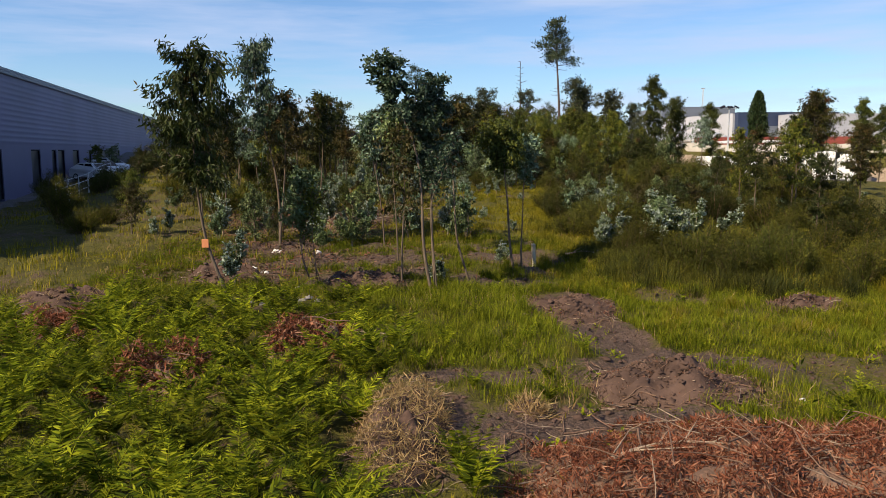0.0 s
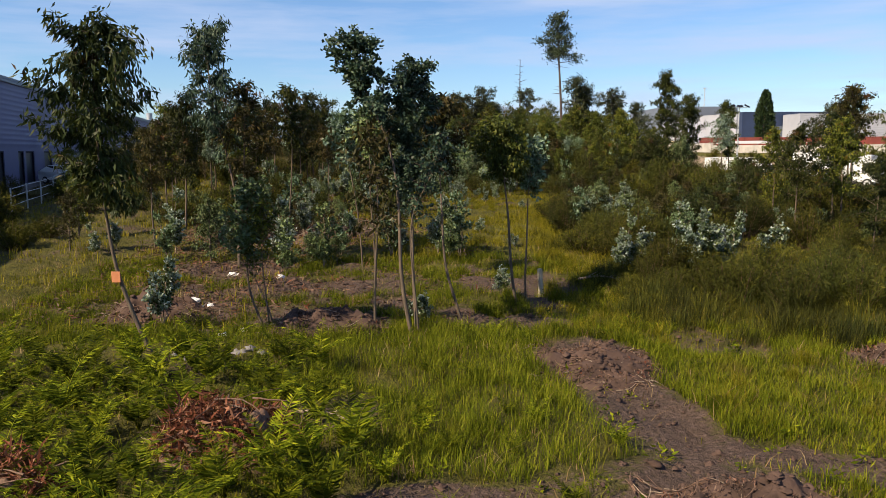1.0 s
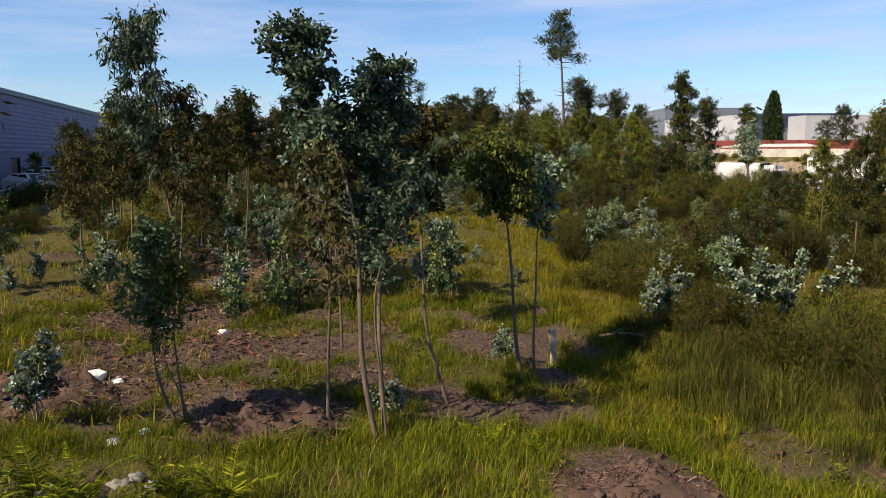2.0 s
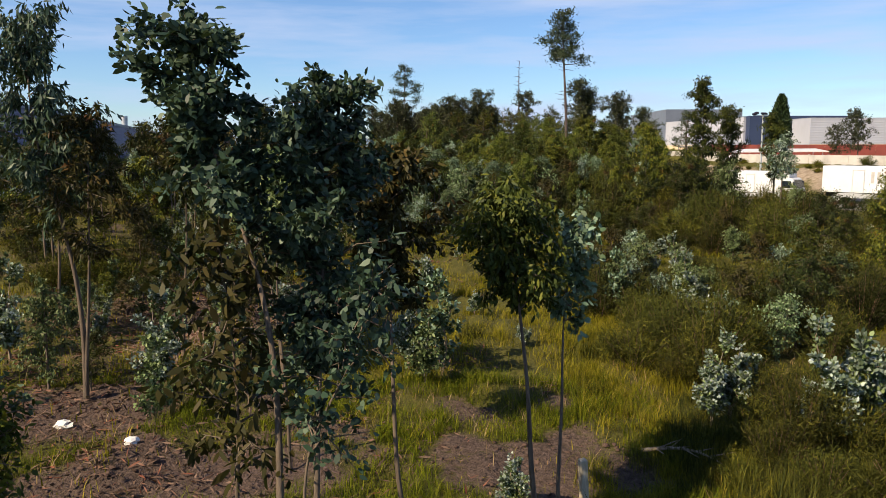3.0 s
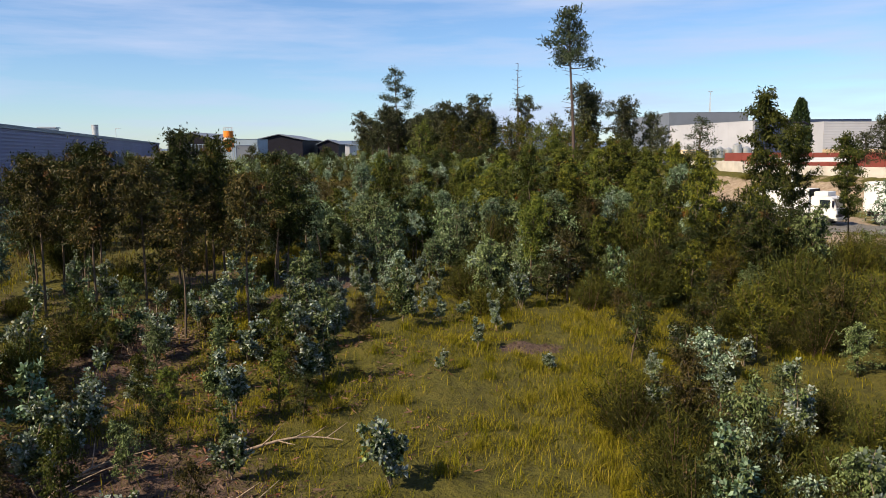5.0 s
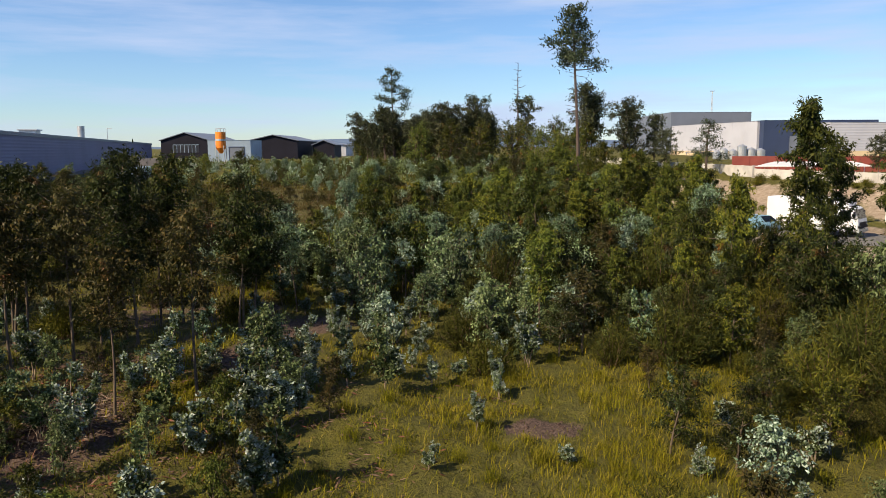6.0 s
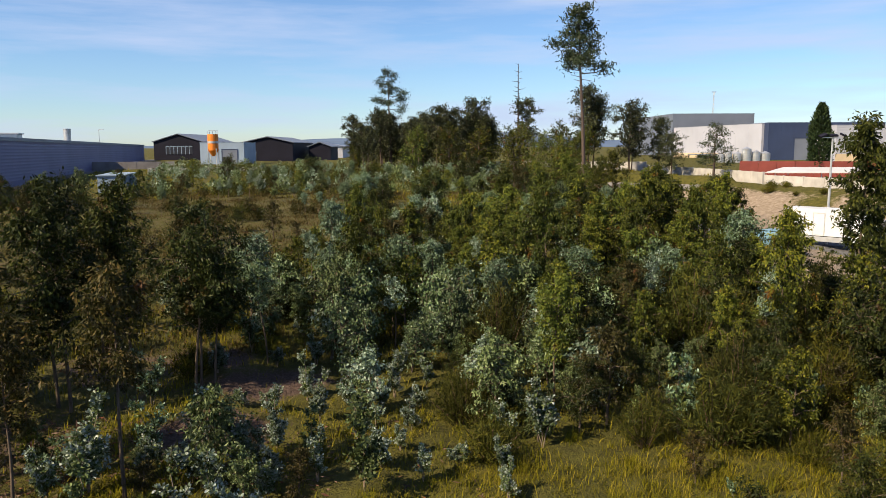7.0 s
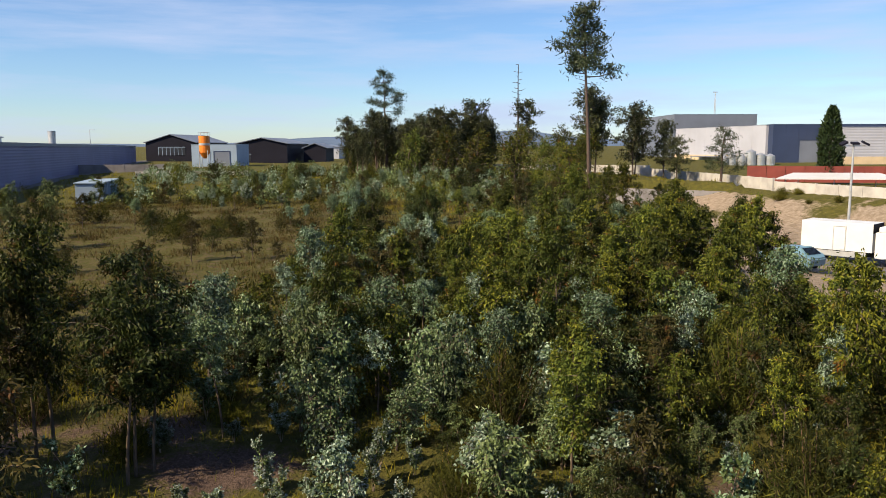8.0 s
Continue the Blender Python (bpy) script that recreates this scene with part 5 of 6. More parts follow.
SILVER = [kind_sapling(0, M_SILVER, "silver-blue eucalyptus sapling with round leaves", 1.5, 0.45, 1900, 3),
          kind_sapling(1, M_SILVER, "silver-blue eucalyptus sapling with round leaves", 1.1, 0.45, 1700, 4),
          kind_sapling(2, M_SILVER, "silver-blue eucalyptus sapling with round leaves", 2.0, 0.60, 2800, 4),
          kind_sapling(3, M_TEAL, "blue-green eucalyptus sapling with round leaves", 1.8, 0.60, 1500, 3, (0.08, 0.055)),
          kind_sapling(4, M_GREYGREEN, "grey-green eucalyptus sapling with round leaves", 1.6, 0.60, 1400, 3, (0.08, 0.055))]
BROOM = [kind_broom(0, "dense olive green broom bush", M_BROOM, 1.9, 1.2, 4600),
         kind_broom(1, "dense yellow-green broom bush", M_BROOM_PALE, 1.5, 1.1, 3900),
         kind_broom(2, "dense dark green broom bush", M_BROOM, 2.3, 1.3, 5200),
         kind_broom(3, "low heath of fine yellow-green sprays", M_BROOM_PALE, 0.9, 0.9, 2600)]
FERN = [kind_fern(i) for i in range(5)]
PROTOTYPES = TUSSOCK + EUC + DENSE + YOUNG + MINT + SILVER + BROOM + FERN


def plant(kinds, k, x, y, size=1.0, turn=0.0, tall=1.0):
    m = pose(x, y, float(ground_z(x, y)) - 0.03, 0, 0, turn) @ Matrix.Diagonal((size, size, size * tall, 1))
    return copy_thing(kinds[k % len(kinds)], m)


def scatter(seed, kinds, n, area, keep=None, size=(0.8, 1.2), gap=0.0, weights=None):
    """Plants n of the kinds over area (x0, x1, y0, y1), where keep(x, y) allows."""
    rng = np.random.RandomState(seed)
    put, tries = [], 0
    while len(put) < n and tries < n * 30:
        tries += 1
        x, y = rng.uniform(area[0], area[1]), rng.uniform(area[2], area[3])
        if keep is not None and not keep(x, y):
            continue
        if gap and any((x - a) ** 2 + (y - b) ** 2 < gap * gap for a, b in put):
            continue
        put.append((x, y))
        k = rng.choice(len(kinds), p=weights) if weights is not None else rng.randint(len(kinds))
        plant(kinds, k, x, y, rng.uniform(*size), rng.uniform(0, 360), rng.uniform(0.9, 1.15))
    return put

# ------------------------------------------------------------ what grows where
def soil_at(x, y):
    s, n, a = cover(np.array([float(x)]), np.array([float(y)]))
    return float(s[0]), float(n[0]), float(a[0])


def off_bare(x, y):
    s, n, a = soil_at(x, y)
    return s < 0.4 and n < 0.35 and a < 0.1


# dark bushes along the far side of the clearing
for k, x, y, s in ((3, 7.1, 40.8, 0.52), (3, 8.4, 42.2, 0.5), (0, 9.0, 41.0, 0.5), (3, 6.0, 41.4, 0.55)):
    plant(YOUNG, k, x, y, s, (x * 61) % 360)
for k, x, y, s in ((2, 10.8, 41.6, 0.6), (2, 11.8, 42.4, 0.95), (0, 9.6, 42.0, 0.5), (2, 12.6, 40.6, 0.9), (0, 8.9, 43.4, 0.45), (0, 6.0, 34.6, 0.62), (2, 7.2, 33.6, 0.6), (2, 8.6, 32.4, 0.7)):
    plant(BROOM, k, x, y, s, (x * 61) % 360)
# saplings and bushes beside the way
for k, x, y, s in ((0, 6.4, 31.0, 1.0), (2, 6.9, 31.8, 1.0), (2, 6.7, 24.6, 1.1), (0, 7.2, 24.9, 1.3), (2, 5.25, 25.7, 0.85), (1, 5.7, 26.1, 1.2), (1, 9.6, 26.5, 1.2), (0, 8.2, 25.6, 1.2), (3, 5.3, 32.7, 1.0), (2, 7.8, 36.2, 0.9), (0, 6.6, 34.8, 1.0), (3, 0.7, 28.3, 1.15),
                   (2, 0.0, 28.6, 0.95), (4, 0.35, 27.7, 0.95), (1, 1.6, 22.7, 0.65), (1, -0.3, 19.9, 0.75), (1, 1.5, 32.8, 0.6), (1, 2.6, 30.4, 0.5), (0, 2.2, 42.4, 0.6), (1, 1.2, 40.5, 0.5),
                   (0, -5.6, 19.8, 1.0), (1, 3.9, 41.0, 0.5), (0, -3.0, 37.7, 1.0), (2, -1.8, 39.4, 0.95), (4, -1.5, 39.9, 1.0), (0, 5.6, 37.4, 0.8), (2, -2.5, 42.1, 1.0), (2, -2.0, 42.5, 0.9), (1, -3.6, 41.3, 1.1), (2, -1.7, 44.5, 0.7), (1, -3.0, 41.5, 0.7), (1, 7.6, 42.3, 0.8), (2, -3.0, 44.6, 1.0), (0, -2.4, 45.0, 1.0), (1, 6.2, 40.2, 0.6), (1, 8.6, 40.8, 0.8), (0, 7.1, 38.2, 0.7)):
    plant(SILVER, k, x, y, s, (x * 77) % 360)
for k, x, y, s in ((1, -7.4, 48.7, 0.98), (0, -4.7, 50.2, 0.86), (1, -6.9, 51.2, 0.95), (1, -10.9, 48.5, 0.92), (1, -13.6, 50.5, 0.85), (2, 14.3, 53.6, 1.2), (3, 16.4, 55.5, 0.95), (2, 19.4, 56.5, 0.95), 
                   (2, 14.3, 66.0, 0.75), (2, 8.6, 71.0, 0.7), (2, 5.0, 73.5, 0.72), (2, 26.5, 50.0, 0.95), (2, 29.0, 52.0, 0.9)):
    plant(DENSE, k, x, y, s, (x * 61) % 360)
for k, x, y, s in ((4, -4.2, 44.0, 0.86), (4, -5.7, 43.0, 0.74), (4, -7.4, 50.6, 0.8), (1, -8.7, 38.0, 0.8), (4, -7.4, 33.5, 0.55), (0, -11.5, 36.5, 0.9), (3, -15.0, 41.0, 0.85), (4, -9.6, 30.0, 0.8),
                   (6, 15.0, 45.6, 1.0), (1, 18.0, 74.6, 0.62), (0, 14.0, 75.1, 0.62), (2, 16.3, 84.5, 0.6), (4, 18.6, 39.5, 1.05), (0, 20.5, 43.0, 1.0), (1, 11.65, 53.6, 0.84), (0, 13.5, 62.4, 0.86), (1, 14.5, 63.2, 0.85), (0, 9.5, 60.3, 0.92), (1, 10.6, 61.2, 0.95), (4, -7.45, 44.9, 0.95), (4, -8.6, 44.3, 0.9), (2, -9.8, 47.2, 0.92), (4, -10.8, 45.6, 0.92), (4, -11.9, 49.0, 0.9), (2, -17.5, 62.0, 0.66), (4, -19.5, 66.0, 0.7), (2, -22.0, 72.0, 0.7), (4, -16.0, 58.0, 0.7), (1, 4.4, 49.2, 0.68),
                   (4, -20.0, 71.0, 0.7), (2, -13.0, 44.0, 0.8), (2, 12.0, 30.0, 0.72), (0, 14.0, 31.0, 0.8), (3, 13.0, 27.0, 0.62), (4, 16.0, 30.0, 0.8), (2, 15.2, 34.0, 0.8), (0, 12.6, 33.2, 0.72), (0, 17.5, 33.0, 0.78),
                   (0, 10.5, 58.0, 0.84), (1, 9.3, 62.0, 0.92), (0, 11.5, 66.0, 0.86), (1, 8.0, 64.5, 0.9), (0, 6.4, 67.0, 0.82), (1, 4.4, 64.0, 0.85), (0, 9.0, 75.0, 0.9), (0, 12.0, 77.0, 0.88), (1, 13.0, 70.5, 0.95), (1, 2.6, 60.0, 0.75), (0, 7.4, 58.5, 0.75)):
    plant(EUC, k, x, y, s, (x * 61) % 360)
for x, y, s in ((3.1, 53.4, 0.62), (1.2, 57.5, 0.6), (-2.2, 56.0, 0.6), (6.2, 55.0, 0.66), (9.2, 62.0, 0.7)):
    plant(EUC, 5, x, y, s, (x * 61) % 360)


def scrub(x, y):
    return off_bare(x, y) and not (-2.5 < x < 6.5 and y < 44.5) and not (x < 1.8 and y < 53.0 + 0.8 * x)


scatter(20, EUC, 44, (-4, 13, 50, 68), scrub, (0.50, 0.80), 1.3, [0.36, 0.36, 0.06, 0.0, 0.06, 0.10, 0.06])
scatter(46, EUC, 26, (0, 14, 64, 96), scrub, (0.45, 0.7), 1.6, [0.3, 0.3, 0.05, 0.05, 0.1, 0.1, 0.1])
scatter(21, YOUNG, 62, (-4, 14, 46.5, 80), scrub, (0.55, 1.0), 0.9, [0.4, 0.35, 0.15, 0.1])
scatter(47, EUC[5:], 24, (-5, 12, 46.5, 76), scrub, (0.5, 0.82), 1.2)
scatter(22, SILVER, 150, (-7, 13, 46.5, 76), scrub, (0.5, 1.0), 0.5, [0.15, 0.2, 0.1, 0.3, 0.25])
scatter(63, MINT, 18, (-1, 6, 46.6, 56), lambda x, y: y > 47.5 - 0.1 * x, (0.6, 1.05), 0.9)
scatter(64, MINT, 26, (-8.5, 2, 52, 68), off_bare, (0.6, 1.1), 1.0)
scatter(65, MINT, 12, (2, 13, 55, 76), off_bare, (0.7, 1.2), 1.3)
scatter(66, MINT, 9, (5.6, 14, 28, 41), lambda x, y: x > 5.2 + 0.08 * (y - 28), (0.55, 0.85), 1.0)
scatter(67, YOUNG[:1], 40, (-3, 13, 50, 74), scrub, (0.6, 1.05), 0.9)
scatter(69, YOUNG[3:], 14, (4, 13, 47, 56), scrub, (0.5, 0.8), 1.2)
scatter(60, SILVER, 34, (-4.5, 3, 44, 52), off_bare, (0.5, 0.85), 0.8, [0.3, 0.4, 0.1, 0.1, 0.1])
scatter(23, BROOM, 44, (-6, 14, 46, 82), scrub, (0.6, 1.05), 0.9)
scatter(50, BROOM, 14, (7.5, 14, 46.5, 55), scrub, (0.8, 1.15), 1.0, [0.2, 0.2, 0.6, 0.0])
scatter(51, YOUNG[3:], 7, (7.5, 14, 47, 57), scrub, (0.7, 1.0), 1.6)
# the thicket beside the open grass
scatter(24, BROOM, 36, (5.2, 17, 21, 34), lambda x, y: x > 4.3 + 0.22 * abs(y - 27) and x > 5.0, (0.55, 0.85), 0.9, [0.35, 0.2, 0.35, 0.1])
scatter(43, BROOM, 66, (4.6, 14, 19.6, 28.5), lambda x, y: y > 24.8 - 0.6 * x and x > 4.9, (0.36, 0.60), 0.6, [0.4, 0.1, 0.2, 0.3])
scatter(68, TUSSOCK, 30, (4.2, 12, 14.5, 19.5), off_bare, (0.35, 0.65), 0.7, [0.6, 0.2, 0.2, 0.0])
scatter(57, TUSSOCK, 150, (3.9, 13, 18.4, 26), lambda x, y: y > 25.8 - 1.2 * x and x > 3.6 + 0.22 * max(0, y - 22), (0.6, 1.1), 0.3, [0.05, 0.25, 0.0, 0.7])
scatter(58, TUSSOCK, 60, (2.6, 6.6, 23, 40), lambda x, y: abs(x - 4.2 - 0.1 * (y - 24)) < 1.3, (0.5, 0.95), 0.4, [0.6, 0.25, 0.1, 0.05])
scatter(59, TUSSOCK, 55, (-2.5, 8.5, 28, 47), off_bare, (0.45, 0.8), 0.6, [0.45, 0.25, 0.25, 0.05])
scatter(44, YOUNG, 6, (5.0, 9.5, 29.5, 37), lambda x, y: x > 5.0, (0.5, 0.7), 1.2)
scatter(45, BROOM, 26, (4.4, 10, 28.5, 38), lambda x, y: x > 4.7, (0.5, 0.75), 0.8, [0.45, 0.1, 0.45, 0.0])
scatter(25, BROOM, 36, (6.5, 19, 34, 58), lambda x, y: x > (9.5 if 36 < y < 46.5 else 6.8 + 0.06 * (y - 34)), (0.7, 1.05), 1.1)
scatter(26, YOUNG, 34, (7.5, 20, 30, 62), lambda x, y: off_bare(x, y) and not (x > 12 and y > 54), (0.45, 0.68), 1.4)
scatter(27, SILVER, 30, (6.5, 19, 30, 66), lambda x, y: off_bare(x, y) and not (x > 13.5 and y > 58), (0.5, 0.8), 1.2)
scatter(28, EUC, 5, (22, 32, 40, 56), off_bare, (0.7, 0.9), 2.5)
# thin wood towards the warehouse
scatter(29, EUC, 6, (-22, -8.0, 28, 49), lambda x, y: not (-9 < x < -4 and y < 32) and x > -0.36 * y, (0.7, 0.95), 2.2)
scatter(30, YOUNG, 10, (-17, -2.5, 27, 50), None, (0.5, 0.85), 1.4)
scatter(31, SILVER, 18, (-15, -1.5, 27, 52), None, (0.4, 0.8), 0.9)
scatter(32, BROOM, 16, (-17, -8, 27, 52), None, (0.6, 1.0), 1.4, [0.3, 0.3, 0.1, 0.3])
# beyond the dry meadow
scatter(34, YOUNG, 24, (-34, 10, 100, 116), None, (0.6, 0.9), 2.0)
scatter(35, SILVER, 20, (-30, 10, 96, 112), None, (0.9, 1.5), 1.6)
scatter(55, EUC[5:], 44, (-18, 8, 80, 128), None, (0.36, 0.6), 1.6)
scatter(36, YOUNG, 14, (-34, -20, 66, 90), None, (0.7, 1.0), 2.0)
scatter(56, BROOM, 14, (-20, -6, 52, 62), None, (0.45, 0.95), 1.0, [0.3, 0.1, 0.4, 0.2])
scatter(61, YOUNG[2:], 18, (-24, -6, 54, 84), None, (0.35, 0.7), 1.6)
scatter(48, SILVER, 48, (-9, 0.6, 26, 46), lambda x, y: abs(x + 0.42) > 0.5, (0.6, 1.15), 0.7)
scatter(49, YOUNG, 44, (-9, 0.2, 27, 46), lambda x, y: x < -0.6 or y > 40, (0.24, 0.46), 0.7, [0.2, 0.45, 0.2, 0.15])
scatter(53, YOUNG, 28, (-4, 12, 44.5, 55), scrub, (0.25, 0.48), 0.7, [0.2, 0.5, 0.15, 0.15])
scatter(54, BROOM, 22, (-4, 11, 44.5, 58), scrub, (0.4, 0.75), 0.8, [0.3, 0.3, 0.1, 0.3])
scatter(37, YOUNG, 16, (3, 15, 84, 98), None, (0.8, 1.2), 1.6)
scatter(38, BROOM, 8, (-26, -20, 48, 62), None, (0.6, 0.9), 1.8)
# bits of growth along the bank of the yard
scatter(39, BROOM, 20, (34, 58, 84, 122), lambda x, y: 0.6 < right_wall(x, y) < 4.5, (0.45, 0.8), 1.0, [0.1, 0.3, 0.0, 0.6])


def fern_bed(x, y):
    s, n, a = soil_at(x, y)
    bare = ((x + 2.5) / 1.1) ** 2 + ((y - 13.6) / 0.9) ** 2 < 1 or ((x + 8.1) / 1.0) ** 2 + ((y - 15.3) / 1.0) ** 2 < 1 or ((x + 0.6) / 0.75) ** 2 + ((y - 8.9) / 1.5) ** 2 < 1
    return s < 0.5 and x < 0.3 - 0.30 * max(0.0, y - 10) and not bare and ((x + 5.2) / 6.6) ** 2 + ((y - 11.0) / 6.6) ** 2 < 1 + 0.3 * float(waves(x, y, 4.0, 64))


scatter(40, FERN, 275, (-13, 0.6, 4.0, 17.4), fern_bed, (0.6, 1.1), 0.40)
scatter(41, FERN, 12, (5.0, 9, 9, 14), off_bare, (0.35, 0.55), 0.6)
scatter(42, FERN, 16, (-0.5, 4.0, 11.0, 19.5), off_bare, (0.3, 0.55), 0.6)

def low_scrub(seed, n, k, area, keep, radius, height, leaf, rows, where):
    """Low growth too far off to tell its bushes apart, a mesh for each hue."""
    rng = np.random.RandomState(seed)
    x, y = rng.uniform(area[0], area[1], n), rng.uniform(area[2], area[3], n)
    ok = keep(x, y)
    x, y = x[ok], y[ok]
    r, h = rng.uniform(*radius, len(x)), rng.uniform(*height, len(x))
    for q, (hue, mat) in enumerate(rows):
        pick = slice(q, None, len(rows))
        c = np.repeat(np.stack([x[pick], y[pick], r[pick], h[pick]], axis=1), k, axis=0)
        u = rng.normal(size=(len(c), 3))
        u *= (rng.uniform(0.2, 1.0, len(c)) ** 0.5 / np.linalg.norm(u, axis=1))[:, None]
        base = np.stack([c[:, 0] + u[:, 0] * c[:, 2], c[:, 1] + u[:, 1] * c[:, 2], ground_z(c[:, 0], c[:, 1]) + np.abs(u[:, 2]) * c[:, 3]], axis=1)
        way = rng.normal(size=(len(c), 3)) + [0, 0, 0.7]
        ob = from_arrays("low_scrub", *leaf_arrays(rng, base, way, leaf[0] * rng.uniform(0.6, 1.4, len(c)), leaf[1] * rng.uniform(0.6, 1.4, len(c))), mat)
        tagged(ob, "low %s scrub growing %s" % (hue, where), "scrub", kind="stuff")


low_scrub(68, 460, 180, (-52, 11, 104, 168), lambda x, y: (x > -0.30 * y + 3) & (waves(x, y, 16.0, 69) > -0.55), (0.5, 1.3), (0.7, 2.3), (0.32, 0.10),
          (("grey-green", M_GREYGREEN), ("green", M_BROOM_PALE), ("pale green", M_PALE)), "before the far sheds")
low_scrub(70, 330, 260, (-32, -3, 54, 106), lambda x, y: (x > -0.29 * y + 2) & (waves(x, y, 13.0, 71) + 0.02 * np.abs(y - 82) > 0.12), (0.35, 1.0), (0.4, 1.5), (0.24, 0.05),
          (("brown-green", M_EUC_BROWN), ("dark green", M_BROOM), ("olive", M_BROOM_PALE)), "in the dry meadow")

for proto in PROTOTYPES:
    for o in (*proto.children_recursive, proto):
        bpy.data.objects.remove(o)


# ------------------------------------------------------------ grass
def grass(name, label, mat, seed, n, area, keep, height, width, clump=0.0, lean=0.45):
    rng = np.random.RandomState(seed)
    if clump:
        m = max(1, n // 26)
        c = np.stack([rng.uniform(area[0], area[1], m), rng.uniform(area[2], area[3], m)], axis=1)
        c = np.repeat(c, 26, axis=0)
        p = c + rng.normal(size=c.shape) * clump
        scale = np.repeat(rng.uniform(0.6, 1.25, m), 26)
    else:
        p = np.stack([rng.uniform(area[0], area[1], n), rng.uniform(area[2], area[3], n)], axis=1)
        scale = np.ones(n)
    ok = keep(p[:, 0], p[:, 1], rng)
    p, scale = p[ok], scale[ok]
    root = np.stack([p[:, 0], p[:, 1], ground_z(p[:, 0], p[:, 1]) - 0.02], axis=1)
    h = rng.uniform(*height, len(p)) * scale
    ob = from_arrays(name, *blade_arrays(rng, root, h, rng.uniform(*width, len(p)), lean), mat)
    return tagged(ob, label, "grass", kind="stuff")


def share(base, bare=0.12, patch=0.0, seed=51):
    """Keeps a share of the blades, fewer on bare ground, and more in patches."""
    def keep(x, y, rng):
        s, n, a = cover(x, y)
        k = base * (1 - (1 - bare) * np.clip((s - 0.2) / 0.35, 0, 1)) * (1 - np.clip(n * 1.6, 0, 0.97)) * (a < 0.2)
        if patch:
            k = k * np.clip(0.5 + patch * waves(x, y, 4.5, seed), 0.03, 1)
        return rng.uniform(size=len(x)) < k
    return keep


def lush(x, y, rng):
    s, n, a = cover(x, y)
    d = ((x - 0.6) / 3.6) ** 2 + ((y - 15.6) / 4.0) ** 2
    return (s < 0.38) & (rng.uniform(size=len(x)) < np.exp(-d ** 2) * (0.7 + 0.4 * waves(x, y, 2.5, 60)))


def clearing(x, y, rng):
    """The open grass, as far as the bushes at its side."""
    open_part = (x < 4.6 + 0.12 * (y - 31) + 0.5 * waves(x, y, 3.0, 65)) | (y > 41)
    return share(0.9, 0.1, 0.7, 52)(x, y, rng) & (open_part | (rng.uniform(size=len(x)) < 0.25))


def beside_path(x, y, rng):
    s, n, a = cover(x, y)
    return (s < 0.46) & (rng.uniform(size=len(x)) < np.clip(0.72 + 0.4 * waves(x, y, 2.4, 59), 0, 1))


def tufts(x, y, rng):
    s, n, a = cover(x, y)
    return (s + 0.12 * waves(x, y, 0.8, 67) < 0.50) & (rng.uniform(size=len(x)) < np.clip(0.55 + 0.6 * waves(x, y, 1.6, 66), 0, 1))


def edge_of_thicket(x, y, rng):
    s, n, a = cover(x, y)
    c = 3.4 + 0.11 * (y - 20) + 0.4 * waves(x, y, 5, 61)
    return (s < 0.4) & (np.abs(x - c) < 1.25) & (rng.uniform(size=len(x)) < 0.9)


grass("grass", "short mixed green grass on rough ground", M_GRASS, 1, 150000, (-12, 11, 7, 27), share(0.85, 0.04, 0.5), (0.04, 0.15), (0.006, 0.014), 0.20, 1.3)
grass("grass", "lush bright green grass", M_LUSH, 2, 120000, (-4, 5, 10, 21), lush, (0.10, 0.34), (0.006, 0.013), 0.13, 0.9)
grass("grass", "thick green grass beside the trodden soil", M_LUSH, 13, 130000, (3.4, 12, 8.6, 20), beside_path, (0.07, 0.24), (0.006, 0.013), 0.14, 1.0)
grass("grass", "bright green tufts between patches of turned soil", M_LUSH, 12, 190000, (-10, 4.5, 18.4, 28), tufts, (0.09, 0.30), (0.006, 0.013), 0.10, 1.0)
grass("grass", "tall yellow-green grass beside the thicket", M_OLIVE, 3, 70000, (2, 9, 19, 46), edge_of_thicket, (0.09, 0.31), (0.007, 0.014), 0.11, 1.2)
grass("grass", "yellow-green tussock grass in the clearing", M_OLIVE, 4, 150000, (-6, 11, 27, 49), clearing, (0.07, 0.26), (0.009, 0.018), 0.13, 1.2)
grass("grass", "green tussocks among the yellow grass", M_GRASS, 5, 40000, (-9, 12, 24, 56), share(0.7, 0.1, 0.9, 53), (0.09, 0.30), (0.008, 0.020), 0.13, 1.1)
grass("grass", "yellow grass on the far left of the scrub", M_OLIVE, 6, 60000, (-26, -4, 19, 62), share(0.8, 0.25, 0.6, 54), (0.12, 0.36), (0.014, 0.030), 0.16)
grass("grass", "brownish dry meadow grass", M_MEADOW, 7, 150000, (-34, 4, 52, 106), share(0.95, 0.7, 0.8, 55), (0.12, 0.34), (0.018, 0.040), 0.4, 1.4)
grass("grass", "olive grass among the scrub", M_OLIVE, 8, 50000, (-6, 22, 46, 100), share(0.8, 0.2, 0.5, 56), (0.15, 0.40), (0.018, 0.040), 0.22, 1.1)
grass("grass", "far rough grass", M_OLIVE, 9, 40000, (-60, 40, 98, 175), share(0.8, 0.2, 0.5, 57), (0.18, 0.42), (0.05, 0.10), 0.4, 1.3)
grass("grass", "straw lying among the green grass", M_STRAW, 10, 30000, (-12, 11, 6, 30), share(0.6, 0.45, 0.8, 58), (0.08, 0.26), (0.008, 0.018), 0.14, 1.3)
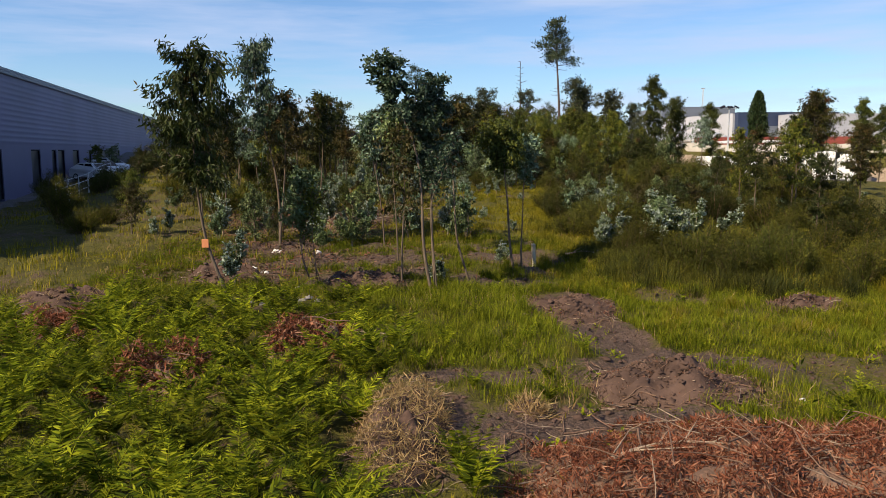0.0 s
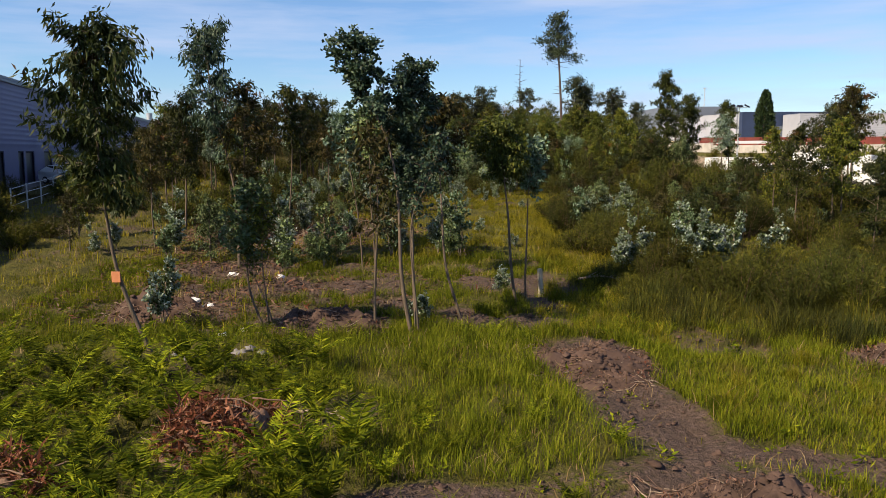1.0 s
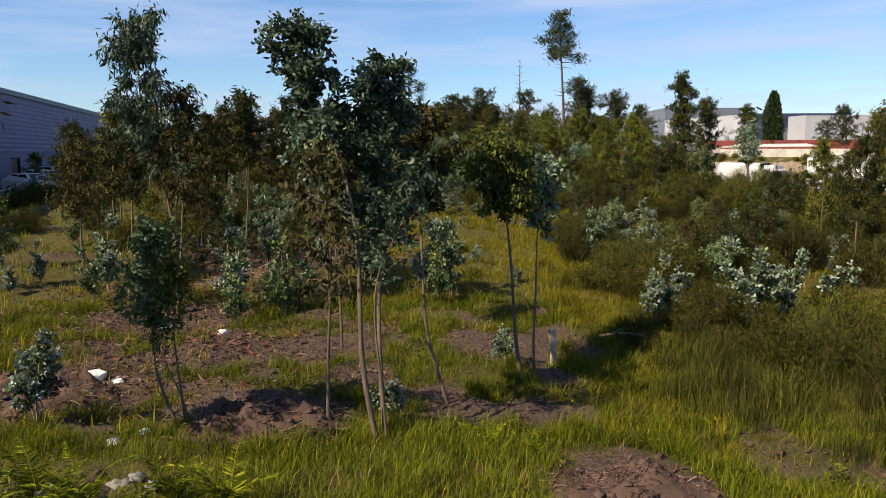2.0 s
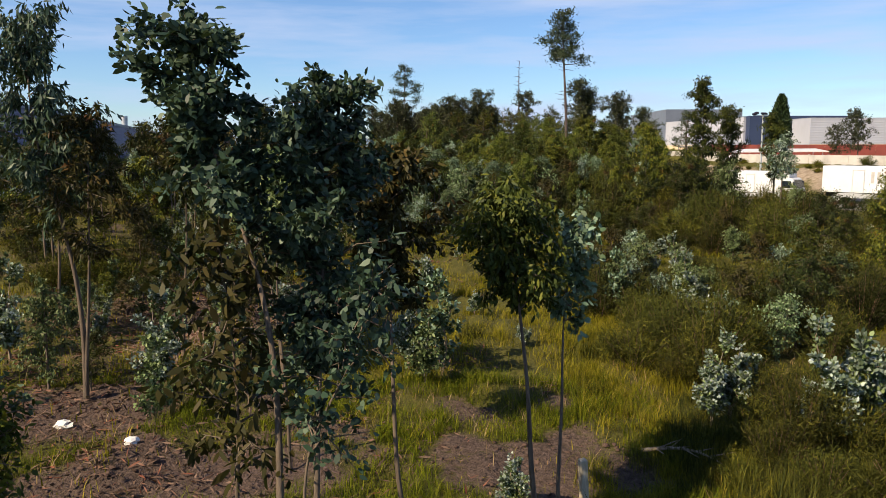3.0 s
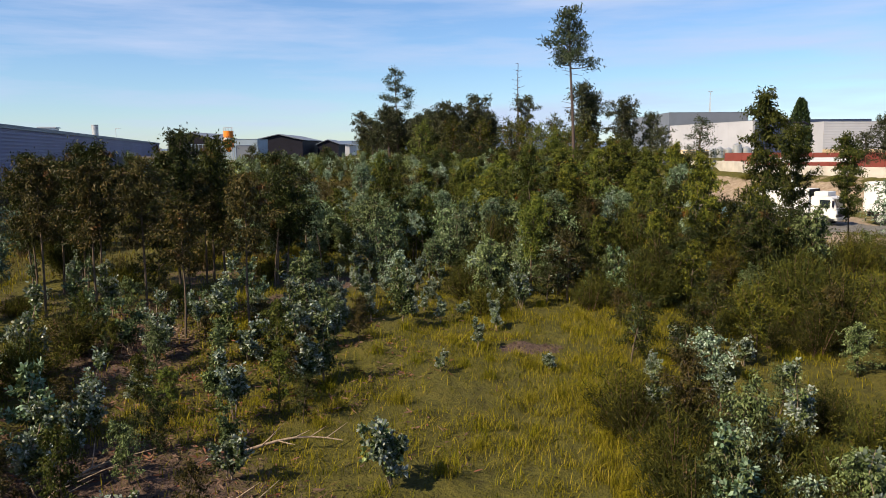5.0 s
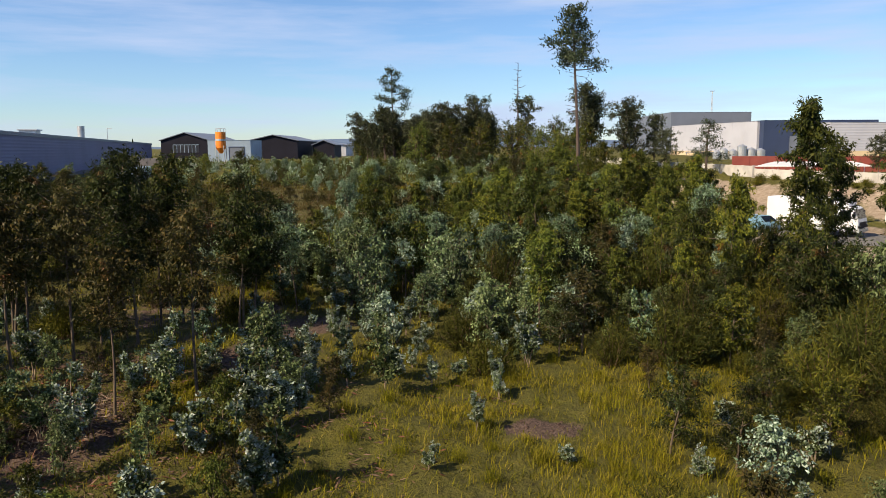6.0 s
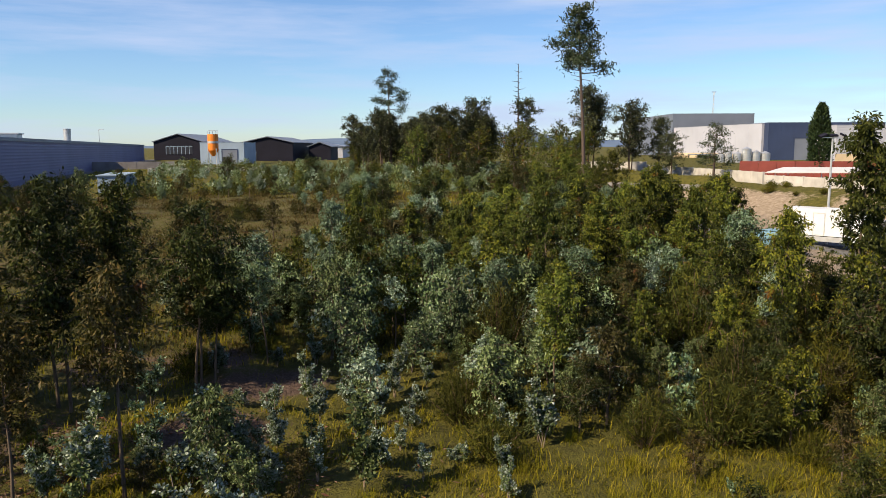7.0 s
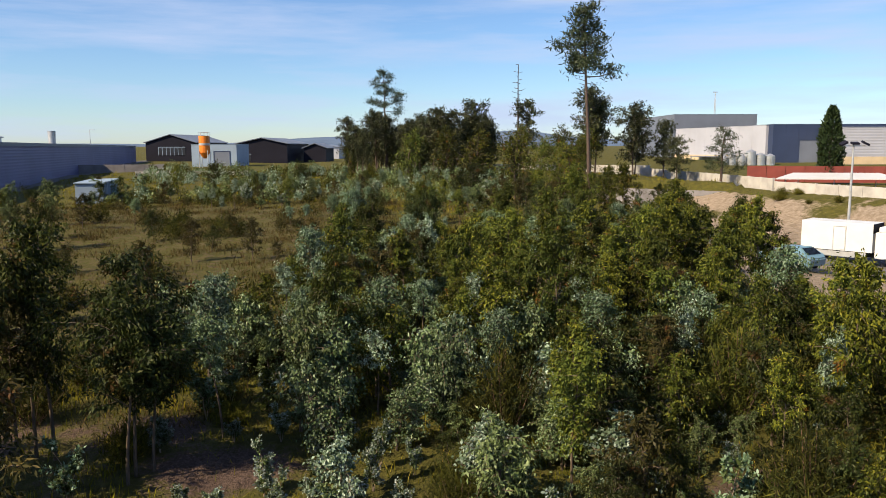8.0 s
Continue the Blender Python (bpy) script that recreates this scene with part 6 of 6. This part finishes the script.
grass("grass", "rough grass along the thicket's foot", M_GRASS, 11, 40000, (4, 16, 9, 21), share(0.8, 0.1, 0.6, 59), (0.06, 0.24), (0.006, 0.015), 0.18, 1.2)


def weeds():
    """Low broad-leaved weeds in loose patches at the edges of the bare soil."""
    rng = np.random.RandomState(62)
    m, k = 520, 16
    x, y = rng.uniform(-5, 9.5, m), 7.2 + 14 * rng.uniform(0, 1, m) ** 1.4
    s, n, a = cover(x, y)
    ok = (s > 0.18) & (rng.uniform(size=m) < 0.45 + 0.5 * waves(x, y, 1.8, 63))
    c = np.repeat(np.stack([x[ok], y[ok], rng.uniform(0.5, 1.4, ok.sum())], axis=1), k, axis=0)
    p = c[:, :2] + rng.normal(size=(len(c), 2)) * 0.07 * c[:, 2:]
    base = np.stack([p[:, 0], p[:, 1], ground_z(p[:, 0], p[:, 1]) + rng.uniform(0, 0.13, len(c)) * c[:, 2]], axis=1)
    way = rng.normal(size=(len(c), 3)) * np.array([1, 1, 0.4]) + np.array([0, 0, 0.5])
    ob = from_arrays("weeds", *leaf_arrays(rng, base, way, rng.uniform(0.05, 0.13, len(c)) * c[:, 2], rng.uniform(0.02, 0.045, len(c)) * c[:, 2]), M_FERN)
    tagged(ob, "low broad-leaved green weeds on the bare soil", "weeds", kind="stuff")


weeds()


# ------------------------------------------------------------ piles, clods and litter
def twig_arrays(rng, n, area, height, length, girth):
    out = []
    for k in range(n):
        x, y = rng.uniform(area[0], area[1]), rng.uniform(area[2], area[3])
        u, v = (x - (area[0] + area[1]) / 2) / (area[1] - area[0]) * 2, (y - (area[2] + area[3]) / 2) / (area[3] - area[2]) * 2
        top = height * max(0.08, 1 - u * u) * max(0.1, 1 - v * v)
        z = rng.uniform(0.02, 1.0) * top
        a, ln, up = rng.uniform(0, 6.28), rng.uniform(*length), rng.uniform(-0.15, 0.35)
        t = np.linspace(-0.5, 0.5, 5)
        bend = rng.uniform(-0.15, 0.15)
        line = np.stack([x + math.cos(a) * t * ln - math.sin(a) * bend * (t * t) * ln * 4, y + math.sin(a) * t * ln + math.cos(a) * bend * (t * t) * ln * 4, z + up * t * ln + 0 * t], axis=1)
        g = ground_z(line[:, 0], line[:, 1])
        line[:, 2] = np.maximum(line[:, 2], 0.01) + g
        r = rng.uniform(*girth)
        out.append(tube_arrays(line, np.linspace(r, r * 0.4, 5), 4))
    return merge(out)


def lump_arrays(rng, centre, size):
    n, m = 7, 4
    v = [centre + np.array([0, 0, -size * 0.3])]
    for j in range(m):
        for i in range(n):
            a, b = i * math.tau / n, (j / (m - 1)) * 1.3 - 0.1
            r = size * rng.uniform(0.5, 1.35)
            v.append(centre + np.array([math.cos(a) * math.cos(b) * r, math.sin(a) * math.cos(b) * r, math.sin(b) * r * 0.5]))
    v.append(centre + np.array([0, 0, size * 0.72]))
    f = []
    for j in range(m - 1):
        for i in range(n):
            a, b = 1 + j * n + i, 1 + j * n + (i + 1) % n
            f += [(a, b, b + n), (a, b + n, a + n)]
    e = len(v) - 1
    f += [(1 + (m - 1) * n + i, 1 + (m - 1) * n + (i + 1) % n, e) for i in range(n)]
    return np.array(v), np.array(f)


def heap(name, label, category, seed, area, height, twigs, dark, leaves, leaf_mat, length=(0.5, 1.8), leaf=(0.16, 0.03)):
    rng = np.random.RandomState(seed)
    e = thing(name, (0, 0, 0), label, category)
    if twigs:
        from_arrays("pale_brushwood", *twig_arrays(rng, twigs, area, height, length, (0.004, 0.012)), M_TWIG, e)["kind"] = "stuff"
    if dark:
        from_arrays("dark_brushwood", *twig_arrays(rng, dark, area, height, length, (0.006, 0.016)), M_TWIGDARK, e)["kind"] = "stuff"
    x, y = rng.uniform(area[0], area[1], leaves), rng.uniform(area[2], area[3], leaves)
    u, v = (x - (area[0] + area[1]) / 2) / (area[1] - area[0]) * 2, (y - (area[2] + area[3]) / 2) / (area[3] - area[2]) * 2
    k = (u * u + v * v) < 1.0 + 0.25 * waves(x, y, 0.9, seed)
    x, y, u, v = x[k], y[k], u[k], v[k]
    top = height * np.clip(1.05 - u * u - v * v, 0.06, 1) * (0.75 + 0.3 * waves(x, y, 1.0, seed + 1))
    z = ground_z(x, y) + top * rng.uniform(0.25, 1.0, len(x)) ** 0.6
    way = rng.normal(size=(len(x), 3)) * np.array([1, 1, 0.9]) + np.array([0, 0, 0.3])
    from_arrays("dead_foliage", *leaf_arrays(rng, np.stack([x, y, z], axis=1), way, leaf[0] * rng.uniform(0.5, 1.5, len(x)), leaf[1] * rng.uniform(0.6, 1.5, len(x))), leaf_mat, e)["kind"] = "stuff"
    # the body of earth and litter under it, in rough lumps
    n, m = 44, 16
    rise = height * (0.80 if name == "soil_mound" else 0.46)
    r = np.concatenate([[0.0], np.repeat(np.arange(1, m + 1) / m, n)])
    a = np.concatenate([[0.0], np.tile(np.arange(n) * math.tau / n, m)])
    px = (area[0] + area[1]) / 2 + np.cos(a) * r * (area[1] - area[0]) * 0.5
    py = (area[2] + area[3]) / 2 + np.sin(a) * r * (area[3] - area[2]) * 0.5
    lumps = 0.30 * waves(px, py, 0.75, seed + 2) + 0.22 * waves(px, py, 0.33, seed + 3) + 0.12 * waves(px, py, 0.16, seed + 4)
    pz = ground_z(px, py) + rise * (1 - r * r) * (1 + lumps) - np.where(r > 0.99, 0.06, 0.0)
    f = [(0, 1 + i, 1 + (i + 1) % n) for i in range(n)]
    for j in range(m - 1):
        for i in range(n):
            a0, b0 = 1 + j * n + i, 1 + j * n + (i + 1) % n
            f += [(a0, a0 + n, b0 + n), (a0, b0 + n, b0)]
    from_arrays("earth", np.stack([px, py, pz], axis=1), np.array(f), M_TWIGDARK if leaf_mat is M_RUST else M_CLOD, e)
    if name == "soil_mound":
        k = rng.choice(np.arange(1, len(px) - n), 110)
        out = [lump_arrays(rng, np.array([px[q], py[q], pz[q]]), rng.uniform(0.02, 0.085)) for q in k]
        from_arrays("clods", *merge(out), M_CLOD, e)["kind"] = "stuff"
    return e


heap("brush_pile", "heap of rust-brown dead bracken and pale dry twigs on the soil", "brush pile", 71, (0.6, 7.8, 4.8, 10.0), 0.66, 130, 300, 72000, M_RUST, (0.3, 1.4), (0.10, 0.013))
heap("brush_pile", "low heap of dark twigs and rust-red bracken among ferns", "brush pile", 72, (-3.5, -1.5, 12.8, 14.4), 0.85, 14, 70, 5200, M_RUST, (0.3, 1.0), (0.15, 0.025))
heap("brush_pile", "low rust-red heap of dead bracken", "brush pile", 73, (-9.1, -7.1, 14.4, 16.2), 0.55, 12, 50, 4200, M_RUST, (0.3, 0.9), (0.14, 0.022))
heap("brush_pile", "dark red heap of dead bracken standing among ferns", "brush pile", 84, (-5.6, -3.6, 11.0, 12.6), 0.75, 10, 60, 3600, M_RUST, (0.3, 0.9), (0.15, 0.025))
heap("straw_mound", "mound of soil covered with pale straw", "mound", 74, (-1.25, 0.0, 8.0, 11.4), 0.80, 40, 60, 5200, M_STRAW, (0.2, 0.5), (0.16, 0.010))
heap("straw_mound", "small mound of soil with pale straw", "mound", 75, (0.9, 1.5, 10.2, 10.9), 0.28, 6, 4, 900, M_STRAW, (0.2, 0.5), (0.18, 0.012))
heap("soil_mound", "low mound of turned brown soil and roots", "mound", 76, (2.2, 4.9, 10.6, 12.4), 0.36, 70, 300, 6000, M_LEAFLITTER, (0.1, 0.45), (0.06, 0.014))
heap("soil_mound", "low mound of turned brown soil and wood chips", "mound", 77, (-3.5, -0.8, 18.9, 20.6), 0.42, 80, 120, 1500, M_LEAFLITTER, (0.15, 0.5), (0.12, 0.02))
heap("soil_mound", "mound of turned dark soil and roots", "mound", 78, (-7.6, -4.9, 20.1, 22.0), 0.48, 60, 140, 1500, M_LEAFLITTER, (0.2, 0.6), (0.12, 0.02))
heap("soil_mound", "patch of wood chips and turned soil", "mound", 79, (1.7, 4.0, 16.0, 18.4), 0.15, 90, 240, 4200, M_LEAFLITTER, (0.08, 0.35), (0.06, 0.016))
heap("soil_mound", "patch of pale wood chips and soil in the grass", "mound", 80, (7.3, 9.2, 16.9, 18.3), 0.22, 45, 50, 1200, M_LEAFLITTER, (0.1, 0.6), (0.10, 0.03))
heap("soil_mound", "mound of soil with straw near the ferns", "mound", 81, (-10.6, -8.0, 17.4, 19.2), 0.4, 20, 20, 1600, M_STRAW, (0.2, 0.6), (0.16, 0.012))
heap("brush_pile", "grey heap of dry sticks in the scrub", "brush pile", 82, (-7.7, -5.9, 41.6, 44.2), 0.35, 120, 40, 500, M_STRAW, (0.4, 1.4), (0.12, 0.02))
heap("brush_pile", "grey heap of dry sticks between the saplings", "brush pile", 83, (-6.5, -4.0, 29.5, 32.0), 0.25, 90, 60, 500, M_RUST, (0.4, 1.4), (0.12, 0.02))


def leaf_litter():
    rng = np.random.RandomState(89)
    n = 34000
    x, y = rng.uniform(-10, 3.5, n), rng.uniform(20, 48, n)
    k = rng.uniform(size=n) < np.clip(0.55 - 0.16 * (x + 2.5) + 0.45 * waves(x, y, 3.0, 88), 0, 1)
    x, y = x[k], y[k]
    base = np.stack([x, y, ground_z(x, y) + rng.uniform(0.0, 0.10, len(x))], axis=1)
    way = rng.normal(size=(len(x), 3)) * np.array([1, 1, 0.35])
    ob = from_arrays("leaf_litter", *leaf_arrays(rng, base, way, rng.uniform(0.08, 0.26, len(x)), rng.uniform(0.015, 0.045, len(x))), M_LEAFLITTER)
    tagged(ob, "brown leaf litter and bark strips under the trees", "leaf litter", kind="stuff")


leaf_litter()


def clods():
    rng = np.random.RandomState(90)
    x, y = rng.uniform(-11, 10, 14000), rng.uniform(7, 47, 14000)
    x, y = x[cover(x, y)[0] > 0.42], y[cover(x, y)[0] > 0.42]
    x, y = x[:2600], y[:2600]
    z = ground_z(x, y)
    out = []
    for k in range(len(x)):
        size = rng.uniform(0.012, 0.05) * (1 + 0.8 * (rng.uniform() < 0.1))
        out.append(lump_arrays(rng, np.array([x[k], y[k], z[k] + size * 0.1]), size))
    tagged(from_arrays("soil_clods", *merge(out), M_CLOD), "brown clods of soil strewn over bare ground", "soil", kind="stuff")


clods()


def fallen_branch(seed, x, y, turn, ln):
    rng = np.random.RandomState(seed)
    e = thing("fallen_branch", on_ground(x, y), "pale dry fallen branch with side twigs", "branch", turn=turn)
    t = np.linspace(0, 1, 7)
    line = np.stack([t * ln, 0.12 * ln * np.sin(t * 3), 0.10 + 0.12 * np.sin(t * 2.5)], axis=1)
    from_arrays("limb", *tube_arrays(line, np.linspace(0.035, 0.01, 7), 6), M_TWIG, e, smooth=True)
    w = []
    for k in range(7):
        p = line[1 + k % 5]
        d = np.array([rng.uniform(0.2, 0.8), rng.uniform(-0.8, 0.8), rng.uniform(0.0, 0.5)]) * ln * 0.35
        w.append(tube_arrays(np.array([p, p + d * 0.5, p + d]), [0.014, 0.01, 0.004], 4))
    from_arrays("brushwood", *merge(w), M_TWIG, e)["kind"] = "stuff"


fallen_branch(1, -2.2, 14.6, -25, 1.4)
fallen_branch(2, 1.5, 8.0, 15, 2.0)
fallen_branch(3, 4.2, 9.3, -20, 1.6)
fallen_branch(4, 3.8, 24.6, -35, 1.2)
fallen_branch(5, -5.8, 30.5, 60, 2.4)
fallen_branch(6, -3.4, 33.5, 20, 2.2)
fallen_branch(7, -5.0, 33.6, 75, 2.6)
fallen_branch(8, -2.4, 36.2, 10, 1.8)
fallen_branch(9, -7.6, 42.0, 5, 2.2)


def post():
    e = thing("stake", on_ground(2.62, 23.0), "weathered pale wooden stake in the soil", "post")
    bm = boxes((-0.05, -0.05, -0.2, 0.05, 0.05, 0.72), bevel=0.012)
    p = part("stake_shaft", bm, M_WOODPOST, e)
    p.matrix_basis = pose(0, 0, 0, 2, -5, 20)
    bm = boxes((-0.03, -0.03, -0.1, 0.03, 0.03, 0.42), bevel=0.008)
    e2 = thing("stake", on_ground(1.7, 23.0), "short wooden stake beside a sapling", "post")
    q = part("stake_shaft", bm, M_WOODPOST, e2)
    q.matrix_basis = pose(0, 0, 0, 0, 6, 10)


post()


def litter(x, y, size, seed):
    rng = np.random.RandomState(seed)
    bm = bmesh.new()
    bmesh.ops.create_icosphere(bm, subdivisions=2, radius=size)
    for v in bm.verts:
        v.co *= rng.uniform(0.65, 1.2)
        v.co.z *= 0.55
    ob = part("plastic_bag", bm, M_LITTER)
    gx, gy, gz = on_ground(x, y)
    ob.matrix_basis = pose(gx, gy, gz + size * 0.3, 0, 0, seed * 40)
    tagged(ob, "crumpled white plastic bag on the soil", "litter")


for x, y, s, k in ((-5.84, 25.9, 0.16, 1), (-4.27, 24.9, 0.14, 2), (-5.82, 22.1, 0.26, 3), (-5.3, 22.0, 0.10, 4), (-4.2, 19.2, 0.12, 5), (5.2, 10.9, 0.05, 6), (-3.9, 19.6, 0.09, 7)):
    litter(x, y, s, k)


def rubble(x, y, seed):
    """A few broken pale stones lying together."""
    rng = np.random.RandomState(seed)
    for k in range(5):
        px, py = x + rng.normal() * 0.22, y + rng.normal() * 0.16
        size = rng.uniform(0.05, 0.13)
        v, f = lump_arrays(rng, np.zeros(3), size)
        ob = from_arrays("stone", v, f, M_CONCRETE_DARK)
        ob.matrix_basis = pose(px, py, float(ground_z(px, py)) + size * 0.2, 0, 0, rng.uniform(0, 360))
        tagged(ob, "broken pale stone lying on turned soil", "stone", "pale stones on the soil")


for x, y, k in ((-4.3, 17.5, 1), (-3.4, 17.8, 2), (-5.4, 21.9, 3), (-9.4, 18.6, 4)):
    rubble(x, y, 700 + k)


# ------------------------------------------------------------ far trees
def kind_far(i, height, crown_from, radius, mat, leaves, leaf, label):
    e = thing("forest_tree", (0, 0, -60 - i), label, "tree", "trees of the far wood")
    arrays = eucalyptus_arrays(500 + i, height, crown_from, radius, (0.8 * math.sin(i), 0.5), leaves, leaf, 0.5, 0.16, 26, 0.3, top_taper=0.5, clump=1.15)
    grown(arrays, M_PINEBARK, mat, e)
    return e


FAR = [kind_far(0, 11.5, 3.0, 2.3, M_FARLEAF, 3600, (0.40, 0.17), "tall dark eucalyptus in a far wood"),
       kind_far(1, 10.0, 2.0, 2.6, M_FARLEAF, 3800, (0.40, 0.17), "dark rounded eucalyptus in a far wood"),
       kind_far(2, 12.0, 4.5, 2.0, M_FARLEAF, 3200, (0.40, 0.17), "tall thin eucalyptus with a high crown"),
       kind_far(3, 7.0, 0.8, 1.6, M_EUC, 2800, (0.32, 0.12), "smaller green eucalyptus at a wood's edge")]
rng_far = np.random.RandomState(95)
for k in range(72):
    x, y = rng_far.uniform(-12.5, 10.5), rng_far.uniform(145, 172)
    s = rng_far.uniform(0.58, 0.80) * (0.85 if x < -8 else 1.0)
    plant(FAR, rng_far.choice(4, p=[0.35, 0.25, 0.25, 0.15]), x, y, s, rng_far.uniform(0, 360))
for k, x, y, s in ((0, 6.6, 148, 0.92), (2, -12.6, 160, 0.72), (0, 17.4, 168, 1.0), (0, 25.0, 152, 1.1), (2, 26.2, 154, 0.95), (1, 30.6, 148, 0.98), (0, 32.4, 154, 0.85), (1, 36.5, 146, 0.62),
                   (0, 35.5, 149, 0.75), (3, 18.5, 128, 0.8), (3, 16.0, 120, 0.9), (3, 12.0, 112, 0.75), (3, 9.0, 106, 0.8), (3, 6.0, 118, 0.85), (3, 14.5, 108, 0.7), (2, 27.0, 158, 0.9), (3, 24.0, 150, 0.9), (3, 3.0, 128, 0.9), (3, -2.0, 136, 0.9), (3, 13.0, 140, 0.95)):
    plant(FAR, k, x, y, s, (x * 53) % 360)
plant(FAR, 1, 60.2, 124.3, 0.7, 40)
plant(FAR, 1, 57.5, 125.0, 0.5, 140)
for proto in FAR:
    for o in (*proto.children_recursive, proto):
        bpy.data.objects.remove(o)


def pine(place, height, crown_from, radius, lean, seed, label, n_branch=20, needles=4200, bare=0):
    rng = np.random.RandomState(seed)
    e = thing("pine_tree", place, label, "tree")
    sp = spine(rng, height, lean, 0.15, 10)
    from_arrays("trunk", *tube_arrays(sp, np.linspace(0.19, 0.05, 10), 8), M_PINEBARK, e, smooth=True)
    wood, hubs, sizes = [], [], []
    for k in range(n_branch):
        f = (k + rng.uniform(0, 1)) / n_branch
        z = crown_from + (height - crown_from) * f
        p = np.array([np.interp(z, sp[:, 2], sp[:, i]) for i in range(3)])
        a = k * 2.4 + rng.uniform(-0.4, 0.4)
        ln = radius * (1.0 - 0.65 * f) * rng.uniform(0.45, 1.1)
        d = np.array([math.cos(a), math.sin(a), rng.uniform(0.0, 0.35)])
        q = p + d * ln
        wood.append(tube_arrays(np.array([p, (p + q) / 2 - [0, 0, 0.06 * ln], q]), [0.06, 0.04, 0.015], 5))
        for s in (1.0, 0.7):
            hubs.append(p + d * ln * s + rng.normal(size=3) * 0.15)
            sizes.append(0.35 + 0.16 * ln)
    for k in range(bare):
        z = crown_from * rng.uniform(0.55, 1.0)
        p = np.array([np.interp(z, sp[:, 2], sp[:, i]) for i in range(3)])
        a, ln = rng.uniform(0, 6.28), radius * rng.uniform(0.2, 0.6)
        q = p + np.array([math.cos(a), math.sin(a), rng.uniform(-0.2, 0.3)]) * ln
        wood.append(tube_arrays(np.array([p, q]), [0.03, 0.008], 4))
    from_arrays("branchwork", *merge(wood), M_PINEBARK, e)["kind"] = "stuff"
    if needles:
        hubs.append(sp[-1])
        sizes.append(0.5)
        hubs, sizes = np.array(hubs), np.array(sizes)
        pick = rng.choice(len(hubs), needles, p=sizes ** 2 / (sizes ** 2).sum())
        pos = hubs[pick] + rng.normal(size=(needles, 3)) * sizes[pick][:, None] * np.array([0.6, 0.6, 0.38])
        way = rng.normal(size=(needles, 3)) + np.array([0, 0, 0.5])
        from_arrays("crown", *leaf_arrays(rng, pos, way, rng.uniform(0.25, 0.5, needles), rng.uniform(0.05, 0.11, needles)), M_PINE, e)
    return e


pine(on_ground(13.9, 96.0), 15.9, 10.6, 2.6, (-0.5, 0), 601, "very tall lone pine with a bare trunk and high open crown", 22, 5200, 10)
pine(on_ground(-6.0, 156.0), 15.6, 9.5, 2.9, (-0.6, 0), 602, "tall pine with an uneven leaning crown above the wood", 16, 4200, 6)
pine(on_ground(15.6, 168.0), 18.0, 9.0, 2.0, (0.2, 0), 603, "thin dead pine with bare short branches", 26, 0, 14)
pine(on_ground(38.5, 134.0), 6.5, 1.0, 2.4, (0.3, 0), 604, "small open pine beside the terrace", 18, 2400, 0)


def cypress():
    rng = np.random.RandomState(610)
    e = thing("cypress_tree", (56.3, 141.5, 3.6), "dark dense columnar cypress behind the yard wall", "tree")
    from_arrays("trunk", *tube_arrays(np.array([[0, 0, -0.5], [0, 0, 4], [0.1, 0, 9.2]]), [0.25, 0.18, 0.04], 7), M_PINEBARK, e)
    n = 5200
    z = rng.uniform(0.03, 1.0, n)
    r = 1.5 * np.interp(z, [0, 0.12, 0.55, 0.8, 0.93, 1.0], [0.6, 0.95, 1.0, 0.62, 0.35, 0.05]) * np.sqrt(rng.uniform(0.35, 1.05, n))
    a = rng.uniform(0, 6.28, n)
    r = r * (1 + 0.14 * np.sin(a * 3 + z * 9) + 0.1 * np.sin(a * 7 - z * 23))
    pos = np.stack([np.cos(a) * r, np.sin(a) * r, z * 9.8], axis=1)
    way = np.stack([np.cos(a) * 0.5, np.sin(a) * 0.5, np.full(n, 0.9)], axis=1) + rng.normal(size=(n, 3)) * 0.35
    from_arrays("crown", *leaf_arrays(rng, pos, way, rng.uniform(0.3, 0.65, n), rng.uniform(0.12, 0.26, n)), M_CYPRESS, e)


cypress()
